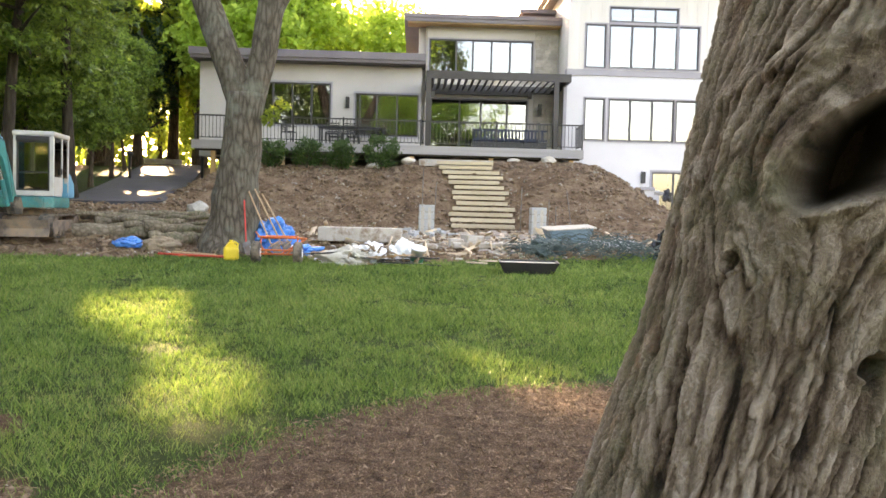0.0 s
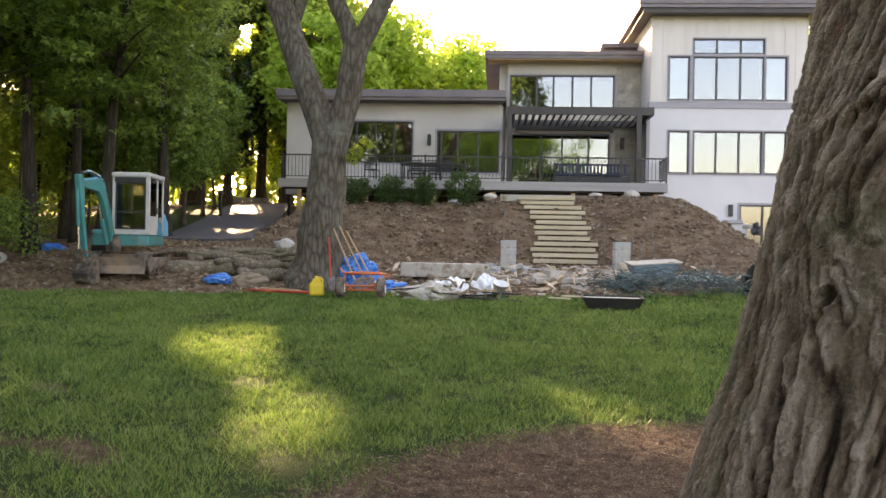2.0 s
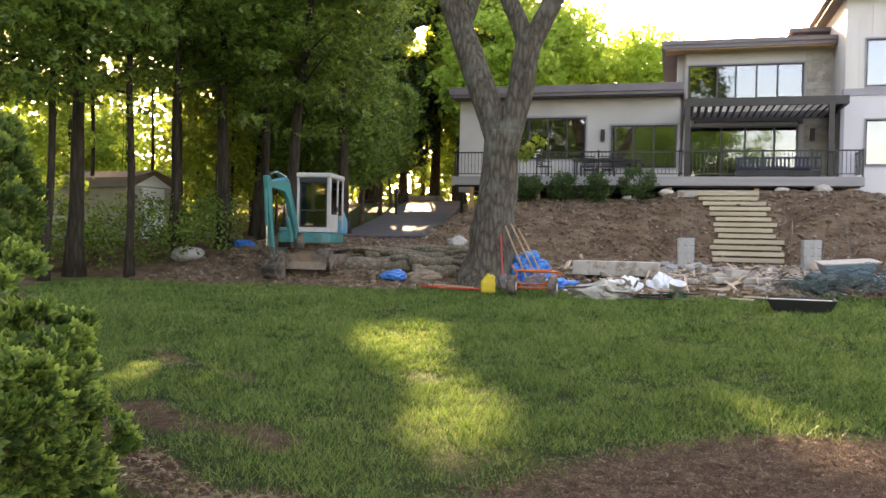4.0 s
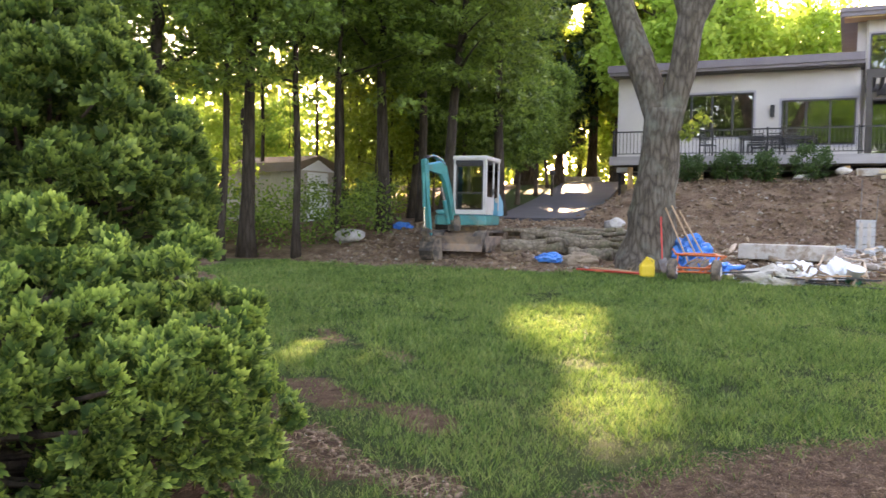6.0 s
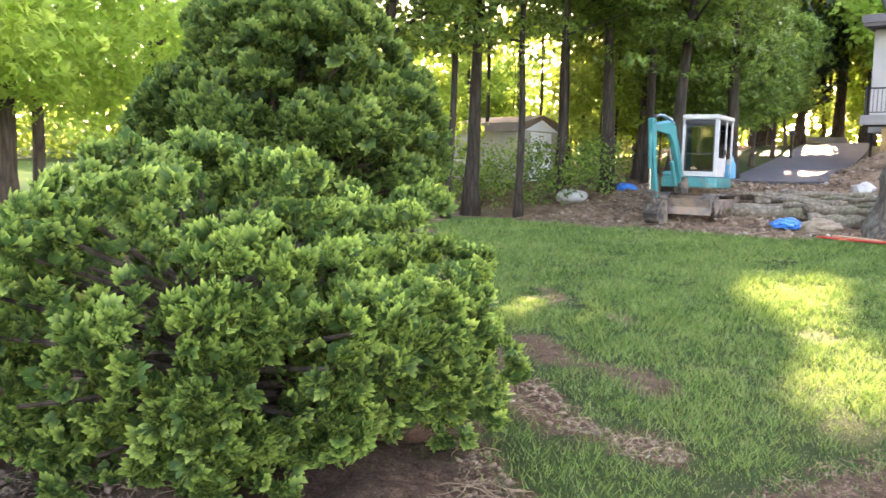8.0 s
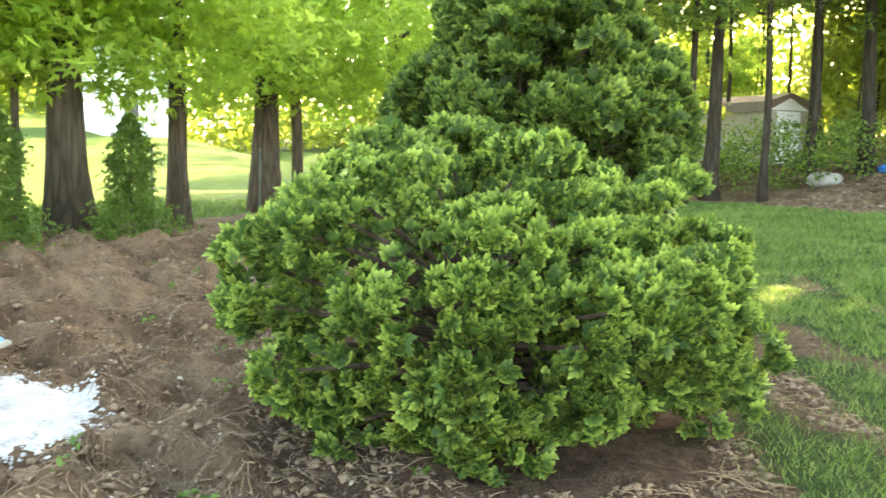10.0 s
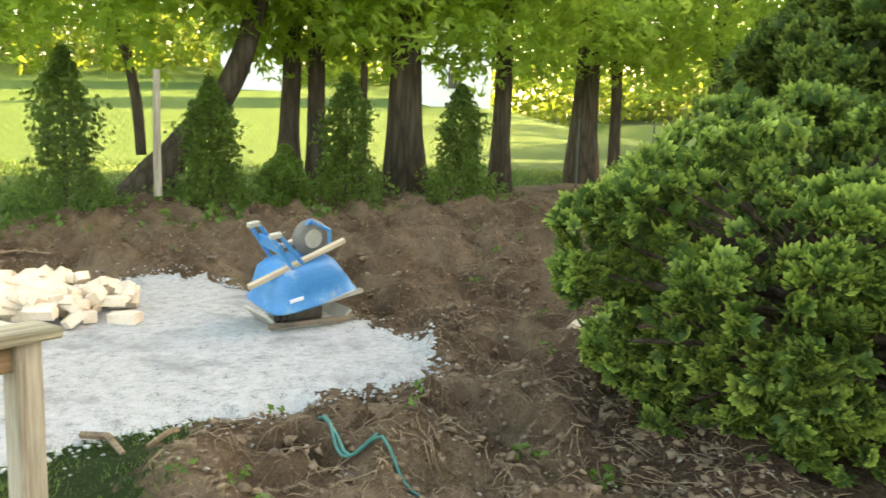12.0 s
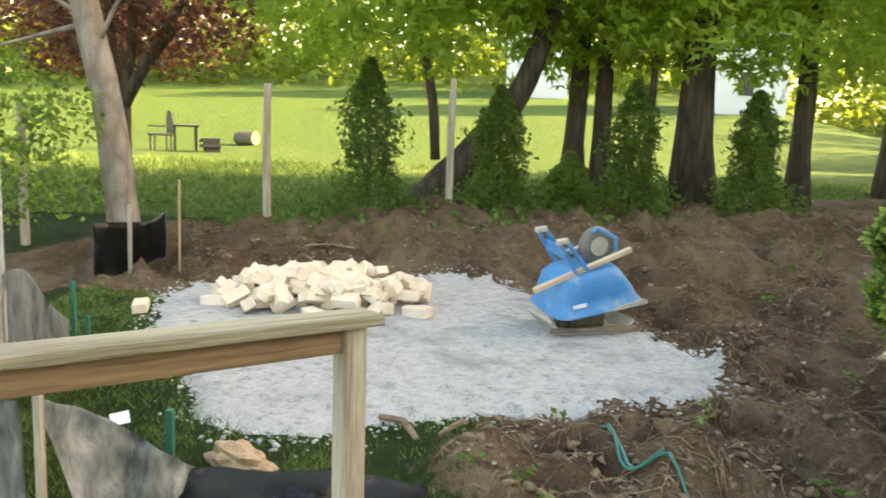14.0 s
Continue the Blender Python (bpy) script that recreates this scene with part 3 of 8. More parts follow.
rag = np.array([[0.5 * noise.noise(Vector((a * 1.1, b * 1.1, 7))) + 0.3 * noise.noise(Vector((a * 3.5, b * 3.5, 8))) + 0.2 * noise.noise(Vector((a * 9, b * 9, 1))) for a, b in zip(ra, rb)] for ra, rb in zip(ax_, ay_)])
D = 1.0 - np.hypot((ax_ - 1.0) / 3.9, (ay_ - 21.7) / 2.1) + rag * 0.8
az_ = ground_zs(ax_, ay_) + np.clip(D * 0.2, -0.03, 0.02)
keep = (D[:-1, :-1] > -0.05) & (D[1:, 1:] > -0.05) & (D[:-1, 1:] > -0.05) & (D[1:, :-1] > -0.05)
pid = np.arange(ax_.size).reshape(ax_.shape)
pq = np.stack([pid[:-1, :-1], pid[:-1, 1:], pid[1:, 1:], pid[1:, :-1]], -1)[keep]
tagged(new("dust_apron", raw_mesh("dust_apron", np.stack([ax_, ay_, az_], -1), pq, [M["trodden"]], smooth=True)), "pale mortar dust trodden into the earth", "dust", kind="structure")

# the drive
bm = bmesh.new()
rows_ = []
for k in range(41):
    t = k / 40
    y = 24.9 + 30 * t
    cx = -9.7 - 6.0 * t - 1.6 * t * t
    w = 1.5 + 0.25 * t
    line = []
    for s in (-1, -0.5, 0, 0.5, 1):
        x = cx + s * w
        line.append(bm.verts.new((x, y, float(height(x, y)) + 0.10 - 0.015 * s * s)))
    lo = [bm.verts.new((cx - w, y, float(height(cx - w, y)) - 0.2)), bm.verts.new((cx + w, y, float(height(cx + w, y)) - 0.2))]
    rows_.append([lo[0], *line, lo[1]])
for a, b in zip(rows_, rows_[1:]):
    for i in range(len(a) - 1):
        bm.faces.new((a[i], a[i + 1], b[i + 1], b[i]))
bm.faces.new(rows_[0])
bmesh.ops.recalc_face_normals(bm, faces=bm.faces)
solo("driveway", bm, M["asphalt"], "dark asphalt driveway rising between trees", "driveway", kind="structure")

# ---- the house ----
H = Matrix.Translation((0, 33, 0)) @ pose(0, 0, 0, 0, 0, 2)
house = thing("house", "modern pale stucco house with grey trim and black windows", "house", H)


def wall(name, u0, u1, z0, z1, y0, y1, holes, mat, label=""):
    """A wall in the u-z plane, with openings cut right through."""
    us = sorted({u0, u1, *[v for h in holes for v in (h[0], h[1]) if u0 < v < u1]})
    zs = sorted({z0, z1, *[v for h in holes for v in (h[2], h[3]) if z0 < v < z1]})
    bm = bmesh.new()
    for a, b in zip(us, us[1:]):
        run = None
        for c, d in zip(zs, zs[1:]):
            mu, mz = (a + b) / 2, (c + d) / 2
            solid = not any(h[0] < mu < h[1] and h[2] < mz < h[3] for h in holes)
            if solid:
                run = [run[0] if run else c, d]
            if run and (not solid or d == zs[-1]):
                box(bm, (a, y0, run[0]), (b, y1, run[1]))
                run = None
    bmesh.ops.remove_doubles(bm, verts=bm.verts, dist=1e-4)
    return part(name, bm, mat, house, label)


def window(u0, u1, z0, z1, y, cols, shades=(), trim=0.07, mull=0.07, frame_m="frame_dark", outer="trim", widths=None):
    """A window unit standing in its opening: casing, frame, mullions, panes and any drawn shades."""
    w = part("window", boxes(((u0 - trim, y - 0.03, z1), (u1 + trim, y + 0.05, z1 + trim)), ((u0 - trim, y - 0.03, z0 - trim), (u1 + trim, y + 0.05, z0)),
                             ((u0 - trim, y - 0.03, z0), (u0, y + 0.05, z1)), ((u1, y - 0.03, z0), (u1 + trim, y + 0.05, z1))), M[outer], house)
    f = 0.055
    fb = bmesh.new()
    for lo, hi in (((u0, z0), (u1, z0 + f)), ((u0, z1 - f), (u1, z1)), ((u0, z0 + f), (u0 + f, z1 - f)), ((u1 - f, z0 + f), (u1, z1 - f))):
        box(fb, (lo[0], y + 0.02, lo[1]), (hi[0], y + 0.10, hi[1]))
    edges = [u0 + (u1 - u0) * k / cols for k in range(cols + 1)]
    if widths:
        edges = [u0 + (u1 - u0) * v for v in widths]
    for e in edges[1:-1]:
        box(fb, (e - mull / 2, y + 0.02, z0 + f), (e + mull / 2, y + 0.10, z1 - f))
    part("window_frame", fb, M[frame_m], w)
    for k, (a, b) in enumerate(zip(edges, edges[1:])):
        lo, hi = a + (f if k == 0 else mull / 2), b - (f if k == len(edges) - 2 else mull / 2)
        pane = part("pane", boxes(((lo, y + 0.055, z0 + f), (hi, y + 0.063, z1 - f))), M["glass"], w)
        pane.visible_shadow = False
        if k in shades:
            part("roller_shade", boxes(((lo - 0.02, y + 0.14, z0), (hi + 0.02, y + 0.15, z1))), M["shade"], w, "white roller shade drawn down")
    return w


FT, FC, FL = -0.7, 1.5, 1.0          # fronts of tower, centre and low wing
tw_low = [(5.19, 5.96, 4.48, 6.07), (6.11, 8.63, 4.48, 6.07), (8.69, 9.52, 4.48, 6.07)]
tw_up = [(5.16, 5.94, 7.22, 8.86), (6.06, 8.67, 7.22, 8.86), (8.69, 9.50, 7.22, 8.86), (6.06, 8.67, 8.95, 9.52)]
tdoor = (7.86, 9.55, 1.0, 3.34)
wall("wall", 4.5, 10.25, 0.6, 6.92, FT, FT + 0.3, tw_low + [tdoor], M["stucco"], "white stucco wall")
wall("wall", 4.5, 10.25, 7.15, 10.35, FT, FT + 0.3, tw_up, M["siding"], "grey board-and-batten wall")
part("belt_course", boxes(((4.46, FT - 0.04, 6.92), (10.29, FT + 0.3, 7.15))), M["trim"], house)
for lo, hi in (((4.5, FT + 0.3, 0.6), (4.8, 9, 10.35)), ((9.95, FT + 0.3, 0.6), (10.25, 9, 10.35)), ((4.5, 9, 0.6), (10.25, 9.3, 10.35))):
    part("wall", boxes((lo, hi)), M["siding"], house)
for k in range(15):
    u = 4.55 + k * 0.405
    z0 = max([h[3] + 0.1 for h in tw_up if h[0] - 0.08 < u < h[1] + 0.08] or [7.15])
    part("batten", boxes(((u - 0.022, FT - 0.02, z0), (u + 0.022, FT, 10.35))), M["siding"], house)
for h in tw_low[:1] + tw_low[2:] + tw_up[:1] + tw_up[2:3]:
    window(*h[:2], *h[2:], FT, 1, (0,), trim=0.05)
window(*tw_low[1], FT, 3, (), trim=0.05)
window(*tw_up[1], FT, 3, (), trim=0.05)
window(*tw_up[3], FT, 3, (), trim=0.04)
window(*tdoor, FT, 2, (), trim=0.08)
part("roof", boxes(((3.95, FT - 0.62, 10.52), (10.9, 9.6, 10.66)), ((3.93, FT - 0.66, 10.66), (10.92, 9.6, 10.86))), M["fascia"], house, "flat roof with dark fascia")
part("soffit", boxes(((4.1, FT - 0.55, 10.35), (10.75, 9.4, 10.515))), M["dark"], house)
part("corner_board", boxes(((4.38, FT - 0.02, 2.6), (4.5, FT + 0.32, 6.9))), M["trim"], house)
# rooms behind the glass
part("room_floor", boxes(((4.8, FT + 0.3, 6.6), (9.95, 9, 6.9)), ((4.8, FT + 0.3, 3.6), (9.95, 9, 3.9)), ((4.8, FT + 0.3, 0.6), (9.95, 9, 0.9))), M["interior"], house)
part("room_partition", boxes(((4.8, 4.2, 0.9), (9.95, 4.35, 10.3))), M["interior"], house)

# centre block
cw, cd = (-0.72, 3.46, 7.02, 8.56), (-0.62, 3.3, 4.05, 6.2)
wall("wall", -0.85, 4.5, 3.6, 9.07, FC, FC + 0.3, [cw, cd], M["stucco_shaded"])
for lo, hi in (((-1.15, FC + 0.3, 3.6), (-0.85, 9, 9.07)), ((-1.15, 9, 3.6), (4.5, 9.3, 9.07))):
    part("wall", boxes((lo, hi)), M["stucco_shaded"], house)
window(*cw, FC, 5, (), trim=0.05, widths=(0, 0.26, 0.42, 0.60, 0.78, 1))
window(*cd, FC, 4, (), trim=0.05, widths=(0, 0.30, 0.52, 0.79, 1))
part("roof", boxes(((-1.7, FC - 0.65, 9.1), (4.5, 9.5, 9.25)), ((-1.74, FC - 0.7, 9.25), (4.5, 9.5, 9.4))), M["fascia"], house, "flat roof with grey fascia")
part("soffit", boxes(((-1.6, FC - 0.58, 9.05), (4.46, FC + 0.25, 9.098))), M["lumber"], house, "warm wood soffit")
part("clerestory", boxes(((3.15, 2.6, 9.4), (4.5, 8, 9.9)), ((3.0, 2.3, 9.9), (4.5, 8.2, 10.05))), M["fascia"], house)
part("screen_box", boxes(((-0.4, FC - 0.22, 6.34), (3.3, FC - 0.02, 6.52)), ((-0.46, FC - 0.25, 6.30), (-0.4, FC, 6.56)), ((3.3, FC - 0.25, 6.26), (3.44, FC, 6.56))), M["dark"], house)
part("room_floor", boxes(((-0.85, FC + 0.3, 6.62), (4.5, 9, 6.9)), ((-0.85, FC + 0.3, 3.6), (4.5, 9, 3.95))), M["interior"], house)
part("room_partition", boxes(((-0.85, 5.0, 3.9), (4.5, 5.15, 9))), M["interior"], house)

# low wing
lw1, lw2 = (-7.6, -4.57, 4.9, 6.57), (-3.6, -1.1, 4.55, 6.22)
wall("wall", -9.7, -1.0, 3.6, 7.3, FL, FL + 0.3, [lw1, lw2], M["stucco_shaded"])
for lo, hi in (((-9.7, FL + 0.3, 3.6), (-9.4, 9, 7.3)), ((-9.7, 9, 3.6), (-1.15, 9.3, 7.3))):
    part("wall", boxes((lo, hi)), M["stucco_shaded"], house)
window(*lw1, FL, 4, ())
window(*lw2, FL, 4, (), widths=(0, 0.07, 0.34, 0.66, 1))
part("roof", boxes(((-9.95, FL - 0.6, 7.34), (-0.88, 9.4, 7.46)), ((-10.0, FL - 0.66, 7.46), (-0.88, 9.4, 7.74))), M["fascia"], house, "flat roof with mauve-grey fascia")
part("soffit", boxes(((-9.8, FL - 0.52, 7.3), (-0.95, FL + 0.2, 7.338))), M["dark"], house)
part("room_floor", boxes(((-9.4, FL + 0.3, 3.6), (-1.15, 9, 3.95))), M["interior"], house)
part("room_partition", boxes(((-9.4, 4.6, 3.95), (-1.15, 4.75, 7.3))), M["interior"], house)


def sconce(u, z, y):
    s = part("wall_lamp", boxes(((u - 0.075, y - 0.13, z), (u + 0.075, y - 0.02, z + 0.44)), ((u - 0.05, y - 0.03, z + 0.12), (u + 0.05, y, z + 0.32)), bevel=0.008), M["black"], house, "black box wall lamp")
    return s


sconce(-3.9, 5.62, FL)
sconce(3.8, 5.62, FC)
sconce(7.52, 2.9, FT)

# deck
deck = thing("deck", "raised grey deck on posts in front of the house", "deck", H)
for k in range(24):
    y = -2.0 + k * 0.146
    part("board", boxes(((-9.2, y, 3.96), (4.5 if y > FT - 0.15 else 4.92, y + 0.138, 4.0))), M["deckwood"], deck)
part("fascia", boxes(((-9.22, -2.05, 3.68), (4.95, -2.005, 3.99))), M["deckwood"], deck)
part("fascia", boxes(((4.925, -2.0, 3.68), (4.96, -0.75, 3.99))), M["deckwood"], deck)
part("joist_frame", boxes(((-9.1, -1.8, 3.62), (4.85, -1.7, 3.95)), ((-9.1, 0.6, 3.62), (4.4, 0.7, 3.95))), M["dark"], deck)
for u in (-8.5, -6, -3.5, -1.3, 1.6, 4.55):
    part("post", boxes(((u - 0.08, -1.82, 2.0), (u + 0.08, -1.66, 3.62))), M["lumber"], deck, "bare wood post")
railing = thing("railing", "black metal deck railing with thin balusters", "railing", H)
for a, b in ((-9.1, -1.0), (1.75, 4.9)):
    part("top_rail", boxes(((a, -1.98, 4.86), (b, -1.93, 4.91))), M["black"], railing)
    part("bottom_rail", boxes(((a, -1.97, 4.08), (b, -1.94, 4.11))), M["black"], railing)
part("top_rail", boxes(((4.87, -1.93, 4.86), (4.92, -0.72, 4.91))), M["black"], railing)
part("top_rail", boxes(((-1.0, -1.98, 4.86), (1.75, -1.93, 4.91))), M["black"], railing)
part("bottom_rail", boxes(((-1.0, -1.97, 4.08), (1.75, -1.94, 4.11))), M["black"], railing)
bal_me = link_mesh("baluster", boxes(((-0.009, -0.009, 0), (0.009, 0.009, 0.75))), M["black"])
bal_me.parent = railing
bal_me.location = (-9.0, -1.955, 4.11)
for k in range(1, 108):
    o = new("baluster", bal_me.data)
    o.parent = railing
    o.location = (-9.0 + k * 0.13, -1.955, 4.11)
for k in range(9):
    o = new("baluster", bal_me.data)
    o.parent = railing
    o.location = (4.895, -1.83 + k * 0.13, 4.11)
for u in (-9.1, -7.4, -5.6, -3.8, -1.0, 0.4, 1.75, 3.3, 4.9):
    part("post", boxes(((u - 0.03, -1.985, 4.0), (u + 0.03, -1.925, 4.95))), M["black"], railing)

# pergola
pergola = thing("pergola", "dark brown slatted pergola over the deck", "pergola", H)
part("beam", boxes(((-0.85, -1.9, 6.46), (4.45, -1.78, 6.74))), M["dark"], pergola)
part("beam", boxes(((-0.85, 1.38, 6.46), (4.45, 1.48, 6.74))), M["dark"], pergola)
part("beam", boxes(((-0.85, -1.78, 6.46), (-0.73, 1.38, 6.74))), M["dark"], pergola)
part("beam", boxes(((4.33, -1.78, 6.46), (4.45, 1.38, 6.74))), M["dark"], pergola)
for k in range(20):
    u = -0.6 + k * 0.255
    bm = bmesh.new()
    box(bm, (-0.02, -1.76, -0.1), (0.02, 1.36, 0.1), pose(u, 0, 6.58, 0, 38, 0))
    part("slat", bm, M["dark"], pergola)
for u in (-0.82, 3.85):
    part("post", boxes(((u - 0.02, -1.9, 4.0), (u + 0.16, -1.72, 6.46))), M["dark"], pergola)

# stone cladding beside the doors
for k in range(36):
    z, u = 4.05 + k * 0.135, 3.5 + R_.uniform(-0.1, 0.1)
    while u < 4.4:
        w = R_.uniform(0.18, 0.45)
        lo = max(u, 3.53)
        if k != 18:
            part("stone", boxes(((lo, FC - R_.uniform(0.03, 0.07), z), (min(u + w, 4.46) - 0.008, FC - 0.002, z + 0.128))), M["stone"], house)
        u += w
for k in range(3):
    u = -0.8
    while u < 3.4:
        w = R_.uniform(0.25, 0.5)
        part("stone", boxes(((u, FC - R_.uniform(0.03, 0.06), 6.58 + 0.13 * k), (min(u + w, 3.5) - 0.008, FC - 0.002, 6.58 + 0.13 * k + 0.124))), M["stone"], house)
        u += w
for k in range(18):
    part("stone", boxes(((-0.84, FC - R_.uniform(0.03, 0.07), 6.98 + k * 0.115), (-0.79, FC - 0.002, 7.09 + k * 0.115))), M["stone"], house)

# stairs up the bank
stairs = thing("stairs", "pale timber garden stairs set into the bank", "stairs")
for k in range(13):
    t = k / 12
    x0, x1 = 0.15 + 0.2 * math.sin(3.0 * t) - 0.40 * t * t + R_.uniform(-0.12, 0.10), 2.05 - 0.5 * t * t + R_.uniform(-0.14, 0.12)
    y, z = 24.75 + 0.31 * k, 1.28 + 0.17 * k
    bm = bmesh.new()
    box(bm, (x0, y, z - 0.115), (x1, y + 0.14, z), None, 0.012)
    part("riser", bm, M["stairwood"], stairs)
    part("tread", boxes(((x0 + 0.05, y + 0.14, z - 0.12), (x1 - 0.04, y + 0.40, z - 0.03)), bevel=0.006), M["dusty"], stairs, "dusty earth-filled tread")
part("landing_slab", boxes(((-0.9, 28.75, 3.15), (1.6, 30.6, 3.38)), bevel=0.02), M["concrete"], stairs)

# ---- trees and shrubs ----
SD = np.array(sun_dir)
# ends and half-width of each sunlit place, and its height
LIT = [((-4.05, 11.3), (-3.5, 9.7), 0.80, 0.2), ((-3.4, 9.5), (-2.6, 8.4), 0.5, 0.15), ((-2.25, 8.05), (-1.8, 6.4), 0.63, 0.1), ((0.3, 7.95), (1.6, 7.75), 0.72, 0.1), ((0.6, 6.6), (1.2, 6.6), 0.5, 0.05),
       ((-5.85, 7.8), (-5.45, 7.75), 0.85, 0.1), ((-14.2, 41.0), (-13.2, 37.6), 1.3, 3.0), ((-24.0, 31.0), (-14.5, 36.0), 1.7, 2.0), ((-10.0, 28.0), (-9.2, 26.8), 0.7, 1.9)]


def lit_gap(p):
    """True where a leaf would stand in one of the gaps that let the low sun through."""
    hit = np.zeros(len(p), bool)
    for (ax, ay), (bx, by), r, lift in LIT:
        k = (p[:, 2] - lift) / SD[2]
        qx, qy = p[:, 0] - SD[0] * k, p[:, 1] - SD[1] * k
        dx, dy = bx - ax, by - ay
        t = np.clip(((qx - ax) * dx + (qy - ay) * dy) / (dx * dx + dy * dy), 0, 1)
        hit |= (np.hypot(qx - ax - t * dx, qy - ay - t * dy) < r) & (k > 0)
    return hit


def frames_for(n, up=0.55, spread=0.8):
    """Random leaf frames: axis along the leaf, side, normal leaning up."""
    nrm = rng.normal(0, spread, (n, 3)) + np.array([0, 0, up])
    nrm /= np.linalg.norm(nrm, axis=1)[:, None]
    a = rng.normal(0, 1, (n, 3)) - np.array([0, 0, 0.35])
    a -= nrm * (a * nrm).sum(1)[:, None]
    a /= np.linalg.norm(a, axis=1)[:, None] + 1e-9
    return a, np.cross(nrm, a), nrm


MAPLE = np.array([(0, 0, 0), (0.16, 0.30, 0.02), (0, 1.0, -0.10), (-0.16, 0.30, 0.02),
                  (0, 0, 0), (0.36, 0.12, 0.02), (0.62, 0.66, -0.06), (0.15, 0.34, 0.02),
                  (0, 0, 0), (-0.15, 0.34, 0.02), (-0.62, 0.66, -0.06), (-0.36, 0.12, 0.02)])
OVAL = np.array([(0, 0, 0), (0.30, 0.45, 0.04), (0, 1.0, -0.10), (-0.30, 0.45, 0.04)])


def leaf_mesh(name, pts, size, mat, shape=OVAL, up=0.55, spread=0.8):
    n = len(pts)
    a, s, m = frames_for(n, up, spread)
    sz = size * rng.uniform(0.65, 1.25, n)
    v = pts[:, None, :] + sz[:, None, None] * (shape[None, :, 0, None] * s[:, None] + shape[None, :, 1, None] * a[:, None] + shape[None, :, 2, None] * m[:, None])
    f = np.arange(n * len(shape)).reshape(-1, 4)
    return raw_mesh(name, v, f, [mat])


def clump_points(centres, radii, per, flat=0.7):
    """Leaf places, gathered in clumps."""
    n = len(centres)
    d = rng.normal(0, 1, (n, per, 3))
    d /= np.linalg.norm(d, axis=2)[..., None]
    d *= rng.uniform(0.25, 1, (n, per, 1)) ** 0.6
    d[..., 2] *= flat
    return (np.asarray(centres)[:, None, :] + d * np.asarray(radii)[:, None, None]).reshape(-1, 3)


def crown_centres(n, size, centre, hollow=0.45):
    d = rng.normal(0, 1, (n, 3))
    d /= np.linalg.norm(d, axis=1)[:, None]
    d *= (hollow + (1 - hollow) * rng.uniform(0, 1, (n, 1)) ** 0.7)
    return d * np.array(size) + np.array(centre)


def limb(bm, a, b, r0, r1, seg=7, bend=0.3, n=6, rough=0.1):
    a, b = Vector(a), Vector(b)
    L = (b - a).length
    off = Vector((R_.uniform(-1, 1), R_.uniform(-1, 1), R_.uniform(-0.2, 0.6))) * bend * L * 0.25
    pts = [a.lerp(b, k / (n - 1)) + off * math.sin(math.pi * k / (n - 1)) for k in range(n)]
    tube(bm, pts, [r0 + (r1 - r0) * k / (n - 1) for k in range(n)], seg, True, rough, 2.5)
    return pts


def trunk_bm(base, top, r, lean=0.3, branches=6, crown_at=0.45, reach=2.5, seg=12, flare=1.6):
    """A tapered trunk with root flare and limbs."""
    bm = bmesh.new()
    base, top = Vector(base), Vector(top)
    n = 14
    ctrl = []
    for k in range(n):
        t = k / (n - 1)
        p = base.lerp(top, t) + Vector((noise.noise(Vector((base.x * 3, t * 2.2, 0))), noise.noise(Vector((base.y * 3, 7, t * 2.2))), 0)) * lean * t
        rr = r * (1 - 0.72 * t) * (1 + (flare - 1) * math.exp(-t * (top.z - base.z) / (2.2 * r)))
        ctrl.append((p, rr))
    tube(bm, [c[0] - Vector((0, 0, 0.25 if i == 0 else 0)) for i, c in enumerate(ctrl)], [c[1] for c in ctrl], seg, True, 0.16, 2.6)
    for k in range(branches):
        t = crown_at + (0.97 - crown_at) * (k + R_.random()) / branches
        p, rr = ctrl[int(t * (n - 1))]
        an = R_.uniform(0, 2 * math.pi)
        L = reach * R_.uniform(0.6, 1.1) * (1.15 - 0.6 * t)
        tip = p + Vector((math.cos(an) * L, math.sin(an) * L, L * R_.uniform(0.15, 0.7)))
        limb(bm, p, tip, rr * 0.5, rr * 0.08)
    return bm


def make_tree(label, base, h, r, crown, leafm, barkm, leaf=0.16, clumps=150, per=45, shape=OVAL, group="", seg=12, lean=0.4, branches=7, clump_r=0.6, gap=False, crown_at=0.4, cat="tree", bottom=None, flat=0.7, up=0.55):
    x, y = base
    z = ground_z(x, y)
    t = thing("tree", label, cat, Matrix.Translation((x, y, z)), group)
    part("trunk", trunk_bm((0, 0, 0), (R_.uniform(-0.5, 0.5), R_.uniform(-0.5, 0.5), h * 0.92), r, lean, branches, crown_at, max(crown[0][:2]) * 0.9, seg), M[barkm], t, smooth=True)
    size, cz = crown
    c = crown_centres(clumps, size, (0, 0, cz))
    if bottom is not None:
        c = c[c[:, 2] > bottom]
    p = clump_points(c, rng.uniform(0.6, 1.3, len(c)) * clump_r, per, flat)
    if gap:
        p = p[~lit_gap(p + np.array([x, y, z]))]
    ob = new("crown", leaf_mesh("crown", p, leaf, M[leafm], shape, up))
    ob.parent = t
    return t


def polar(az, d):
    return (-math.sin(radians(az)) * d, math.cos(radians(az)) * d)


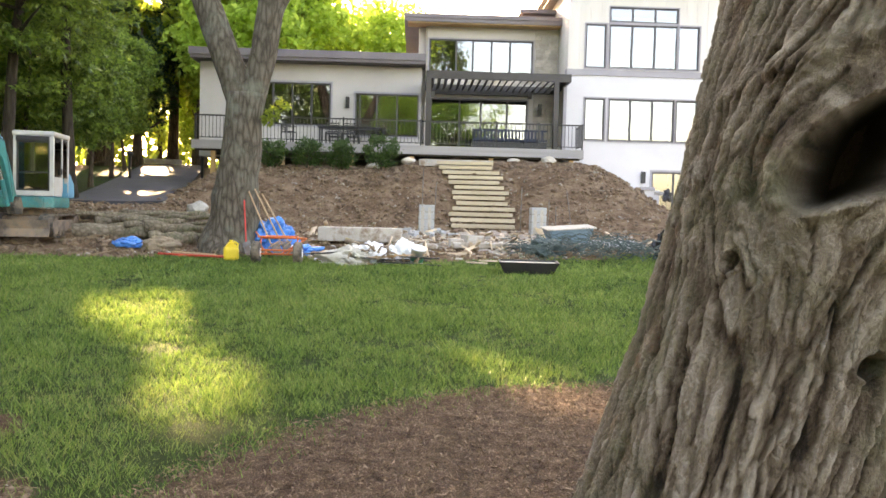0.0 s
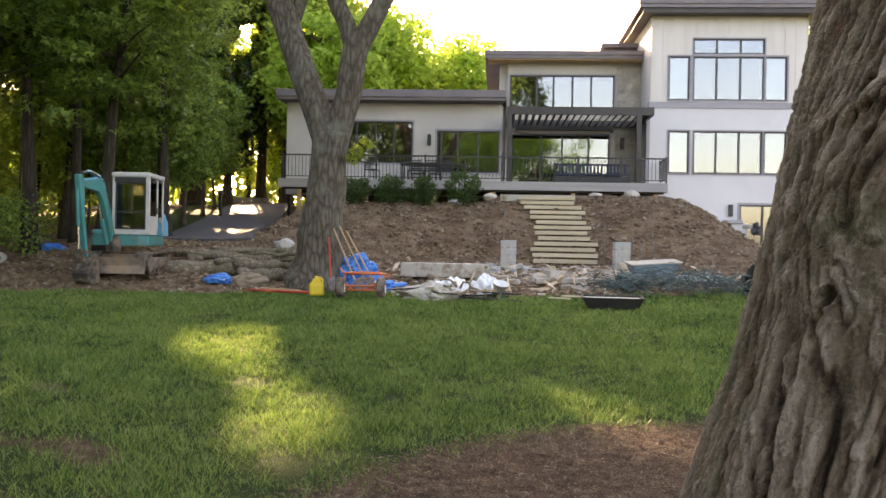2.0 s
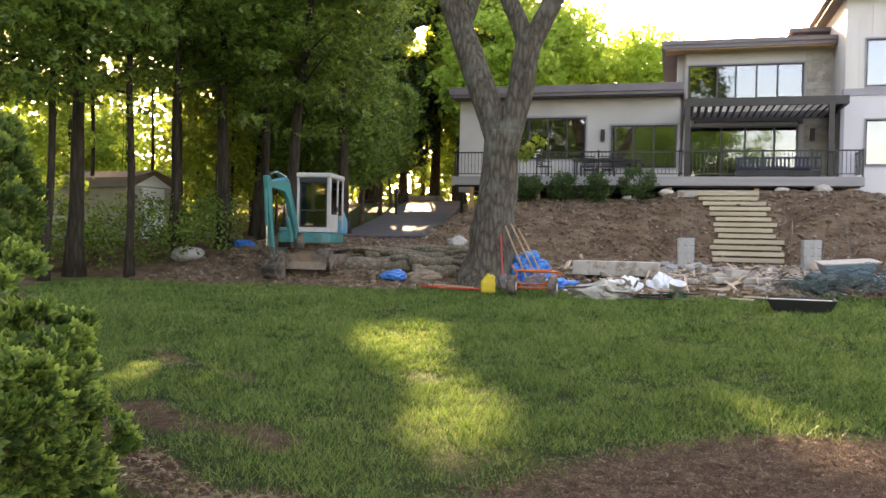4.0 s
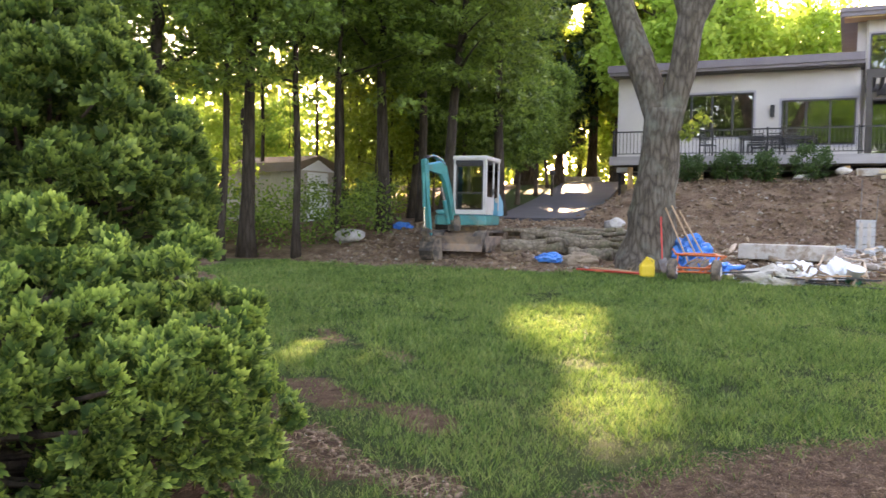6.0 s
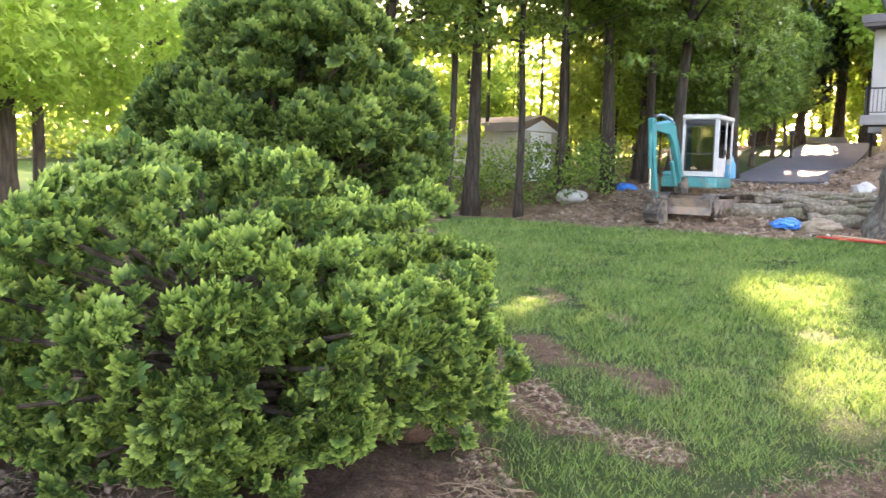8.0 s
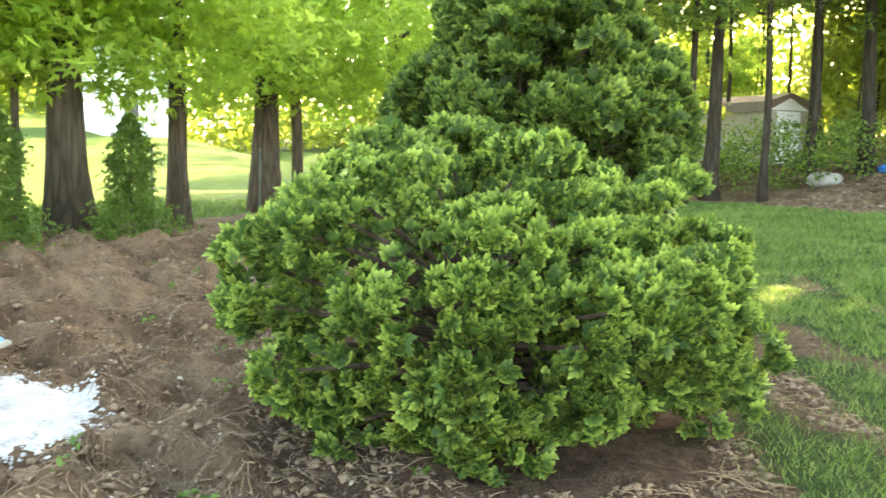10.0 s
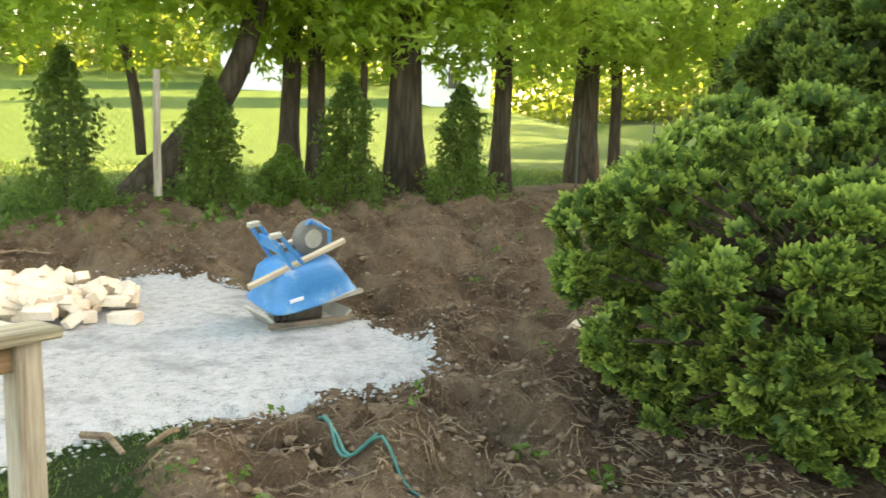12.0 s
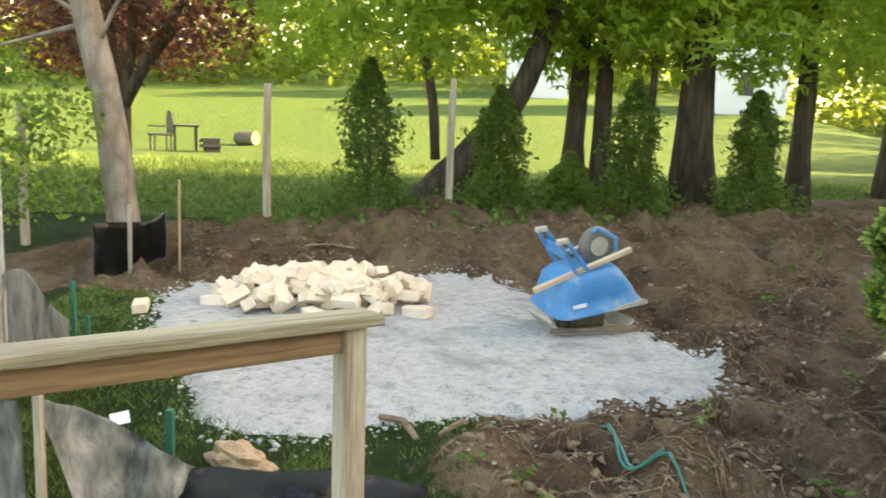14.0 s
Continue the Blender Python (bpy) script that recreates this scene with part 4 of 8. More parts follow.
# trees beyond the house, which shade the lawn; some have unseen tops added to block the sun
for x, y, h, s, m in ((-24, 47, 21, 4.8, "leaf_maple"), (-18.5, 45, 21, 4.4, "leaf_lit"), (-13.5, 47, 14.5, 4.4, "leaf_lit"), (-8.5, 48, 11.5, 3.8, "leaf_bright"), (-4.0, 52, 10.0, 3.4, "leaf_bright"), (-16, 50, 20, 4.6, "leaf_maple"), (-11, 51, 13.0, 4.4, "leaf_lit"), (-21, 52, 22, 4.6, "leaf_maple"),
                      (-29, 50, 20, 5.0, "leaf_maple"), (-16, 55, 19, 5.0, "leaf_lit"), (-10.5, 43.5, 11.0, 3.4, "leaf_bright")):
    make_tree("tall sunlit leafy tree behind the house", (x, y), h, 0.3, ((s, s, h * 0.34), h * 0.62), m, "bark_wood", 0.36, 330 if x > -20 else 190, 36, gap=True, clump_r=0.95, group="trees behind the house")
make_tree("tall leafy tree beside the far side of the house", (17, 42), 14, 0.3, ((4, 4, 5), 8.5), "leaf_bright", "bark_wood", 0.34, 180, 34, clump_r=0.9)
make_tree("tall leafy tree beside the far side of the house", (22, 38), 13, 0.3, ((4, 4, 5), 8.0), "leaf_maple", "bark_wood", 0.34, 180, 34, clump_r=0.9)

# the wood beside the digger
WOOD = [(37.3, 22.5, 0.17, 13), (34.6, 24.5, 0.14, 13), (29.0, 27.0, 0.25, 15), (42.2, 21.5, 0.17, 12), (39.6, 30, 0.13, 14), (36.1, 30, 0.10, 13), (33.2, 31, 0.11, 13),
        (31.2, 29.5, 0.09, 12), (27.2, 31, 0.12, 13), (26.6, 34, 0.14, 14), (45.5, 27, 0.15, 13), (48.5, 24, 0.17, 13), (40.8, 36, 0.14, 15),
        (34.0, 38, 0.13, 15), (29.8, 38, 0.12, 15), (37.6, 41, 0.14, 16), (44.0, 40, 0.15, 16)]
for k, (az, d, r, h) in enumerate(WOOD):
    x, y = polar(az, d)
    close = d < 32
    r *= 0.6
    make_tree("slender brown-trunked woodland tree in full leaf", (x, y), h, r, ((2.7, 2.7, h * 0.32), h * 0.62), "leaf_wood" if close else "leaf_lit", "bark_shaded", 0.20 if close else 0.26,
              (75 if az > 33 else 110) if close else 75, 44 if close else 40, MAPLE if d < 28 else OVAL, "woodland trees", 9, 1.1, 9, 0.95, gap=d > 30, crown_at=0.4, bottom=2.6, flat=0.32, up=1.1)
# leafy maple whose boughs hang low over the drive
for az, d, s, cz in ((27.5, 24.5, (3.3, 2.6, 3.9), 7.2), (23.8, 28.0, (2.4, 2.4, 3.4), 8.2), (29.5, 29.0, (3.0, 2.6, 3.6), 7.6), (34.5, 27.5, (2.6, 2.4, 3.4), 7.8), (31.5, 25.5, (2.6, 2.6, 3.6), 8.2), (40.5, 23.0, (2.6, 2.4, 3.2), 8.0), (46.0, 20.5, (2.4, 2.4, 3.0), 6.8)):
    x, y = polar(az, d)
    make_tree("dense dark green maple with low boughs", (x, y), cz + 3.5, 0.2, (s, cz), "leaf_wood", "bark_shaded", 0.20, 85 if az > 33 else 150, 58, MAPLE, "maples by the drive", 10, 0.5, 9, 0.85, gap=True, crown_at=0.45, bottom=2.3, flat=0.32, up=1.1)
x, y = polar(19.9, 48)
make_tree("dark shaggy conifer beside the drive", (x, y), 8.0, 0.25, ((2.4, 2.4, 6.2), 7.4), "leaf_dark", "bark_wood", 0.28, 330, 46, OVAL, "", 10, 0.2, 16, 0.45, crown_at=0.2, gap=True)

for az, d, s, cz in ((24.3, 31, (1.7, 1.7, 2.3), 3.7), (22.6, 33.5, (1.6, 1.6, 2.4), 3.9), (21.4, 38.5, (1.7, 1.7, 2.6), 4.2), (26.3, 29, (1.9, 1.7, 2.0), 3.9), (28.6, 33, (1.9, 1.9, 2.2), 3.4), (20.6, 45, (1.6, 1.6, 2.6), 4.2)):
    x, y = polar(az, d)
    make_tree("dark green young maple leafy down to the ground", (x, y), cz + 2.0, 0.09, (s, cz), "leaf_wood", "bark_wood", 0.19, 150, 52, MAPLE, "young maples by the drive", 8, 0.3, 7, 0.5, crown_at=0.2, bottom=0.7, gap=True)
for k in range(26):
    az, d = R_.uniform(26, 57), R_.uniform(27, 44)
    if 34.5 < az < 42.5:
        d = R_.uniform(40, 48)
    x, y = polar(az, d)
    make_tree("thin leafy sapling in the wood", (x, y), R_.uniform(4, 6.5), 0.045, ((1.5, 1.5, 1.9), 3.0), R_.choice(["leaf_maple", "leaf_bright", "leaf_lit"]), "bark_wood", 0.19, 70, 36, OVAL, "woodland saplings", 6, 0.4, 4, 0.5, bottom=0.7, cat="sapling")
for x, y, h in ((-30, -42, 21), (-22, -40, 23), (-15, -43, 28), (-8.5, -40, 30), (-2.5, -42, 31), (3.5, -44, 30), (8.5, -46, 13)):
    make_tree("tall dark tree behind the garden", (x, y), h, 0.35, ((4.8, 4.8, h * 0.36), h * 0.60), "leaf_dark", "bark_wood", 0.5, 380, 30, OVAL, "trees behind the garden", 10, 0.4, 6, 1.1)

for az, d, s, cz in ((13.6, 50, 3.0, 4.6), (16.2, 56, 3.2, 5.0), (18.6, 60, 3.4, 5.0), (21.5, 52, 3.2, 5.0), (24.2, 47, 3.0, 4.8), (26.5, 52, 3.4, 5.4), (11.5, 58, 3.0, 5.0)):
    x, y = polar(az, d)
    make_tree("broad green tree beyond the drive", (x, y), cz + 2.5, 0.2, ((s, s, 3.4), cz), R_.choice(["leaf_maple", "leaf_lit", "leaf_bright"]), "bark_wood", 0.3, 170, 40, OVAL, "trees beyond the drive", 8, 0.4, 6, 0.85, bottom=0.8, gap=True)

# far woods all round, one thing of leaf masses
cs, rs = [], []
for k in range(2500):
    az = R_.uniform(13, 138) if k % 6 else R_.uniform(-60, -16)
    d = R_.uniform(58, 95) if az > 0 else R_.uniform(45, 80)
    hi = 15 if 13 < az < 27 else 9 if az < 62 else 11
    z = 0.6 + hi * R_.random() ** 1.6
    x, y = polar(az, d)
    z += float(height(x, y))
    k2 = (z - 1.5) / SD[2]
    if -50 < x - SD[0] * k2 < -17 and -18 < y - SD[1] * k2 < 7 and R_.random() < 0.8:
        continue
    cs.append((x, y, z))
    rs.append(R_.uniform(1.2, 2.6))
p = clump_points(np.array(cs), np.array(rs), 34)
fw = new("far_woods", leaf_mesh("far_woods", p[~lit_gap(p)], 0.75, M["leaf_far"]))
tagged(fw, "distant sunlit green woods beyond the lawns", "woods", kind="stuff")

# low growth at the wood's edge
cs, rs = [], []
for k in range(280):
    az = R_.uniform(31, 53)
    d = R_.uniform(23.5, 27)
    x, y = polar(az, d)
    cs.append((x, y, ground_z(x, y) + R_.uniform(0.1, 1.5)))
    rs.append(R_.uniform(0.3, 0.6))
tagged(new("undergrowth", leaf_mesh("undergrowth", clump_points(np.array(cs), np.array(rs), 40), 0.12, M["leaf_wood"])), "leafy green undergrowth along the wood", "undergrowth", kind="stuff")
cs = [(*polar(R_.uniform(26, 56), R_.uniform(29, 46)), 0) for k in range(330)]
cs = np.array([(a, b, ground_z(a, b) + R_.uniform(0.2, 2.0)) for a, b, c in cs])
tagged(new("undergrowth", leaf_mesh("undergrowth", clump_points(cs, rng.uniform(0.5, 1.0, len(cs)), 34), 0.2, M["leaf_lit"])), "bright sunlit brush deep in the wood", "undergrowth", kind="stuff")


# the forked maple on the lawn's edge
maple = thing("maple_tree", "big grey forked maple standing at the lawn's edge", "tree", Matrix.Translation((-4.75, 19.0, 0.62)))
bm = bmesh.new()
stem = sample_path([(0.0, 0, -0.3, 0.86), (0.02, 0, 0.05, 0.74), (0.05, 0, 0.6, 0.56), (0.13, 0, 1.6, 0.47), (0.26, 0, 2.8, 0.415), (0.30, 0, 3.5, 0.44)], 22)
tube(bm, [p[:3] for p in stem], [p[3] for p in stem], 22, True, 0.16, 2.0)
left = sample_path([(0.24, 0, 3.2, 0.34), (0.0, 0, 3.9, 0.33), (-0.45, 0.05, 5.0, 0.31), (-0.92, 0.1, 6.3, 0.30), (-1.5, 0.2, 8.4, 0.26), (-2.2, 0.4, 11.5, 0.16), (-2.6, 0.6, 14.5, 0.05)], 26)
tube(bm, [p[:3] for p in left], [p[3] for p in left], 18, True, 0.14, 2.0)
right = sample_path([(0.34, 0, 3.2, 0.33), (0.60, 0, 4.1, 0.30), (0.76, 0, 5.1, 0.29), (0.84, 0, 5.6, 0.30)], 12)
tube(bm, [p[:3] for p in right], [p[3] for p in right], 18, True, 0.14, 2.0)
for ctrl in ([(0.80, 0, 5.4, 0.24), (0.58, 0, 6.0, 0.21), (0.30, 0, 6.7, 0.2), (-0.05, -0.2, 8.4, 0.17), (-0.1, -0.5, 12, 0.06)],
             [(0.86, 0, 5.4, 0.24), (1.1, 0, 5.9, 0.23), (1.45, 0.05, 6.6, 0.22), (2.1, 0.2, 8.3, 0.19), (3.2, 0.4, 11.5, 0.07)],
             [(-0.75, 0.1, 5.9, 0.16), (-0.55, 0.3, 6.6, 0.15), (-0.35, 0.7, 7.8, 0.13), (0.1, 1.4, 10.5, 0.05)]):
    q = sample_path(ctrl, 16)
    tube(bm, [p[:3] for p in q], [p[3] for p in q], 14, True, 0.14, 2.0)
for k in range(14):
    a = Vector((R_.uniform(-2, 2.4), R_.uniform(-0.3, 0.5), R_.uniform(8.5, 11)))
    an = R_.uniform(0, 6.28)
    limb(bm, a, a + Vector((math.cos(an) * 3.2, math.sin(an) * 3.2, R_.uniform(0.2, 2.0))), 0.09, 0.02)
part("trunk", bm, M["bark_maple"], maple, smooth=True)
c = crown_centres(260, (5.4, 5.0, 3.2), (0.2, 0, 11.6), 0.35)
p = clump_points(c, rng.uniform(0.6, 1.1, len(c)), 42)
p = p[~lit_gap(p + np.array([-4.75, 19.0, 0.62]))]
ob = new("crown", leaf_mesh("crown", p, 0.18, M["leaf_bright"], MAPLE))
ob.parent = maple
p = clump_points(np.array([(0.95, -0.25, 3.05), (1.15, -0.3, 3.25), (0.85, -0.3, 2.9)]), np.array([0.22, 0.2, 0.16]), 26)
ob = new("shoot", leaf_mesh("shoot", p, 0.13, M["leaf_far"], MAPLE))
ob.parent = maple


# the old trunk beside the camera
def lattice(ix, iy, iz, seed):
    """A repeatable random value for each whole-number cell."""
    h = np.sin(ix * 127.1 + iy * 311.7 + iz * 74.7 + seed * 53.3) * 43758.5453
    return h - np.floor(h)


def smooth_noise(x, y, z, seed=0.0):
    """Value noise from -1 to 1 on arrays."""
    ix, iy, iz = np.floor(x), np.floor(y), np.floor(z)
    fx, fy, fz = x - ix, y - iy, z - iz
    fx, fy, fz = fx * fx * (3 - 2 * fx), fy * fy * (3 - 2 * fy), fz * fz * (3 - 2 * fz)
    out = 0.0
    for dx in (0, 1):
        for dy in (0, 1):
            for dz in (0, 1):
                w = (fx if dx else 1 - fx) * (fy if dy else 1 - fy) * (fz if dz else 1 - fz)
                out = out + w * lattice(ix + dx, iy + dy, iz + dz, seed)
    return out * 2 - 1


def plates(u, v, seed):
    """Bark plates: how far each place is from its plate's edge, and the plate's own random value."""
    iu, iv = np.floor(u), np.floor(v)
    f1, f2, own = np.full(u.shape, 9.0), np.full(u.shape, 9.0), np.zeros(u.shape)
    for du in (-1, 0, 1):
        for dv in (-1, 0, 1):
            a, b = iu + du, iv + dv
            d = np.hypot(a + lattice(a, b, 1.0, seed) - u, b + lattice(a, b, 2.0, seed) - v)
            near_ = d < f1
            f2 = np.where(near_, f1, np.minimum(f2, d))
            own = np.where(near_, lattice(a, b, 3.0, seed), own)
            f1 = np.where(near_, d, f1)
    return f2 - f1, own


def near_trunk():
    low = sample_path(TRUNK, 900)
    zs = np.concatenate([np.linspace(-0.25, 2.75, 470), np.linspace(2.8, 8.0, 40)])
    lowz = np.array([c[2] for c in low])
    cx, cy, cr = (np.interp(zs, lowz, [c[k] for c in low])[:, None] for k in (0, 1, 3))
    # more faces on the side to the lawn and the garden
    face = radians(-113)
    w = np.linspace(-1, 1, 431)[:-1]
    da = (np.pi * (0.55 * w + 0.45 * w ** 3))[None, :]
    a = face + da
    z = zs[:, None] + 0 * a
    ox, oy = np.cos(a) + 0 * z, np.sin(a) + 0 * z
    s, h = da * cr, z - HOLE_Z
    big = smooth_noise(ox * 1.6, oy * 1.6, z * 1.2, 1)
    lobes = 0.06 * np.cos(3 * a + 0.6 + z) * np.exp(-np.clip(z, 0, 9) * 1.2) + 0.05 * big
    # the grain runs up the trunk, leans with it and parts round the burl
    q = 0.26 ** 2 / (s * s + h * h + 0.035)
    across = s * (1 - 0.8 * q) + 0.04 * h + 0.022 * smooth_noise(ox * 4, oy * 4, z * 3.1, 2) + 0.009 * smooth_noise(ox * 18, oy * 18, z * 14, 3) + 0.004 * smooth_noise(ox * 50, oy * 50, z * 45, 12)
    along = h * (1 + 0.8 * q) + 0.10 * smooth_noise(ox * 7, oy * 7, z * 2.2, 4)
    along = along + 0.02 * smooth_noise(ox * 25, oy * 25, z * 8, 15)
    f1 = np.abs(smooth_noise(across / 0.050, along / 0.42, 0.5 + 0 * z, 21))
    f2 = np.abs(smooth_noise(across / 0.026, along / 0.15, 0.5 + 0 * z, 22))
    e2, own2 = plates(across / 0.020, along / 0.085, 8.0)
    _, own1 = plates(across / 0.045, along / 0.26, 5.0)
    ridge3, ridge1, ridge2 = step(0.0, 0.22, f1), step(0.0, 0.30, f2), step(0.0, 0.16, e2)
    grain = smooth_noise(across * 150, along * 26, z * 3, 6)
    crumb = smooth_noise(ox * 60, oy * 60, z * 60, 7)
    fade = np.clip(0.6 + np.hypot(s, h) / 0.8, 0.6, 1.0)
    d = fade * (0.011 * ridge1 + 0.020 * ridge3 + 0.003 * ridge2 + 0.009 * (own1 - 0.5) + 0.010 * (own2 - 0.5) * ridge2) + 0.0045 * grain + 0.004 * crumb - 0.024
    # burl, the fold over it, and the hollows
    s2, h2 = (s - 0.03) * 0.82 - h * 0.57, (s - 0.03) * 0.57 + h * 0.82
    burl = 0.15 * np.exp(-((s / 0.30) ** 2 + (h / 0.34) ** 2))
    fold = 0.045 * np.exp(-((h - 0.30 - 0.35 * s) / 0.045) ** 2) * np.exp(-(s / 0.42) ** 2)
    e = np.sqrt((s2 / 0.098) ** 2 + (h2 / 0.15) ** 2) * (1 + 0.10 * smooth_noise(ox * 6, oy * 6, z * 6, 9))
    hollow = 0.46 / (1 + np.exp(np.clip((e - 1.0) * 16, -60, 60)))
    rim = 0.025 * np.exp(-((e - 1.25) / 0.18) ** 2) * (1 + 0.5 * smooth_noise(ox * 12, oy * 12, z * 12, 19))
    hole_shade = 1 / (1 + np.exp(np.clip((e - 1.06) * 22, -60, 60)))
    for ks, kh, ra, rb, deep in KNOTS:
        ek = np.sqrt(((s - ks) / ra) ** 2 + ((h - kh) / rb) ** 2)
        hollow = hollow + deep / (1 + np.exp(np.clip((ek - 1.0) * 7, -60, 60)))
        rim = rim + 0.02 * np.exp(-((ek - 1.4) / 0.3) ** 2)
        hole_shade = np.maximum(hole_shade, 0.8 / (1 + np.exp(np.clip((ek - 0.9) * 8, -60, 60))))
    r = cr * (1 + lobes) + d + burl + fold + rim - hollow
    V = np.stack([cx + ox * r, cy + oy * r, z], -1)
    n, seg = r.shape
    idn = np.arange(n * seg).reshape(n, seg)
    F = np.stack([idn[:-1], np.roll(idn[:-1], -1, 1), np.roll(idn[1:], -1, 1), idn[1:]], -1).reshape(-1, 4)
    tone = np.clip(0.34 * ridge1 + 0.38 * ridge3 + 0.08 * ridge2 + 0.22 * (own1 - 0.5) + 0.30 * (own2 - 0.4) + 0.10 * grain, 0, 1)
    return raw_mesh("trunk", V, F, [M["bark_near"]], smooth=True, attr={"tone": tone, "hole_shade": hole_shade})


HOLE_Z = 1.79
KNOTS = [(0.25, -0.58, 0.035, 0.03, 0.10), (-0.19, -0.31, 0.018, 0.024, 0.04)]
TRUNK = [(0.80, 2.86, -0.25, 0.82), (0.84, 2.85, 0.05, 0.68), (0.93, 2.82, 0.45, 0.545), (1.03, 2.78, 0.9, 0.485), (1.16, 2.74, 1.4, 0.455), (1.29, 2.70, 1.9, 0.475), (1.44, 2.66, 2.4, 0.535), (1.6, 2.6, 3.2, 0.48), (2.1, 2.5, 5.0, 0.40), (3.2, 2.2, 8.0, 0.25)]
old = thing("old_tree", "thick furrowed old tree trunk with a dark hollow", "tree")
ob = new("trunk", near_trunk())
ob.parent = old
# Unseen crown, enlarged overhead to shade the lawn near the trunk.
p = clump_points(crown_centres(300, (6.2, 6.0, 2.6), (1.2, 3.0, 9.0), 0.3), np.full(300, 0.8), 40)
ob = new("crown", leaf_mesh("crown", p[~lit_gap(p)], 0.17, M["leaf_maple"], MAPLE))
ob.parent = old


# false-cypress shrubs: cupped, scalloped fan sprays in tufts on rounded boughs
def fan_shape():
    quads, tips = [], []
    for k in range(7):
        a = radians(-75 + 25 * k)
        L = 0.82 + 0.15 * math.cos(a) + 0.10 * ((k * 5) % 3 - 1)
        w = 0.205
        z = 0.10 * ((k * 2) % 3 - 1)
        dx, dy = math.sin(a), math.cos(a)
        cup = 0.50
        b = (0.10 * dx, 0.10 * dy, 0)
        l = (0.78 * L * dx - w * dy, 0.78 * L * dy + w * dx, cup * 0.55 * L * L + z)
        r = (0.78 * L * dx + w * dy, 0.78 * L * dy - w * dx, cup * 0.55 * L * L + z)
        t = (0.98 * L * dx, 0.98 * L * dy, cup * L * L + z + 0.05)
        quads += [b, r, t, l]
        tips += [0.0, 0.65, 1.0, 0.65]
    return np.array(quads), np.array(tips)


FAN, FAN_TIP = fan_shape()


def sprays(name, pts, out, size, mat, wild=0.42, lift=0.30):
    n = len(pts)
    a = out + rng.normal(0, wild, (n, 3)) + np.array([0, 0, lift])
    a /= np.linalg.norm(a, axis=1)[:, None]
    nrm = rng.normal(0, 0.75, (n, 3)) + np.array([0, 0, 0.9]) + 0.3 * out
    nrm -= a * (a * nrm).sum(1)[:, None]
    nrm /= np.linalg.norm(nrm, axis=1)[:, None]
    s = np.cross(a, nrm)
    sz = np.broadcast_to(size, (n,)) * rng.uniform(0.65, 1.2, n)
    v = pts[:, None, :] + sz[:, None, None] * (FAN[None, :, 0, None] * s[:, None] + FAN[None, :, 1, None] * a[:, None] + FAN[None, :, 2, None] * nrm[:, None])
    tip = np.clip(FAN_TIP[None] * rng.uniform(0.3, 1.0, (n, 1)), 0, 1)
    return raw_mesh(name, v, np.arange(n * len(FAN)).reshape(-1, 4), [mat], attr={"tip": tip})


def cypress(label, base, size, cz, boughs, tufts, fans, spray, mat, top=1.0, bough=0.25, bare=(), inner=1, lobe=None):
    """size: half-widths and half-height; cz: the middle's height; bare: places with no leaf (x, y, z, width, height)."""
    x, y = base
    z = ground_z(x, y)
    t = thing("cypress_shrub", label, "shrub", Matrix.Translation((x, y, z)), "false-cypress shrubs")
    bm = bmesh.new()
    tube(bm, [(0, 0, -0.2), (0.05, 0.02, cz * 0.6), (0, 0, cz + size[2] * 0.7)], [0.09, 0.07, 0.03], 8, True, 0.1)
    P, O = [], []
    for k in range(boughs):
        h_, g_ = 1 - 1.95 * (k + 0.5) / boughs, 2.39996 * k
        u = np.array([math.sqrt(1 - h_ * h_) * math.cos(g_), math.sqrt(1 - h_ * h_) * math.sin(g_), h_]) + rng.normal(0, 0.10, 3)
        u /= np.linalg.norm(u)
        taper = 1.0 - (1 - top) * max(0.0, u[2])
        f = rng.uniform(0.68, 1.04)
        c = np.array([u[0] * size[0] * f * taper, u[1] * size[1] * f * taper, cz + u[2] * size[2] * f])
        if lobe and k % 5 == 0:
            c = np.array(lobe[0]) + u * np.array(lobe[1]) * f
        r = bough * rng.uniform(0.65, 1.3)
        n = max(3, int(tufts * (r / bough) ** 2))
        d = rng.normal(0, 0.8, (n, 3)) + 1.2 * u + np.array([0, 0, 0.25])
        d /= np.linalg.norm(d, axis=1)[:, None]
        p = c + d * r * rng.uniform(0.75, 1.0, (n, 1)) * np.array([1, 1, 0.85])
        o = d * 0.7 + u * 0.5
        P.append(np.repeat(p, fans, 0) + rng.normal(0, spray * 0.20, (n * fans, 3)))
        O.append(np.repeat(o, fans, 0))
        # a few thin sprays inside, so that the hollow between boughs stays leafy
        P.append(c + rng.normal(0, 0.5 * r, (fans * inner, 3)) - (0.5 + 0.5 * (inner > 1)) * r * u)
        O.append(np.repeat(u[None], fans * inner, 0))
        limb(bm, (0, 0, max(0.15, cz + u[2] * size[2] * 0.5 - 0.25)), c, 0.026, 0.010, 5, 0.3, 5, 0)
    part("stem", bm, M["bark_wood"], t)
    P, O = np.concatenate(P), np.concatenate(O)
    keep = P[:, 2] > 0.05
    for bx, by, bz, bw, bh in bare:
        q = P - np.array([bx - x, by - y, bz - z])
        keep &= (np.hypot(q[:, 0], q[:, 1]) / bw) ** 2 + (q[:, 2] / bh) ** 2 > rng.uniform(0.6, 1.4, len(P))
    ob = new("foliage", sprays("foliage", P[keep], O[keep], spray, M[mat], 0.55, 0.25))
    ob.parent = t
    return t


# sparse places where the brown twigs show
BARE = [(-3.36, 1.94, 1.12, 0.17, 0.085), (-2.98, 2.15, 0.62, 0.14, 0.15)]
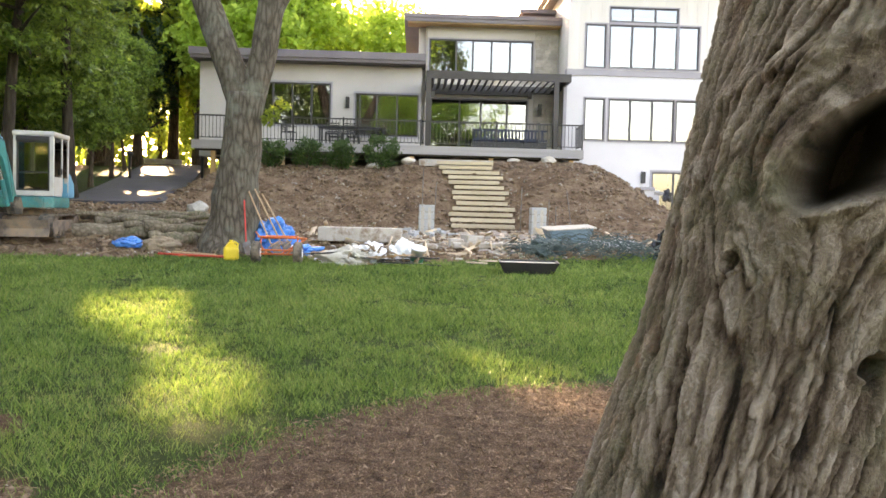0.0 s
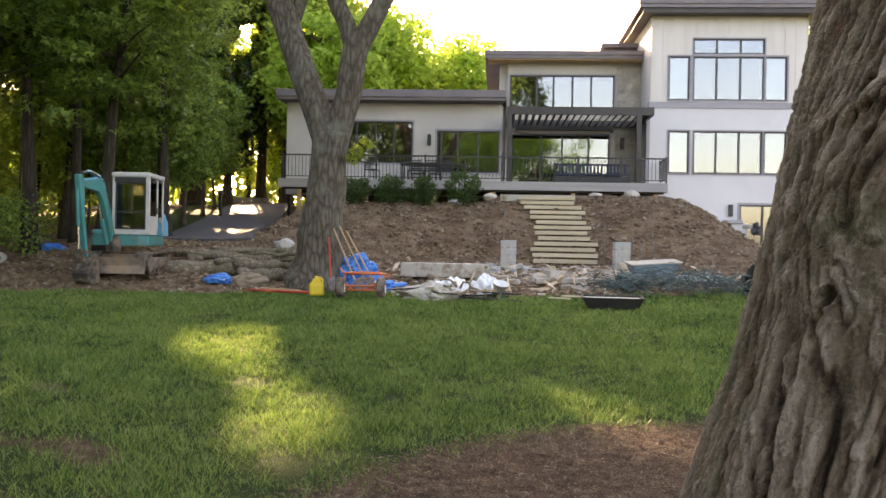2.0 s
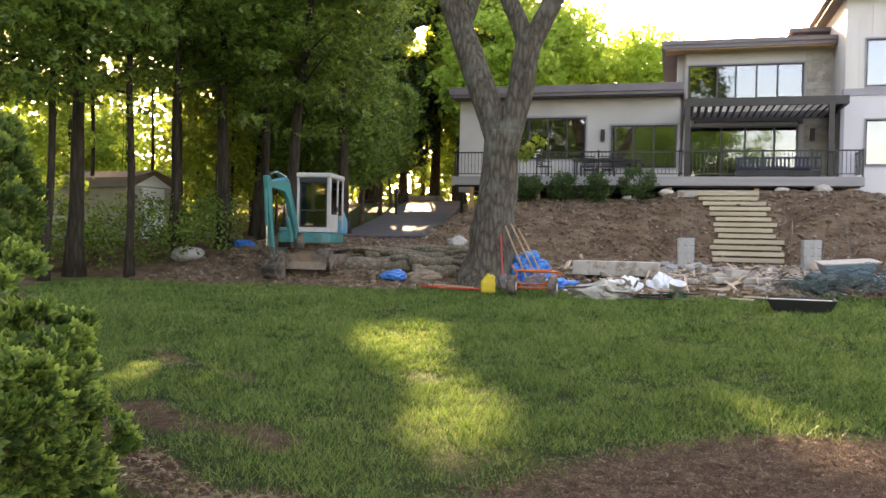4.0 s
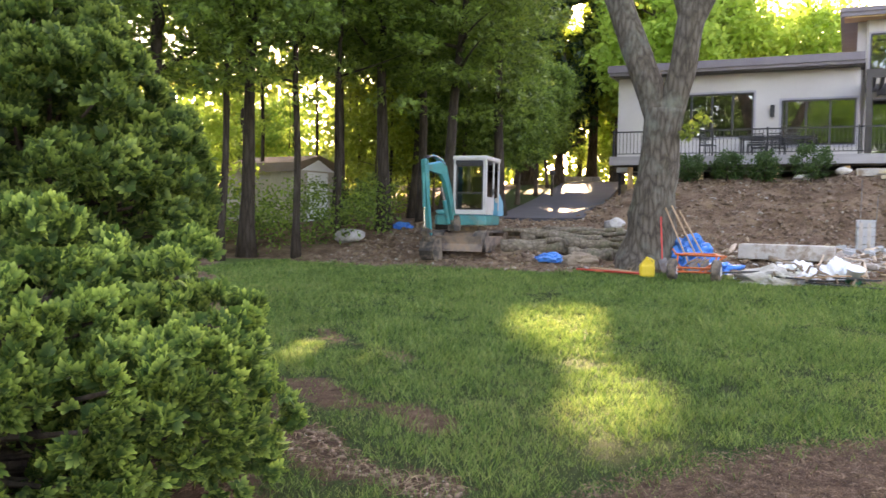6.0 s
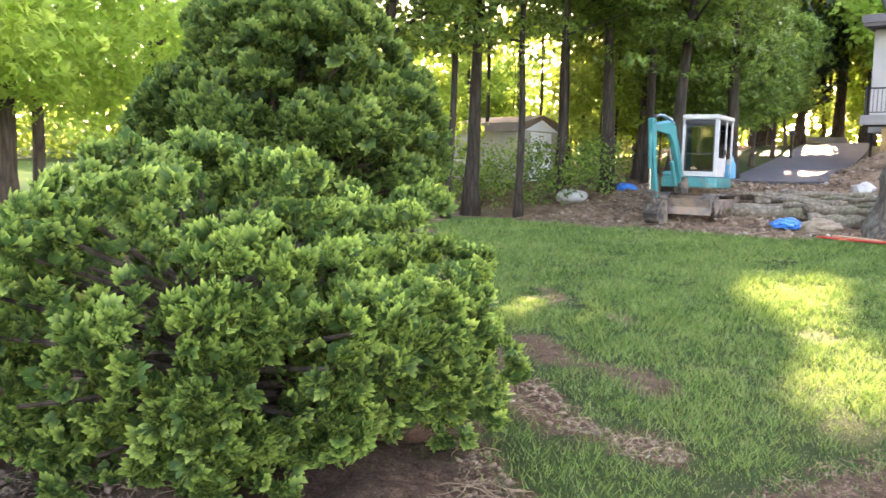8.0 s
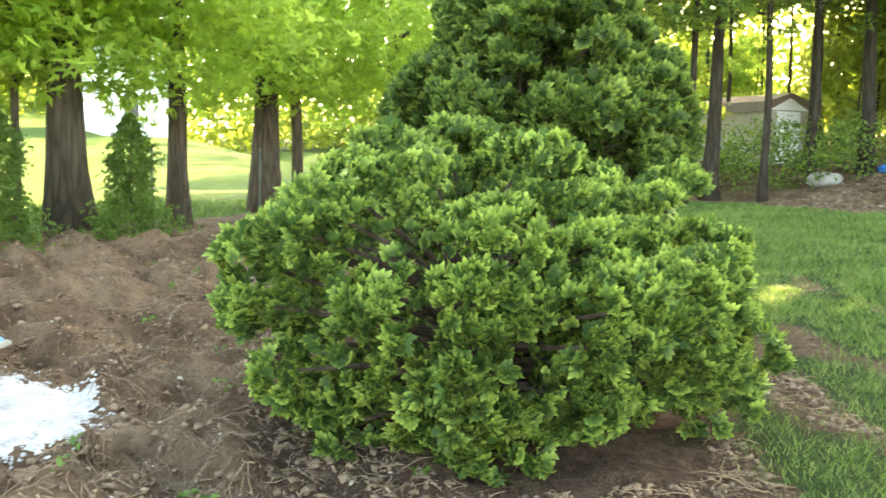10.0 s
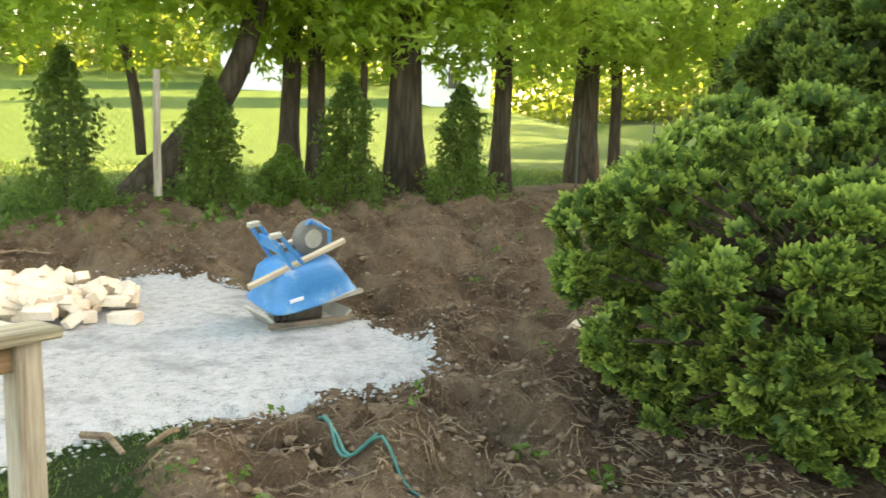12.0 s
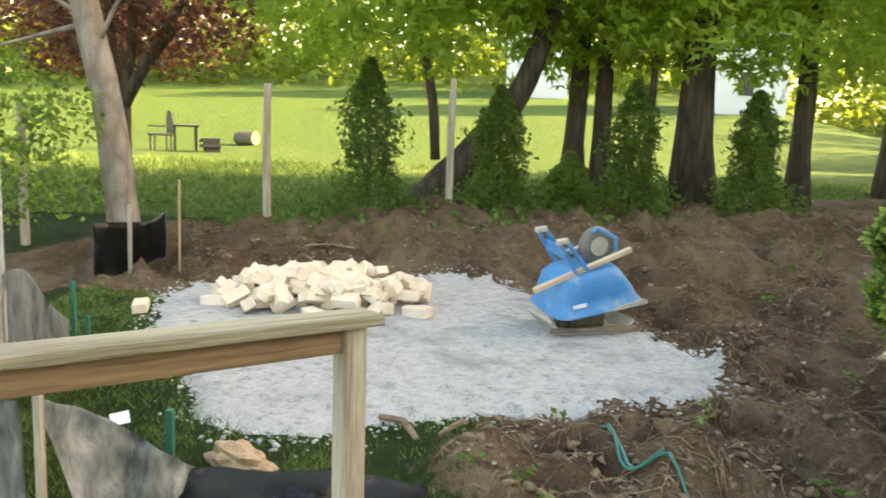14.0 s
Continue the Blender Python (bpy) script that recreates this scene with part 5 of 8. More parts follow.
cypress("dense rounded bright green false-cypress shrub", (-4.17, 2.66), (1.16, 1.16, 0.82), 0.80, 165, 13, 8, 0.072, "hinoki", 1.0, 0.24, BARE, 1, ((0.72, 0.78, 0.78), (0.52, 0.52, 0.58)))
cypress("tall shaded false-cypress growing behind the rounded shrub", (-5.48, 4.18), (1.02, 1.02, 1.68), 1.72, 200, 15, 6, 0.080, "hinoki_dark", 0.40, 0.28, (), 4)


# arborvitae along the neighbours' fence
def arborvitae(x, y, h, w):
    z = ground_z(x, y)
    t = thing("arborvitae", "young dark green arborvitae in the dug border", "shrub", Matrix.Translation((x, y, z)), "arborvitae row")
    bm = bmesh.new()
    tube(bm, [(0, 0, -0.15), (0, 0, h * 0.9)], [0.035, 0.008], 6)
    part("stem", bm, M["bark_wood"], t)
    n = 3600
    f = rng.uniform(0, 1, n) ** 1.1
    rad = w * (1 - f) ** 0.75 * (0.35 + 0.65 * rng.uniform(0, 1, n) ** 0.5) * (1 + 0.25 * np.sin(9 * f + x))
    an = rng.uniform(0, 6.283, n)
    rad = rad * (1 + 0.3 * np.sin(3 * an + 11 * f + y) + 0.2 * np.sin(5 * an - 17 * f)) * rng.uniform(0.7, 1.45, n) + 0.02
    o = np.stack([np.cos(an), np.sin(an), np.full(n, 0.9)], -1)
    p = np.stack([rad * np.cos(an), rad * np.sin(an), 0.06 + h * f], -1)
    ob = new("foliage", sprays("foliage", p, o, 0.040, M["arbor"], 0.7))
    ob.parent = t


for x, y, h, w in ((-10.6, -2.45, 1.75, 0.45), (-10.75, -0.85, 1.5, 0.42), (-11.2, 0.82, 1.7, 0.45), (-11.5, 2.4, 1.55, 0.42), (-10.2, 0.0, 0.8, 0.3)):
    arborvitae(x, y, h, w)

# the neighbours' tree row
ROW = [(-12.75, 1.85, 0.255, 12, 1.6), (-13.7, 3.6, 0.155, 11, 1.5), (-15.6, 5.75, 0.25, 12, 1.6), (-16.2, 6.7, 0.12, 10, 1.3), (-12.9, 0.13, 0.15, 11, 1.7), (-12.95, 0.56, 0.14, 11, 1.5),
       (-12.6, 1.2, 0.06, 8, 1.2), (-17.5, 9.5, 0.2, 12, 1.5), (-19.5, 12.5, 0.2, 12, 1.5)]
for x, y, r, h, fl in ROW:
    z = ground_z(x, y)
    t = thing("tree", "straight brown-barked tree with low hanging maple leaves", "tree", Matrix.Translation((x, y, z)), "trees along the fence")
    part("trunk", trunk_bm((0, 0, 0), (R_.uniform(-0.3, 0.3), R_.uniform(-0.3, 0.3), h), r, 0.2, 7, 0.3, 2.4, 14, fl), M["bark_wood"], t, smooth=True)
    c = crown_centres(125, (2.6, 2.6, 2.4), (0, 0, 3.9), 0.25)
    c = c[c[:, 2] > 1.85]
    ob = new("crown", leaf_mesh("crown", clump_points(c, rng.uniform(0.4, 0.75, len(c)), 36), 0.175, M["leaf_bright"], MAPLE))
    ob.parent = t
# leaning tree
t = thing("leaning_tree", "dark leaning tree trunk behind the fence", "tree", Matrix.Translation((-11.7, -1.75, 0.4)), "trees along the fence")
bm = bmesh.new()
q = sample_path([(-0.1, -0.25, -0.3, 0.42), (-0.1, 0.1, 0.25, 0.27), (-0.1, 0.55, 0.8, 0.20), (-0.1, 1.05, 1.45, 0.16), (-0.15, 1.35, 2.2, 0.14), (-0.2, 1.6, 3.4, 0.12), (-0.3, 2.0, 6.5, 0.06)], 24)
tube(bm, [v[:3] for v in q], [v[3] for v in q], 14, True, 0.15, 2.5)
q = sample_path([(0.05, 0.0, 0.6, 0.07), (0.05, -0.05, 1.3, 0.07), (0.0, -0.2, 2.0, 0.06), (0, -0.6, 3.0, 0.05), (0, -1.2, 4.5, 0.02)], 14)
tube(bm, [v[:3] for v in q], [v[3] for v in q], 10, True, 0.15, 2.5)
part("trunk", bm, M["bark_wood"], t, smooth=True)
c = crown_centres(190, (2.2, 3.2, 1.7), (0.3, -0.6, 3.4), 0.25)
c = c[c[:, 2] > 1.75]
ob = new("crown", leaf_mesh("crown", clump_points(c, rng.uniform(0.35, 0.65, len(c)), 34), 0.165, M["leaf_bright"], MAPLE))
ob.parent = t
ob = new("crown_tips", leaf_mesh("crown_tips", clump_points(np.array([(0.6, -0.9, 2.9), (0.6, -0.2, 2.75), (0.5, 0.2, 2.85), (0.6, -1.5, 3.0)]), np.full(4, 0.32), 26), 0.13, M["leaf_orange"], MAPLE))
ob.parent = t
# grey tree and copper maple at the fence's corner
t = thing("grey_tree", "smooth grey-barked tree with bare boughs by the silt fence", "tree", Matrix.Translation((-8.15, -4.45, ground_z(-8.15, -4.45))))
bm = bmesh.new()
q = sample_path([(0, 0, -0.2, 0.23), (0, 0.02, 0.3, 0.165), (0.0, -0.06, 1.1, 0.15), (0.02, -0.16, 1.8, 0.14), (0.05, -0.32, 2.6, 0.13), (0.1, -0.5, 4.0, 0.12), (0.1, -0.7, 7.0, 0.04)], 24)
tube(bm, [v[:3] for v in q], [v[3] for v in q], 16, True, 0.1, 2.5)
for a, b, r in (((0.03, -0.25, 2.3), (0.4, -1.3, 1.95), 0.032), ((0.03, -0.2, 2.0), (0.3, 0.5, 2.9), 0.025), ((0.03, -0.25, 2.3), (0.5, -1.0, 2.75), 0.026), ((0.05, -0.3, 2.5), (0.1, 0.5, 3.6), 0.05)):
    limb(bm, a, b, r, 0.012)
part("trunk", bm, M["bark_grey"], t, smooth=True)
c = np.array([(0.5, -0.7, 1.3), (0.6, -0.5, 1.6), (0.5, -1.0, 1.0), (0.3, -0.35, 0.7), (0.5, -0.9, 0.6), (0.3, -1.7, 1.3), (0.5, -0.6, 1.0), (0.4, -1.8, 0.6), (0.2, -1.2, 1.9), (0.6, -0.2, 1.45), (0.7, -1.3, 1.5), (0.4, -1.4, 0.9)])
ob = new("foliage", leaf_mesh("foliage", clump_points(c, np.full(len(c), 0.42), 190), 0.075, M["leaf_wood"]))
ob.parent = t
c = crown_centres(60, (2.0, 2.0, 1.6), (0, -0.5, 5.5), 0.3)
ob = new("crown", leaf_mesh("crown", clump_points(c, np.full(len(c), 0.55), 40), 0.13, M["leaf_bright"], MAPLE))
ob.parent = t
for x, y, nm in ((-12.1, -6.45, "leaf_red"), (-15.0, -8.0, "leaf_red")):
    z = ground_z(x, y)
    t = thing("copper_maple", "small copper-leaved maple with a dark forked trunk", "tree", Matrix.Translation((x, y, z)), "copper maples")
    bm = bmesh.new()
    tube(bm, [(0, 0, -0.2), (0, 0, 0.4), (0.02, 0.03, 1.2)], [0.22, 0.16, 0.14], 12, True, 0.15)
    for b in ((0.1, 0.9, 2.2), (0, -0.2, 3.4), (0.2, 1.5, 3.2), (-0.3, -1.2, 2.8), (0.4, 0.4, 3.2)):
        limb(bm, (0.02, 0.03, 1.1), b, 0.10, 0.03, 8)
    part("trunk", bm, M["bark_wood"], t, smooth=True)
    c = crown_centres(130, (2.2, 2.4, 1.1), (0, 0, 2.75), 0.2)
    ob = new("crown", leaf_mesh("crown", clump_points(c, rng.uniform(0.35, 0.6, len(c)), 40), 0.1, M[nm], MAPLE))
    ob.parent = t

# clipped round shrubs under the deck
for x in (-6.0, -4.75, -3.55, -2.2):
    y = 29.2
    z = ground_z(x, y)
    s = 0.62 if x < -3 else 0.78
    t = thing("boxwood", "round dark green boxwood below the deck", "shrub", Matrix.Translation((x, y, z)), "boxwoods below the deck")
    bm = bmesh.new()
    tube(bm, [(0, 0, -0.2), (0, 0, 0.5)], [0.05, 0.03], 6)
    part("stem", bm, M["bark_wood"], t)
    c = crown_centres(70, (s * 0.8, s * 0.8, s * 0.75), (0, 0, s * 0.85), 0.6)
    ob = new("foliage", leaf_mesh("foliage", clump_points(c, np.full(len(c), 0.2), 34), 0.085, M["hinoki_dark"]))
    ob.parent = t

# ---- the digger ----
def excavator():
    T = pose(-9.74, 19.75, ground_z(-9.74, 19.75) - 0.05, 0, 0, 9) @ Matrix.Diagonal((1.03, 1.03, 0.98, 1))
    ex = thing("excavator", "teal and white mini excavator parked on bare earth", "excavator", T)
    for sx in (-0.31, 0.75):
        hull = [(-0.8 + 1.6 * k / 10, 0.56) for k in range(11)] + [(0.8 + 0.27 * math.sin(math.pi * k / 10), 0.29 + 0.27 * math.cos(math.pi * k / 10)) for k in range(1, 11)] \
            + [(0.8 - 1.6 * k / 10, 0.02) for k in range(1, 11)] + [(-0.8 - 0.27 * math.sin(math.pi * k / 10), 0.29 - 0.27 * math.cos(math.pi * k / 10)) for k in range(1, 10)]
        inner = [(y * 0.955, 0.29 + (z - 0.29) * 0.84) for y, z in hull]
        bm = bmesh.new()
        ring = []
        for (ya, za), (yb, zb) in zip(hull, inner):
            ring.append([bm.verts.new((sx + dx, y, z)) for dx, y, z in ((-0.15, ya, za), (0.15, ya, za), (0.15, yb, zb), (-0.15, yb, zb))])
        m = len(ring)
        for i in range(m):
            a, b = ring[i], ring[(i + 1) % m]
            for k in range(4):
                bm.faces.new((a[k], a[(k + 1) % 4], b[(k + 1) % 4], b[k]))
        bmesh.ops.recalc_face_normals(bm, faces=bm.faces)
        track = part("track", bm, M["rubber"], ex, "muddy black rubber track")
        for i in range(0, m, 1):
            (ya, za), (yb, zb) = hull[i], hull[(i + 1) % m]
            ang = math.degrees(math.atan2(zb - za, yb - ya))
            bm = bmesh.new()
            box(bm, (-0.15, -0.032, -0.005), (0.15, 0.032, 0.028), pose(sx, (ya + yb) / 2, (za + zb) / 2, ang + 180, 0, 0))
            part("lug", bm, M["rubber"], track)
        part("track_frame", boxes(((sx - 0.11, -0.72, 0.16), (sx + 0.13, 0.72, 0.42)), bevel=0.02), M["tracksteel"], ex, "mud-caked steel track frame")
        for y, r in ((-0.8, 0.20), (0.8, 0.21)):
            bm = bmesh.new()
            tube(bm, [(sx - 0.12, y, 0.29), (sx + 0.145, y, 0.29)], r, 18)
            part("sprocket", bm, M["tracksteel"], ex)
        for y in (-0.45, -0.15, 0.15, 0.45):
            bm = bmesh.new()
            tube(bm, [(sx - 0.13, y, 0.12), (sx + 0.14, y, 0.12)], 0.075, 12)
            part("roller", bm, M["tracksteel"], ex)
    part("undercarriage", boxes(((-0.2, -0.6, 0.25), (0.64, 0.6, 0.5)), ((-0.12, -0.32, 0.5), (0.52, 0.32, 0.66)), bevel=0.02), M["tracksteel"], ex)
    bm = bmesh.new()
    prism(bm, [(-1.42, 0.06), (-1.36, 0.05), (-1.29, 0.22), (-1.35, 0.42), (-1.42, 0.43), (-1.36, 0.24)], -0.47, 0.91, "x")
    part("blade", bm, M["tracksteel"], ex, "scraped muddy dozer blade")
    for sx in (-0.02, 0.46):
        part("blade_arm", boxes(((sx - 0.05, -1.33, 0.16), (sx + 0.05, -0.5, 0.3)), bevel=0.01), M["tracksteel"], ex)
    # upper body
    bm = bmesh.new()
    prism(bm, [(-0.40, -0.78), (0.62, -0.78), (0.80, -0.62), (0.80, 0.60), (0.62, 1.0), (-0.3, 1.0), (-0.52, 0.6), (-0.54, -0.55)], 0.70, 0.95, "z")
    bmesh.ops.bevel(bm, geom=list(bm.edges), offset=0.025, segments=2, affect="EDGES")
    part("platform", bm, M["teal"], ex)
    bm = bmesh.new()
    prism(bm, [(0.30, 0.95), (1.02, 0.95), (0.98, 1.22), (0.80, 1.36), (0.30, 1.36)], -0.42, 0.12, "x")
    bmesh.ops.bevel(bm, geom=list(bm.edges), offset=0.03, segments=2, affect="EDGES")
    part("engine_hood", bm, M["teal"], ex)
    bm = bmesh.new()
    prism(bm, [(0.45, 0.95), (1.02, 0.95), (0.98, 1.3), (0.62, 1.55), (0.45, 1.3)], 0.14, 0.80, "x")
    bmesh.ops.bevel(bm, geom=list(bm.edges), offset=0.02, segments=2, affect="EDGES")
    part("side_panel", bm, M["blue_paint"], ex, "light blue side panel")
    part("fuel_tank", boxes(((-0.50, -0.62, 0.95), (-0.12, -0.05, 1.08)), bevel=0.05), M["teal"], ex)
    # cab: posts, roof, glass
    x0, x1, y0, y1, z0, z1 = -0.03, 0.80, -0.68, 0.55, 0.97, 2.42
    cab = part("cab", boxes(((x0, y0, z0), (x1, y0 + 0.08, z0 + 0.12)), ((x0, y1 - 0.08, z0), (x1, y1, z0 + 0.35)), ((x0, y0 + 0.08, z0), (x0 + 0.07, y1 - 0.08, z0 + 0.3)), bevel=0.015), M["cabwhite"], ex, "dusty white operator cab")
    for px0, px1, py0, py1 in ((x0, x0 + 0.075, y0, y0 + 0.08), (x1 - 0.085, x1, y0, y0 + 0.09), (x0, x0 + 0.08, y1 - 0.09, y1), (x1 - 0.09, x1, y1 - 0.09, y1), (x1 - 0.05, x1, -0.02, 0.05)):
        part("pillar", boxes(((px0, py0, z0 + 0.1), (px1, py1, z1 - 0.06)), bevel=0.012), M["cabwhite"], cab)
    bm = bmesh.new()
    box(bm, (x0 - 0.02, y0 - 0.03, z1 - 0.08), (x1 + 0.02, y1 + 0.02, z1 + 0.04), None, 0.04)
    part("cab_roof", bm, M["cabwhite"], cab)
    part("roof_visor", boxes(((x0 + 0.06, y0 - 0.035, z1 - 0.20), (x1 - 0.09, y0 + 0.02, z1 - 0.085)), bevel=0.01), M["black"], cab, "dark tinted strip")
    for lo, hi in (((x0 + 0.075, y0 + 0.02, z0 + 0.12), (x1 - 0.085, y0 + 0.026, z1 - 0.2)), ((x1 - 0.02, y0 + 0.1, z0 + 0.45), (x1 - 0.014, -0.02, z1 - 0.1)), ((x1 - 0.02, 0.05, z0 + 0.45), (x1 - 0.014, y1 - 0.1, z1 - 0.1)),
                   ((x0 + 0.014, y0 + 0.1, z0 + 0.3), (x0 + 0.02, y1 - 0.1, z1 - 0.1)), ((x0 + 0.08, y1 - 0.03, z0 + 0.35), (x1 - 0.09, y1 - 0.024, z1 - 0.1))):
        g = part("cab_window", boxes((lo, hi)), M["cabglass"], cab)
        g.visible_shadow = False
    for lo, hi in (((x0 + 0.07, y0 - 0.004, z0 + 0.12), (x0 + 0.1, y0 + 0.03, z1 - 0.2)), ((x1 - 0.11, y0 - 0.004, z0 + 0.12), (x1 - 0.08, y0 + 0.03, z1 - 0.2)), ((x0 + 0.1, y0 - 0.003, 1.50), (x1 - 0.11, y0 + 0.03, 1.53)), ((x0 + 0.1, y0 - 0.003, z0 + 0.12), (x1 - 0.11, y0 + 0.03, z0 + 0.15)), ((x0 + 0.1, y0 - 0.003, z1 - 0.23), (x1 - 0.11, y0 + 0.03, z1 - 0.2))):
        part("window_seal", boxes((lo, hi)), M["black"], cab)
    door = part("cab_door", boxes(((x1 - 0.04, y0 + 0.1, z0), (x1 + 0.005, -0.02, z0 + 0.45)), bevel=0.01), M["cabwhite"], cab)
    part("door_handle", boxes(((x1 + 0.005, -0.14, z0 + 0.52), (x1 + 0.03, -0.08, z0 + 0.66)), bevel=0.006), M["black"], door)
    part("lower_front_panel", boxes(((x0 + 0.1, y0 + 0.03, z0 + 0.15), (x1 - 0.11, y0 + 0.05, 1.48)), bevel=0.006), M["black"], cab, "dark dusty lower front panel")
    seat = part("seat", boxes(((0.15, -0.15, 1.2), (0.6, 0.3, 1.36)), bevel=0.05), M["seat"], ex)
    bm = bmesh.new()
    box(bm, (0.16, 0.22, 1.32), (0.59, 0.36, 1.98), None, 0.06)
    part("seat_back", bm, M["seat"], seat)
    for x in (0.12, 0.62):
        bm = bmesh.new()
        tube(bm, [(x, -0.3, 1.0), (x, -0.28, 1.45), (x, -0.32, 1.55)], [0.03, 0.014, 0.025], 8)
        part("control_lever", bm, M["black"], ex)
    # boom, stick and bucket swing together to one side
    B = Matrix.Translation((0.08, -0.84, 0)) @ pose(0, 0, 0, 0, 0, -19) @ Matrix.Diagonal((1, 0.85, 0.93, 1))

    def plate(name, outline, w, mat, label="", off=0.0, parent=None):
        bm = bmesh.new()
        prism(bm, [(-r, z) for r, z in outline], off - w, off + w, "x")
        bmesh.ops.bevel(bm, geom=list(bm.edges), offset=0.012, segments=1, affect="EDGES")
        bm.transform(B)
        return part(name, bm, M[mat], parent or ex, label)

    def rod(name, a, b, r, mat, off=0.0, parent=None):
        bm = bmesh.new()
        tube(bm, [B @ Vector((off, -a[0], a[1])), B @ Vector((off, -b[0], b[1]))], r, 10)
        return part(name, bm, M[mat], parent or ex)

    def hang(*o):
        return [(r - 0.28 * (2.2 - z), z) for r, z in o]

    plate("swing_post", [(-0.12, 0.58), (0.16, 0.58), (0.22, 0.75), (0.14, 1.02), (-0.06, 1.02), (-0.14, 0.8)], 0.10, "rubber")
    plate("boom", [(0.0, 0.86), (0.16, 0.80), (0.36, 1.40), (0.56, 1.88), (0.74, 2.08), (1.34, 2.16), (1.36, 2.30), (0.74, 2.40), (0.52, 2.34), (0.38, 2.0), (0.17, 1.42)], 0.06, "teal", "teal boom")
    plate("boom_top", [(0.56, 2.30), (0.76, 2.36), (1.30, 2.26), (1.30, 2.34), (0.78, 2.44), (0.54, 2.40)], 0.05, "blue_paint", "pale blue worn boom top")
    plate("stick", hang((1.26, 2.40), (1.32, 2.46), (1.44, 2.44), (1.58, 1.4), (1.66, 0.48), (1.57, 0.46), (1.46, 1.35), (1.28, 2.2)), 0.06, "teal", "teal dipper stick")
    rod("boom_cylinder", (0.30, 0.78), (0.52, 1.40), 0.05, "teal", 0.0)
    rod("cylinder_rod", (0.52, 1.40), (0.66, 1.76), 0.028, "chrome", 0.0)
    rod("stick_cylinder", (0.62, 2.44), (1.06, 2.56), 0.045, "teal")
    rod("cylinder_rod", (1.06, 2.56), (1.30, 2.50), 0.025, "chrome")
    rod("bucket_cylinder", *hang((1.50, 2.10), (1.68, 1.20)), 0.035, "teal")
    rod("cylinder_rod", *hang((1.68, 1.20), (1.82, 0.62)), 0.022, "chrome")
    plate("linkage", hang((1.60, 0.62), (1.82, 0.68), (1.86, 0.60), (1.80, 0.30), (1.70, 0.30), (1.74, 0.54), (1.60, 0.54)), 0.09, "rubber")
    for off in (-0.05, 0.0, 0.05):
        bm = bmesh.new()
        tube(bm, [B @ Vector((off, -r, z)) for r, z in ((0.2, 1.0), (0.34, 1.72), (0.5, 2.3), (0.9, 2.52), (1.3, 2.54), (1.42, 2.3))], 0.014, 6)
        part("hydraulic_hose", bm, M["black"], ex)
    bm = bmesh.new()
    C = Matrix.Translation((0, 0.34, -0.20)) @ Matrix.Diagonal((0.92, 0.88, 0.85, 1))
    outer = [(1.42, 0.60), (1.66, 0.64), (1.84, 0.46), (1.90, 0.20), (1.80, -0.04), (1.60, -0.16), (1.34, -0.10)]
    innr = [(1.42, 0.56), (1.64, 0.59), (1.79, 0.44), (1.85, 0.20), (1.76, 0.0), (1.59, -0.11), (1.34, -0.07)]
    prism(bm, [(-r, z + 0.12) for r, z in outer] + [(-r, z + 0.12) for r, z in reversed(innr)], -0.21, 0.21, "x")
    for s in (-0.21, 0.195):
        prism(bm, [(-r, z + 0.12) for r, z in outer], s, s + 0.015, "x")
    bm.transform(B @ C)
    bucket = part("bucket", bm, M["rubber"], ex, "worn steel digging bucket")
    for k in range(5):
        bm = bmesh.new()
        x = -0.17 + 0.085 * k
        prism(bm, [(-1.36, 0.06), (-1.22, 0.02), (-1.36, 0.01)], x - 0.025, x + 0.025, "x")
        bm.transform(B @ C)
        part("tooth", bm, M["steel"], bucket)


excavator()


# ---- logs, boulder and clutter at the lawn's head ----
def log(x, y, L, r, az, dz=0.0, tilt=0.0, label="cut bark-covered log on the earth"):
    bm = bmesh.new()
    pts = [(-L / 2 + L * k / 7, 0.05 * math.sin(k * 1.3 + x), 0.03 * math.sin(k * 2.1)) for k in range(8)]
    tube(bm, pts, [r * (1 + 0.08 * math.sin(k * 1.7 + y)) for k in range(8)], 12, True, 0.15, 4)
    return solo("log", bm, M["log"], label, "log", pose(x, y, ground_z(x, y) + r * 0.8 + dz, 0, tilt, az), "logs", smooth=True)


for a in ((-7.3, 19.9, 2.6, 0.17, 12), (-6.3, 20.6, 2.2, 0.15, -8, 0.1), (-6.1, 19.9, 1.7, 0.13, 20, 0.16, 4), (-6.6, 21.4, 2.4, 0.14, 8, 0.1), (-5.9, 21.2, 1.3, 0.17, -20, 0.1), (-6.9, 20.6, 2.0, 0.10, -15, 0.2, 6), (-5.8, 20.2, 1.2, 0.11, 35, 0.05),
          (-7.6, 20.9, 1.8, 0.12, 25, 0.02), (-6.2, 19.4, 1.0, 0.16, 5)):
    log(*a)
for k in range(16):
    log(-6.7 + R_.uniform(-0.9, 1.0), 20.5 + R_.uniform(-0.7, 1.0), R_.uniform(1.6, 3.2), R_.uniform(0.045, 0.085), R_.uniform(-25, 35), R_.uniform(0.12, 0.34), R_.uniform(-6, 6), "slender crooked branch on the log pile")
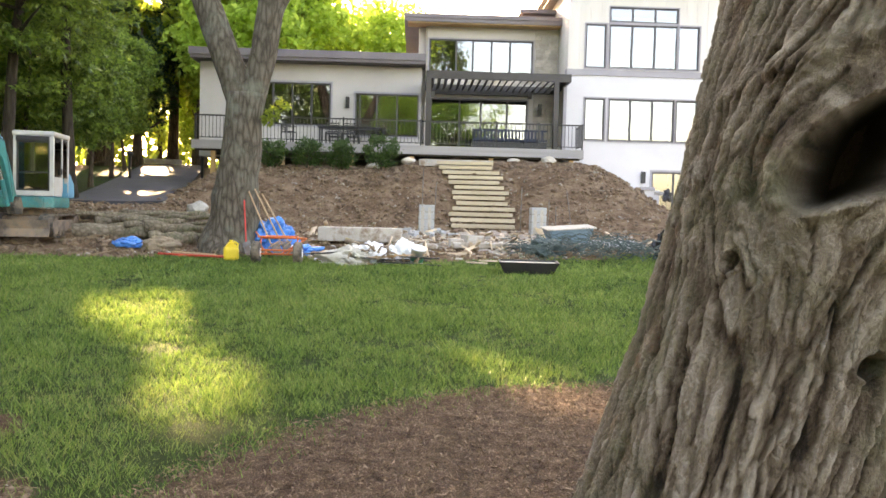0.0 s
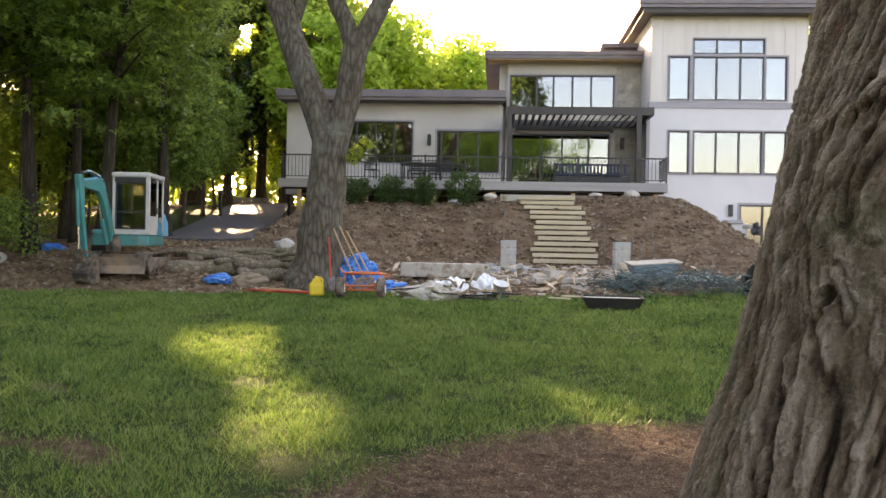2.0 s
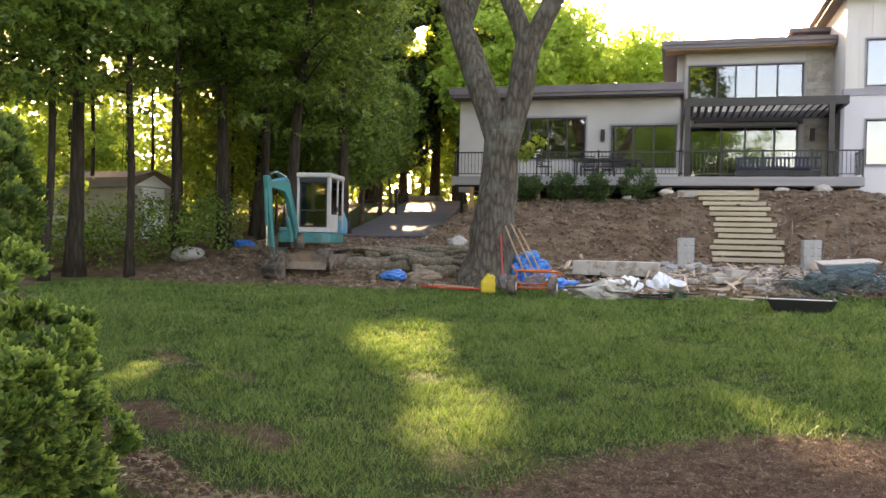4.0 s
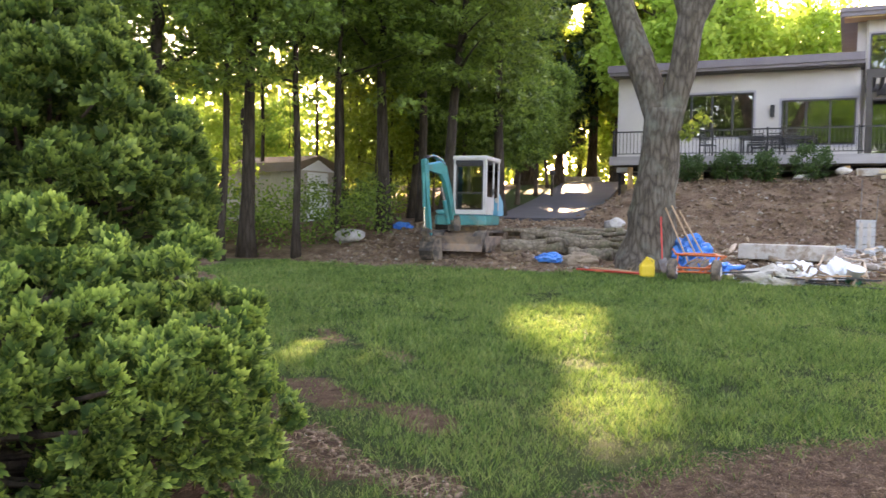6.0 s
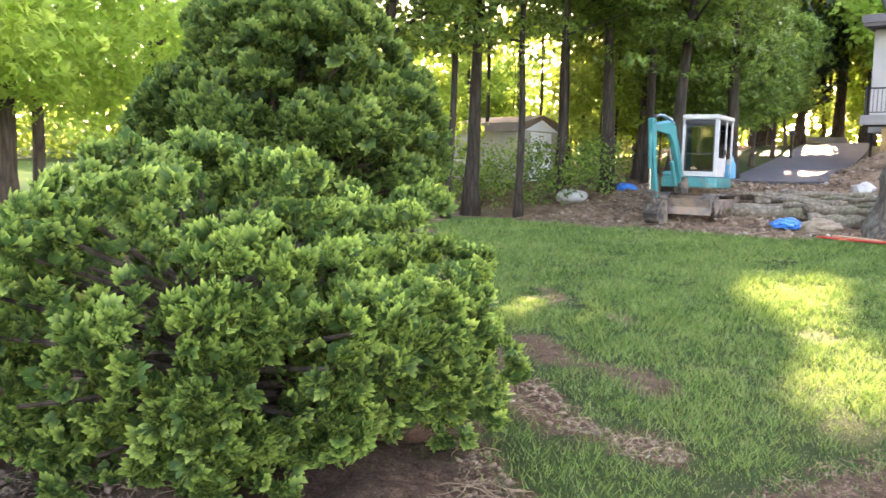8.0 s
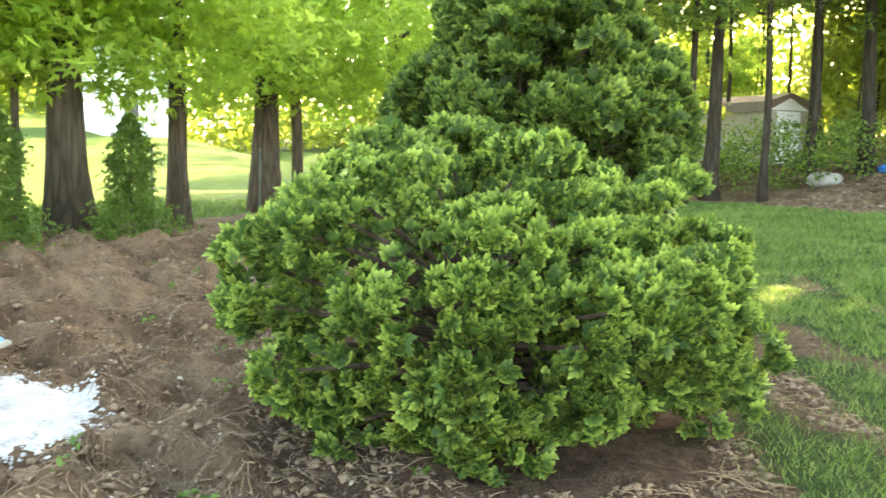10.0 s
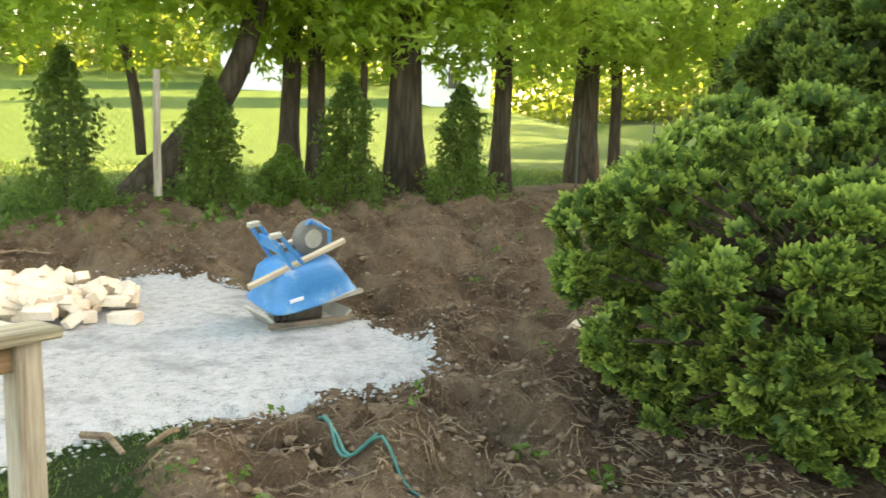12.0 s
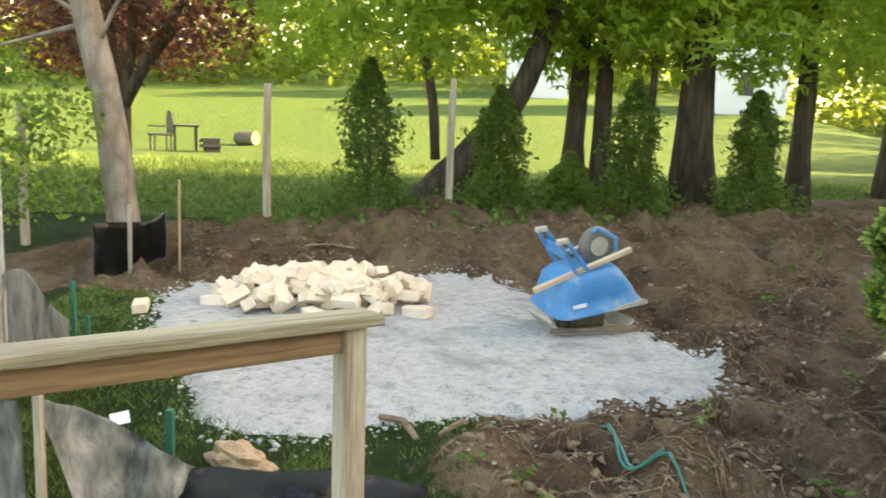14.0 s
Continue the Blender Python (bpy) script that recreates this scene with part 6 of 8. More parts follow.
for k in range(12):
    x, y = -6.3 + R_.uniform(-0.9, 0.9), 22.6 + R_.uniform(-1.2, 2.2)
    bm = bmesh.new()
    blob(bm, (0, 0, 0), (R_.uniform(0.2, 0.4), R_.uniform(0.18, 0.32), R_.uniform(0.14, 0.24)), 2, 0.35, 1.6, k)
    solo("fieldstone", bm, M["rock"], "rough grey-brown fieldstone on the bank", "stone", Matrix.Translation((x, y, ground_z(x, y) + 0.1)), "fieldstones")
bm = bmesh.new()
blob(bm, (0, 0, 0.14), (0.42, 0.28, 0.23), 3, 0.3, 1.5, 4)
x, y = -13.45, 20.1
solo("boulder", bm, M["rock"], "pale grey boulder at the wood's edge", "boulder", pose(x, y, ground_z(x, y), 0, 0, 30), smooth=True)


def crumpled(name, x, y, size, mat, label, cat, seed, dz=0.0, rot=0.0, rough=0.7):
    bm = bmesh.new()
    vs = bmesh.ops.create_icosphere(bm, subdivisions=4, radius=1)["verts"]
    for v in vs:
        p = v.co.copy()
        d = 1 + rough * (abs(noise.noise(p * 1.7 + Vector((seed, 0, 0)))) - 0.25) + 0.3 * rough * noise.noise(p * 5 + Vector((0, seed, 0)))
        v.co = Vector((p.x * size[0], p.y * size[1], max(p.z, -0.35) * size[2])) * d
    return solo(name, bm, M[mat], label, cat, pose(x, y, ground_z(x, y) + 0.3 * size[2] + dz, 0, 0, rot))


crumpled("tarp", -3.8, 19.1, (0.5, 0.40, 0.42), "tarp", "crumpled bright blue tarp heaped by the maple", "tarp", 2.0, 0.1)
crumpled("tarp", -3.2, 18.75, (0.46, 0.30, 0.18), "tarp", "crumpled bright blue tarp lying flat", "tarp", 5.0)
crumpled("tarp", -6.95, 18.75, (0.33, 0.25, 0.15), "tarp", "small crumpled blue tarp beside the logs", "tarp", 9.0)
crumpled("sack", -6.2, 18.7, (0.42, 0.3, 0.24), "log_tan", "slumped tan sack beside the maple", "sack", 12.0, 0, 15, 0.4)
crumpled("plastic_bag", -1.5, 17.5, (0.34, 0.26, 0.30), "plastic_white", "crumpled white plastic bag of rubbish", "bag", 21.0, 0.05)
crumpled("plastic_bag", -0.8, 17.6, (0.32, 0.2, 0.38), "plastic_white", "torn white plastic sheeting", "bag", 25.0)
crumpled("plastic_bag", -2.45, 17.7, (0.20, 0.12, 0.10), "plastic_white", "small white plastic bag on the grass", "bag", 28.0)
straps = thing("strap_tangle", "tangled tan straps and cut scraps among the bags", "scraps")
for k in range(70):
    bm = bmesh.new()
    a = Vector((R_.uniform(-2.4, -0.5), R_.uniform(16.9, 17.9), 0))
    a.z = ground_z(a.x, a.y) + R_.uniform(0.04, 0.34) * (1 - abs(a.x + 1.4) / 1.4)
    an, L = R_.uniform(0, 6.28), R_.uniform(0.12, 0.4)
    d = Vector((math.cos(an) * L, math.sin(an) * L * 0.6, R_.uniform(-0.08, 0.12)))
    tube(bm, [a, a + d * 0.5 + Vector((0, 0, R_.uniform(0, 0.1))), a + d], [0.028, 0.02, 0.012], 5, False)
    part("strap", bm, M["log_tan"], straps)
crumpled("scrap_tangle", -1.95, 17.2, (0.5, 0.32, 0.26), "dusty", "heap of tangled beige scraps", "scraps", 31.0)

# white bucket among the rubbish, jug, pail
def lathe(bm, prof, seg=20, m=None):
    rings = []
    for r, z in prof:
        rings.append([bm.verts.new((r * math.cos(2 * math.pi * k / seg), r * math.sin(2 * math.pi * k / seg), z)) for k in range(seg)])
    for a, b in zip(rings, rings[1:]):
        for k in range(seg):
            bm.faces.new((a[k], a[(k + 1) % seg], b[(k + 1) % seg], b[k]))
    bm.faces.new(list(reversed(rings[0])))
    if prof[-1][0] > 1e-3:
        bm.faces.new(rings[-1])
    if m is not None:
        bm.transform(m)
    return bm


BUCKET = [(0.125, 0), (0.15, 0.36), (0.158, 0.36), (0.158, 0.38), (0.145, 0.38), (0.118, 0.02)]
for x, y, tilt, lab in ((-0.55, 17.25, 20, "white plastic bucket leaning in the rubbish"), (-0.75, 17.7, -10, "white plastic bucket among rubbish"), (-3.95, 17.8, 0, "white pail with blue band by the maple")):
    T = pose(x, y, ground_z(x, y) + 0.02, tilt, tilt * 0.5, 0) @ Matrix.Scale(0.62 if tilt == 0 else 1.0, 4)
    b = thing("bucket", lab, "bucket", T, "buckets")
    part("body", lathe(bmesh.new(), BUCKET), M["plastic_white"], b, smooth=True)
    bm = bmesh.new()
    tube(bm, [(0.155 * math.cos(a), 0.02 * math.sin(a) - 0.02, 0.34 - 0.13 * math.sin(a)) for a in np.linspace(0, math.pi, 9)], 0.004, 5)
    part("handle", bm, M["steel"], b)
    part("band", lathe(bmesh.new(), [(0.1345, 0.10), (0.143, 0.22), (0.141, 0.22), (0.133, 0.10)]), M["tarp"] if tilt == 0 else M["stakegreen"], b)

x, y = -4.27, 17.1
jug = thing("jug", "yellow plastic jug standing on the grass", "jug", pose(x, y, ground_z(x, y) + 0.03, 0, 0, 20))
bm = bmesh.new()
box(bm, (-0.15, -0.1, 0), (0.15, 0.1, 0.26), None, 0.05)
prism(bm, [(-0.14, 0.24), (0.14, 0.24), (0.05, 0.36), (-0.05, 0.36)], -0.08, 0.08, "y")
part("body", bm, M["yellow"], jug)
bm = bmesh.new()
tube(bm, [(0.12, 0, 0.24), (0.13, 0, 0.33), (0.05, 0, 0.38)], 0.022, 8)
part("handle", bm, M["yellow"], jug)
part("cap", lathe(bmesh.new(), [(0.035, 0.35), (0.035, 0.40), (0.03, 0.405)], 14), M["yellow"], jug)

# orange cart
x, y = -3.3, 16.9
cart = thing("garden_cart", "rusty orange pipe-framed two-wheel cart on the grass", "cart", pose(x, y, ground_z(x, y), 0, 0, 3))
for sx in (-0.4, 0.42):
    w = bmesh.new()
    tube(w, [(sx - 0.085, -0.1, 0.22), (sx - 0.06, -0.1, 0.22), (sx + 0.06, -0.1, 0.22), (sx + 0.085, -0.1, 0.22)], [0.18, 0.225, 0.225, 0.18], 22)
    wheel = part("wheel", w, M["rubber"], cart, "black rubber wheel")
    w = bmesh.new()
    tube(w, [(sx - 0.09, -0.1, 0.22), (sx + 0.09, -0.1, 0.22)], 0.085, 16)
    part("rim", w, M["plastic_white"], wheel)
for pts in (((-0.4, -0.1, 0.19), (0.42, -0.1, 0.19)), ((-0.33, -0.1, 0.19), (-0.36, 0.25, 0.5), (-0.3, 0.7, 0.52)), ((0.35, -0.1, 0.19), (0.38, 0.25, 0.5), (0.32, 0.7, 0.52)), ((-0.36, 0.25, 0.5), (0.38, 0.25, 0.5)), ((-0.42, 0.2, 0.52), (0.55, 0.2, 0.50)),
            ((-0.3, 0.7, 0.52), (0.32, 0.7, 0.52)), ((-0.36, 0.1, 0.36), (-0.2, -0.05, 0.2)), ((0.38, 0.1, 0.36), (0.2, -0.05, 0.2)), ((-0.42, 0.3, 0.54), (-0.55, 0.75, 0.6)), ((0.1, -0.1, 0.2), (0.55, 0.3, 0.5)), ((-0.33, -0.12, 0.27), (0.35, -0.12, 0.27))):
    bm = bmesh.new()
    tube(bm, pts, 0.019, 8)
    part("bar", bm, M["orange"], cart)
bm = bmesh.new()
for k in range(8):
    tube(bm, [(-0.2 + 0.05 * k, 0.1, 0.3 + 0.04 * (k % 3)), (-0.05 + 0.04 * k, 0.5, 0.42 + 0.03 * (k % 2))], 0.012, 6)
part("coiled_rope", bm, M["straw"], cart)
# long-handled tools leaning on the maple
for k, (a, b, m, head) in enumerate((((-3.35, 18.2, 0.62), (-4.15, 18.62, 2.0), "toolwood", "steel"), ((-3.6, 18.2, 0.62), (-4.28, 18.62, 1.95), "toolwood", "steel"), ((-3.15, 18.1, 0.6), (-4.0, 18.68, 1.9), "toolwood", "plastic_white"), ((-4.2, 18.15, 0.62), (-4.35, 18.5, 1.75), "red", "steel"))):
    t = thing("garden_tool", "long-handled garden tool leaning on the maple" if m != "red" else "red-handled tool leaning on the maple", "tool", None, "tools by the maple")
    bm = bmesh.new()
    tube(bm, [a, b], 0.018, 8)
    part("handle", bm, M[m], t)
    d = (Vector(a) - Vector(b)).normalized()
    bm = bmesh.new()
    box(bm, (-0.09, -0.012, -0.26), (0.09, 0.012, 0.05), Matrix.Translation(Vector(a) + Vector((0, 0, 0.2))) @ pose(0, 0, 0, -20, -25, 0), 0.01)
    part("blade", bm, M[head], t)
for a, b, m in (((-5.9, 17.6, 0), (-4.35, 17.0, 0), "red"), ((-5.4, 17.35, 0), (-4.2, 17.3, 0), "orange"), ((-5.7, 17.9, 0), (-4.7, 17.55, 0), "toolwood")):
    bm = bmesh.new()
    tube(bm, [(a[0], a[1], ground_z(a[0], a[1]) + 0.08), (b[0], b[1], ground_z(b[0], b[1]) + 0.1)], 0.022, 8)
    solo("pole", bm, M[m], "long pole lying on the ground by the maple", "pole", None, "poles on the ground")

# concrete slabs and blocks
for x, y, L, w, h, az in ((-2.0, 20.6, 2.0, 0.7, 0.34, 1), (1.2, 19.9, 2.0, 0.3, 0.14, 8), (0.3, 20.1, 0.35, 0.3, 0.2, 10), (-0.35, 19.6, 0.4, 0.2, 0.12, -10), (2.6, 20.2, 1.4, 0.4, 0.12, -4), (0.7, 20.5, 0.5, 0.35, 0.25, 30)):
    bm = bmesh.new()
    box(bm, (-L / 2, -w / 2, 0), (L / 2, w / 2, h), None, 0.03)
    for v in bm.verts:
        v.co += Vector((noise.noise(v.co * 3), noise.noise(v.co * 3 + Vector((5, 0, 0))), noise.noise(v.co * 3 + Vector((0, 9, 0))))) * 0.03
    solo("concrete_slab", bm, M["concrete"], "dusty tan concrete slab on the ground", "slab", pose(x, y, ground_z(x, y) + 0.02, 0, 0, az), "concrete pieces")
for x, y in ((-0.48, 22.9), (2.5, 22.75)):
    z = ground_z(x, y) - 0.05
    pier = thing("block_pier", "short grey concrete block pier", "pier", pose(x, y, z, 0, 0, 5), "block piers")
    for k in range(4):
        part("block", boxes(((-0.2, -0.2, 0.2 * k), (0.2, 0.2, 0.2 * k + 0.19)), bevel=0.01), M["cmu"], pier)
    for u in (-0.12, 0.06):
        part("block_face", boxes(((u - 0.03, -0.215, 0.06), (u + 0.05, -0.2, 0.72))), M["concrete"], pier)
for k in range(14):
    x, y = (-0.3 if k < 8 else -1.2) + R_.uniform(-0.6, 0.6), 22.4 + R_.uniform(-0.5, 0.5)
    s = R_.uniform(0.08, 0.16)
    bm = bmesh.new()
    box(bm, (-s, -s * 0.6, 0), (s, s * 0.6, s), None, 0.01)
    solo("broken_block", bm, M["cmu"], "broken pale block lying on the earth", "block", pose(x, y, ground_z(x, y), R_.uniform(-20, 20), R_.uniform(-15, 15), R_.uniform(0, 180)), "broken blocks")
for x, y, h, lean in ((-0.6, 22.7, 1.75, 0.02), (-0.28, 22.8, 1.3, 0.05), (2.05, 22.9, 1.3, 0.02), (3.0, 22.9, 0.8, 0), (3.6, 23.8, 1.2, -0.2), (2.75, 22.7, 1.0, 0.04)):
    bm = bmesh.new()
    z = ground_z(x, y)
    tube(bm, [(x, y, z - 0.1), (x + lean, y, z + h)], 0.014, 6)
    solo("rebar_stake", bm, M["steel"], "thin rusty stake driven into the bank", "stake", None, "stakes on the bank")
# black tray, blue tub, dark netting
x, y = 1.6, 15.9
tray = thing("mortar_tray", "black plastic mixing tray with dusty floor on the grass", "tray", pose(x, y, ground_z(x, y), 0, 0, -3))
bm = bmesh.new()
lo = [(-0.42, -0.24, 0), (0.42, -0.24, 0), (0.42, 0.24, 0), (-0.42, 0.24, 0)]
hi = [(-0.56, -0.34, 0.24), (0.56, -0.34, 0.24), (0.56, 0.34, 0.26), (-0.56, 0.34, 0.26)]
ih = [(a * 0.95, b * 0.92, c) for a, b, c in hi]
il = [(a * 0.95, b * 0.92, 0.03) for a, b, c in lo]
rings = [[bm.verts.new(p) for p in q] for q in (lo, hi, ih, il)]
for a, b in zip(rings, rings[1:]):
    for k in range(4):
        bm.faces.new((a[k], a[(k + 1) % 4], b[(k + 1) % 4], b[k]))
bm.faces.new(list(reversed(rings[0])))
bm.faces.new(rings[3])
part("shell", bm, M["seat"], tray)
part("mortar_crust", boxes(((-0.5, -0.29, 0.19), (0.5, 0.30, 0.225))), M["dusty"], tray)
x, y = 3.0, 20.6
tub = thing("tub", "grey-blue plastic tub among the rubble", "tub", pose(x, y, ground_z(x, y) + 0.1, 6, -4, 10))
bm = bmesh.new()
rings = [[bm.verts.new(p) for p in q] for q in ([(-0.42, -0.25, 0), (0.42, -0.25, 0), (0.42, 0.25, 0), (-0.42, 0.25, 0)], [(-0.55, -0.33, 0.36), (0.55, -0.33, 0.36), (0.55, 0.33, 0.36), (-0.55, 0.33, 0.36)], [(-0.52, -0.3, 0.36), (0.52, -0.3, 0.36), (0.52, 0.3, 0.36), (-0.52, 0.3, 0.36)], [(-0.4, -0.22, 0.03), (0.4, -0.22, 0.03), (0.4, 0.22, 0.03), (-0.4, 0.22, 0.03)])]
for a, b in zip(rings, rings[1:]):
    for k in range(4):
        bm.faces.new((a[k], a[(k + 1) % 4], b[(k + 1) % 4], b[k]))
bm.faces.new(list(reversed(rings[0])))
bm.faces.new(rings[3])
part("shell", bm, M["bluetub"], tub)
part("lid_board", boxes(((-0.6, -0.36, 0.365), (0.62, 0.3, 0.39))), M["dusty"], tub)
bm = bmesh.new()
for k in range(480):
    a = Vector((R_.uniform(1.7, 5.4), R_.uniform(18.3, 20.2), 0))
    a.z = ground_z(a.x, a.y) + R_.uniform(0.02, 0.5) * (1 - abs(a.x - 3.4) / 2.6)
    d = Vector((R_.uniform(-0.6, 0.6), R_.uniform(-0.3, 0.3), R_.uniform(-0.15, 0.2)))
    tube(bm, [a, a + d * 0.5 + Vector((0, 0, 0.08)), a + d], 0.009, 4, False)
netting = solo("netting_tangle", bm, M["mesh_green"], "tangled dark green wire netting on the rubble", "netting")
crumpled("netting_roll", 2.35, 19.5, (0.45, 0.35, 0.28), "mesh_green", "crumpled dark netting heaped on the grass edge", "netting", 44.0)
crumpled("plastic_sheet", 4.1, 20.6, (0.75, 0.4, 0.14), "cmu", "crumpled translucent grey plastic sheeting", "plastic sheet", 47.0)
crumpled("black_bag", 5.0, 19.2, (0.22, 0.2, 0.42), "blackfabric", "black rubbish bag standing at the lawn's edge", "bag", 51.0, 0.1)
# flat boards and bars under the rubbish
for k in range(11):
    x, y = -1.4 + R_.uniform(-0.8, 0.9), 16.95 + R_.uniform(-0.1, 0.5)
    L = R_.uniform(0.6, 1.5)
    bm = bmesh.new()
    box(bm, (-L / 2, -0.04, 0), (L / 2, 0.04, 0.03), None, 0.005)
    solo("scrap_board", bm, M["seat"] if k % 3 else M["toolwood"], "narrow scrap board lying under the rubbish", "board", pose(x, y, ground_z(x, y) + 0.03 + 0.02 * k, 0, R_.uniform(-4, 4), R_.uniform(-15, 15)), "scrap boards")
for x, y, L, az in ((0.7, 17.6, 0.5, -35), (0.95, 17.9, 0.4, -20), (0.2, 18.9, 0.6, 0)):
    bm = bmesh.new()
    box(bm, (-L / 2, -0.03, 0), (L / 2, 0.03, 0.03), None, 0.005)
    solo("scrap_board", bm, M["plank"], "pale offcut of board on the grass", "board", pose(x, y, ground_z(x, y) + 0.05, 0, 0, az), "scrap boards")

# ---- on the deck and by the house ----
def deck_chair(u, v, az, mat="black"):
    c = thing("patio_chair", "black metal patio chair on the deck", "chair", H @ pose(u, v, 4.0, 0, 0, az), "patio chairs")
    for sx in (-0.22, 0.22):
        for sy in (-0.2, 0.2):
            part("leg", boxes(((sx - 0.015, sy - 0.015, 0), (sx + 0.015, sy + 0.015, 0.43 if sy < 0 else 0.88))), M[mat], c)
    part("seat", boxes(((-0.24, -0.22, 0.42), (0.24, 0.22, 0.46)), bevel=0.01), M[mat], c)
    for k in range(5):
        part("slat", boxes(((-0.2, 0.19, 0.52 + 0.075 * k), (0.2, 0.21, 0.56 + 0.075 * k))), M[mat], c)
    for sx in (-0.24, 0.22):
        part("armrest", boxes(((sx, -0.2, 0.64), (sx + 0.03, 0.2, 0.67))), M[mat], c)


for u, v, az in ((-5.9, -1.0, 70), (-4.3, -0.9, 0), (-3.7, -0.9, 0), (-3.1, -0.9, 0), (-4.3, 0.5, 180), (-3.6, 0.5, 180), (-2.6, -0.2, -90)):
    deck_chair(u, v, az)
tb = thing("patio_table", "long dark patio dining table on the deck", "table", H @ pose(-3.6, -0.2, 4.0))
part("tabletop", boxes(((-1.3, -0.45, 0.70), (1.3, 0.45, 0.75)), bevel=0.01), M["black"], tb)
for sx in (-1.2, 1.2):
    for sy in (-0.38, 0.38):
        part("leg", boxes(((sx - 0.03, sy - 0.03, 0), (sx + 0.03, sy + 0.03, 0.7))), M["black"], tb)
for u, L in ((1.9, 1.9), (3.3, 0.9)):
    so = thing("outdoor_bench", "dark blue slatted outdoor bench with cushions behind the railing", "bench", H @ pose(u, -0.6, 4.0), "outdoor benches")
    part("base", boxes(((-L / 2, -0.4, 0.08), (L / 2, 0.4, 0.3)), bevel=0.02), M["black"], so)
    for za, zb in ((0.34, 0.40), (0.70, 0.77)):
        part("back_rail", boxes(((-L / 2, -0.40, za), (L / 2, -0.36, zb)), bevel=0.006), M["greycushion"], so)
    for k in range(int(L / 0.13)):
        part("slat", boxes(((-L / 2 + 0.04 + 0.13 * k, -0.395, 0.40), (-L / 2 + 0.10 + 0.13 * k, -0.365, 0.70))), M["greycushion"], so)
    for k in range(int(L / 0.6)):
        part("cushion", boxes(((-L / 2 + 0.05 + 0.6 * k, -0.27, 0.3), (-L / 2 + 0.6 + 0.6 * k, 0.38, 0.46)), bevel=0.04), M["greycushion"], so)
for u in (4.2, 4.75):
    bm = bmesh.new()
    box(bm, (u - 0.16, -2.0, 2.75), (u + 0.16, -1.68, 3.2), None, 0.03)
    solo("footing", bm, M["concrete"], "concrete footing under a deck post", "footing", H, "footings")
# stones under the deck's edge, planter wall by the lower door
for k in range(16):
    u = -2.6 + 0.42 * k
    if -0.9 < u < 1.6 or k % 3:
        continue
    x, y = u, 30.7
    bm = bmesh.new()
    blob(bm, (0, 0, 0), (R_.uniform(0.22, 0.32), 0.2, R_.uniform(0.10, 0.17)), 2, 0.25, 1.5, k + 50)
    solo("ledge_stone", bm, M["stone"], "flat stone under the deck's edge", "stone", Matrix.Translation((x, y, ground_z(x, y) + 0.08)), "stones under the deck")
low = thing("retaining_wall", "low white retaining wall beside the lower door", "wall", H)
part("wall_face", boxes(((7.35, -1.5, 1.0), (7.95, -0.75, 2.62))), M["stucco"], low)
part("cap", boxes(((7.2, -1.6, 2.62), (7.75, -0.75, 2.74)), bevel=0.01), M["trim"], low)
part("cap", boxes(((7.76, -1.55, 2.45), (8.15, -0.75, 2.58)), bevel=0.01), M["rock"], low)
bm = bmesh.new()
tube(bm, [(6.0, -1.05, 2.5), (6.35, -1.0, 3.2)], 0.03, 8)
solo("shovel_handle", bm, M["steel"], "tool handle leaning against the white wall", "tool", H)
crumpled("black_bag", 8.15, 31.3, (0.16, 0.14, 0.3), "blackfabric", "black cloth hung on the low wall", "cloth", 63.0, 0.9)

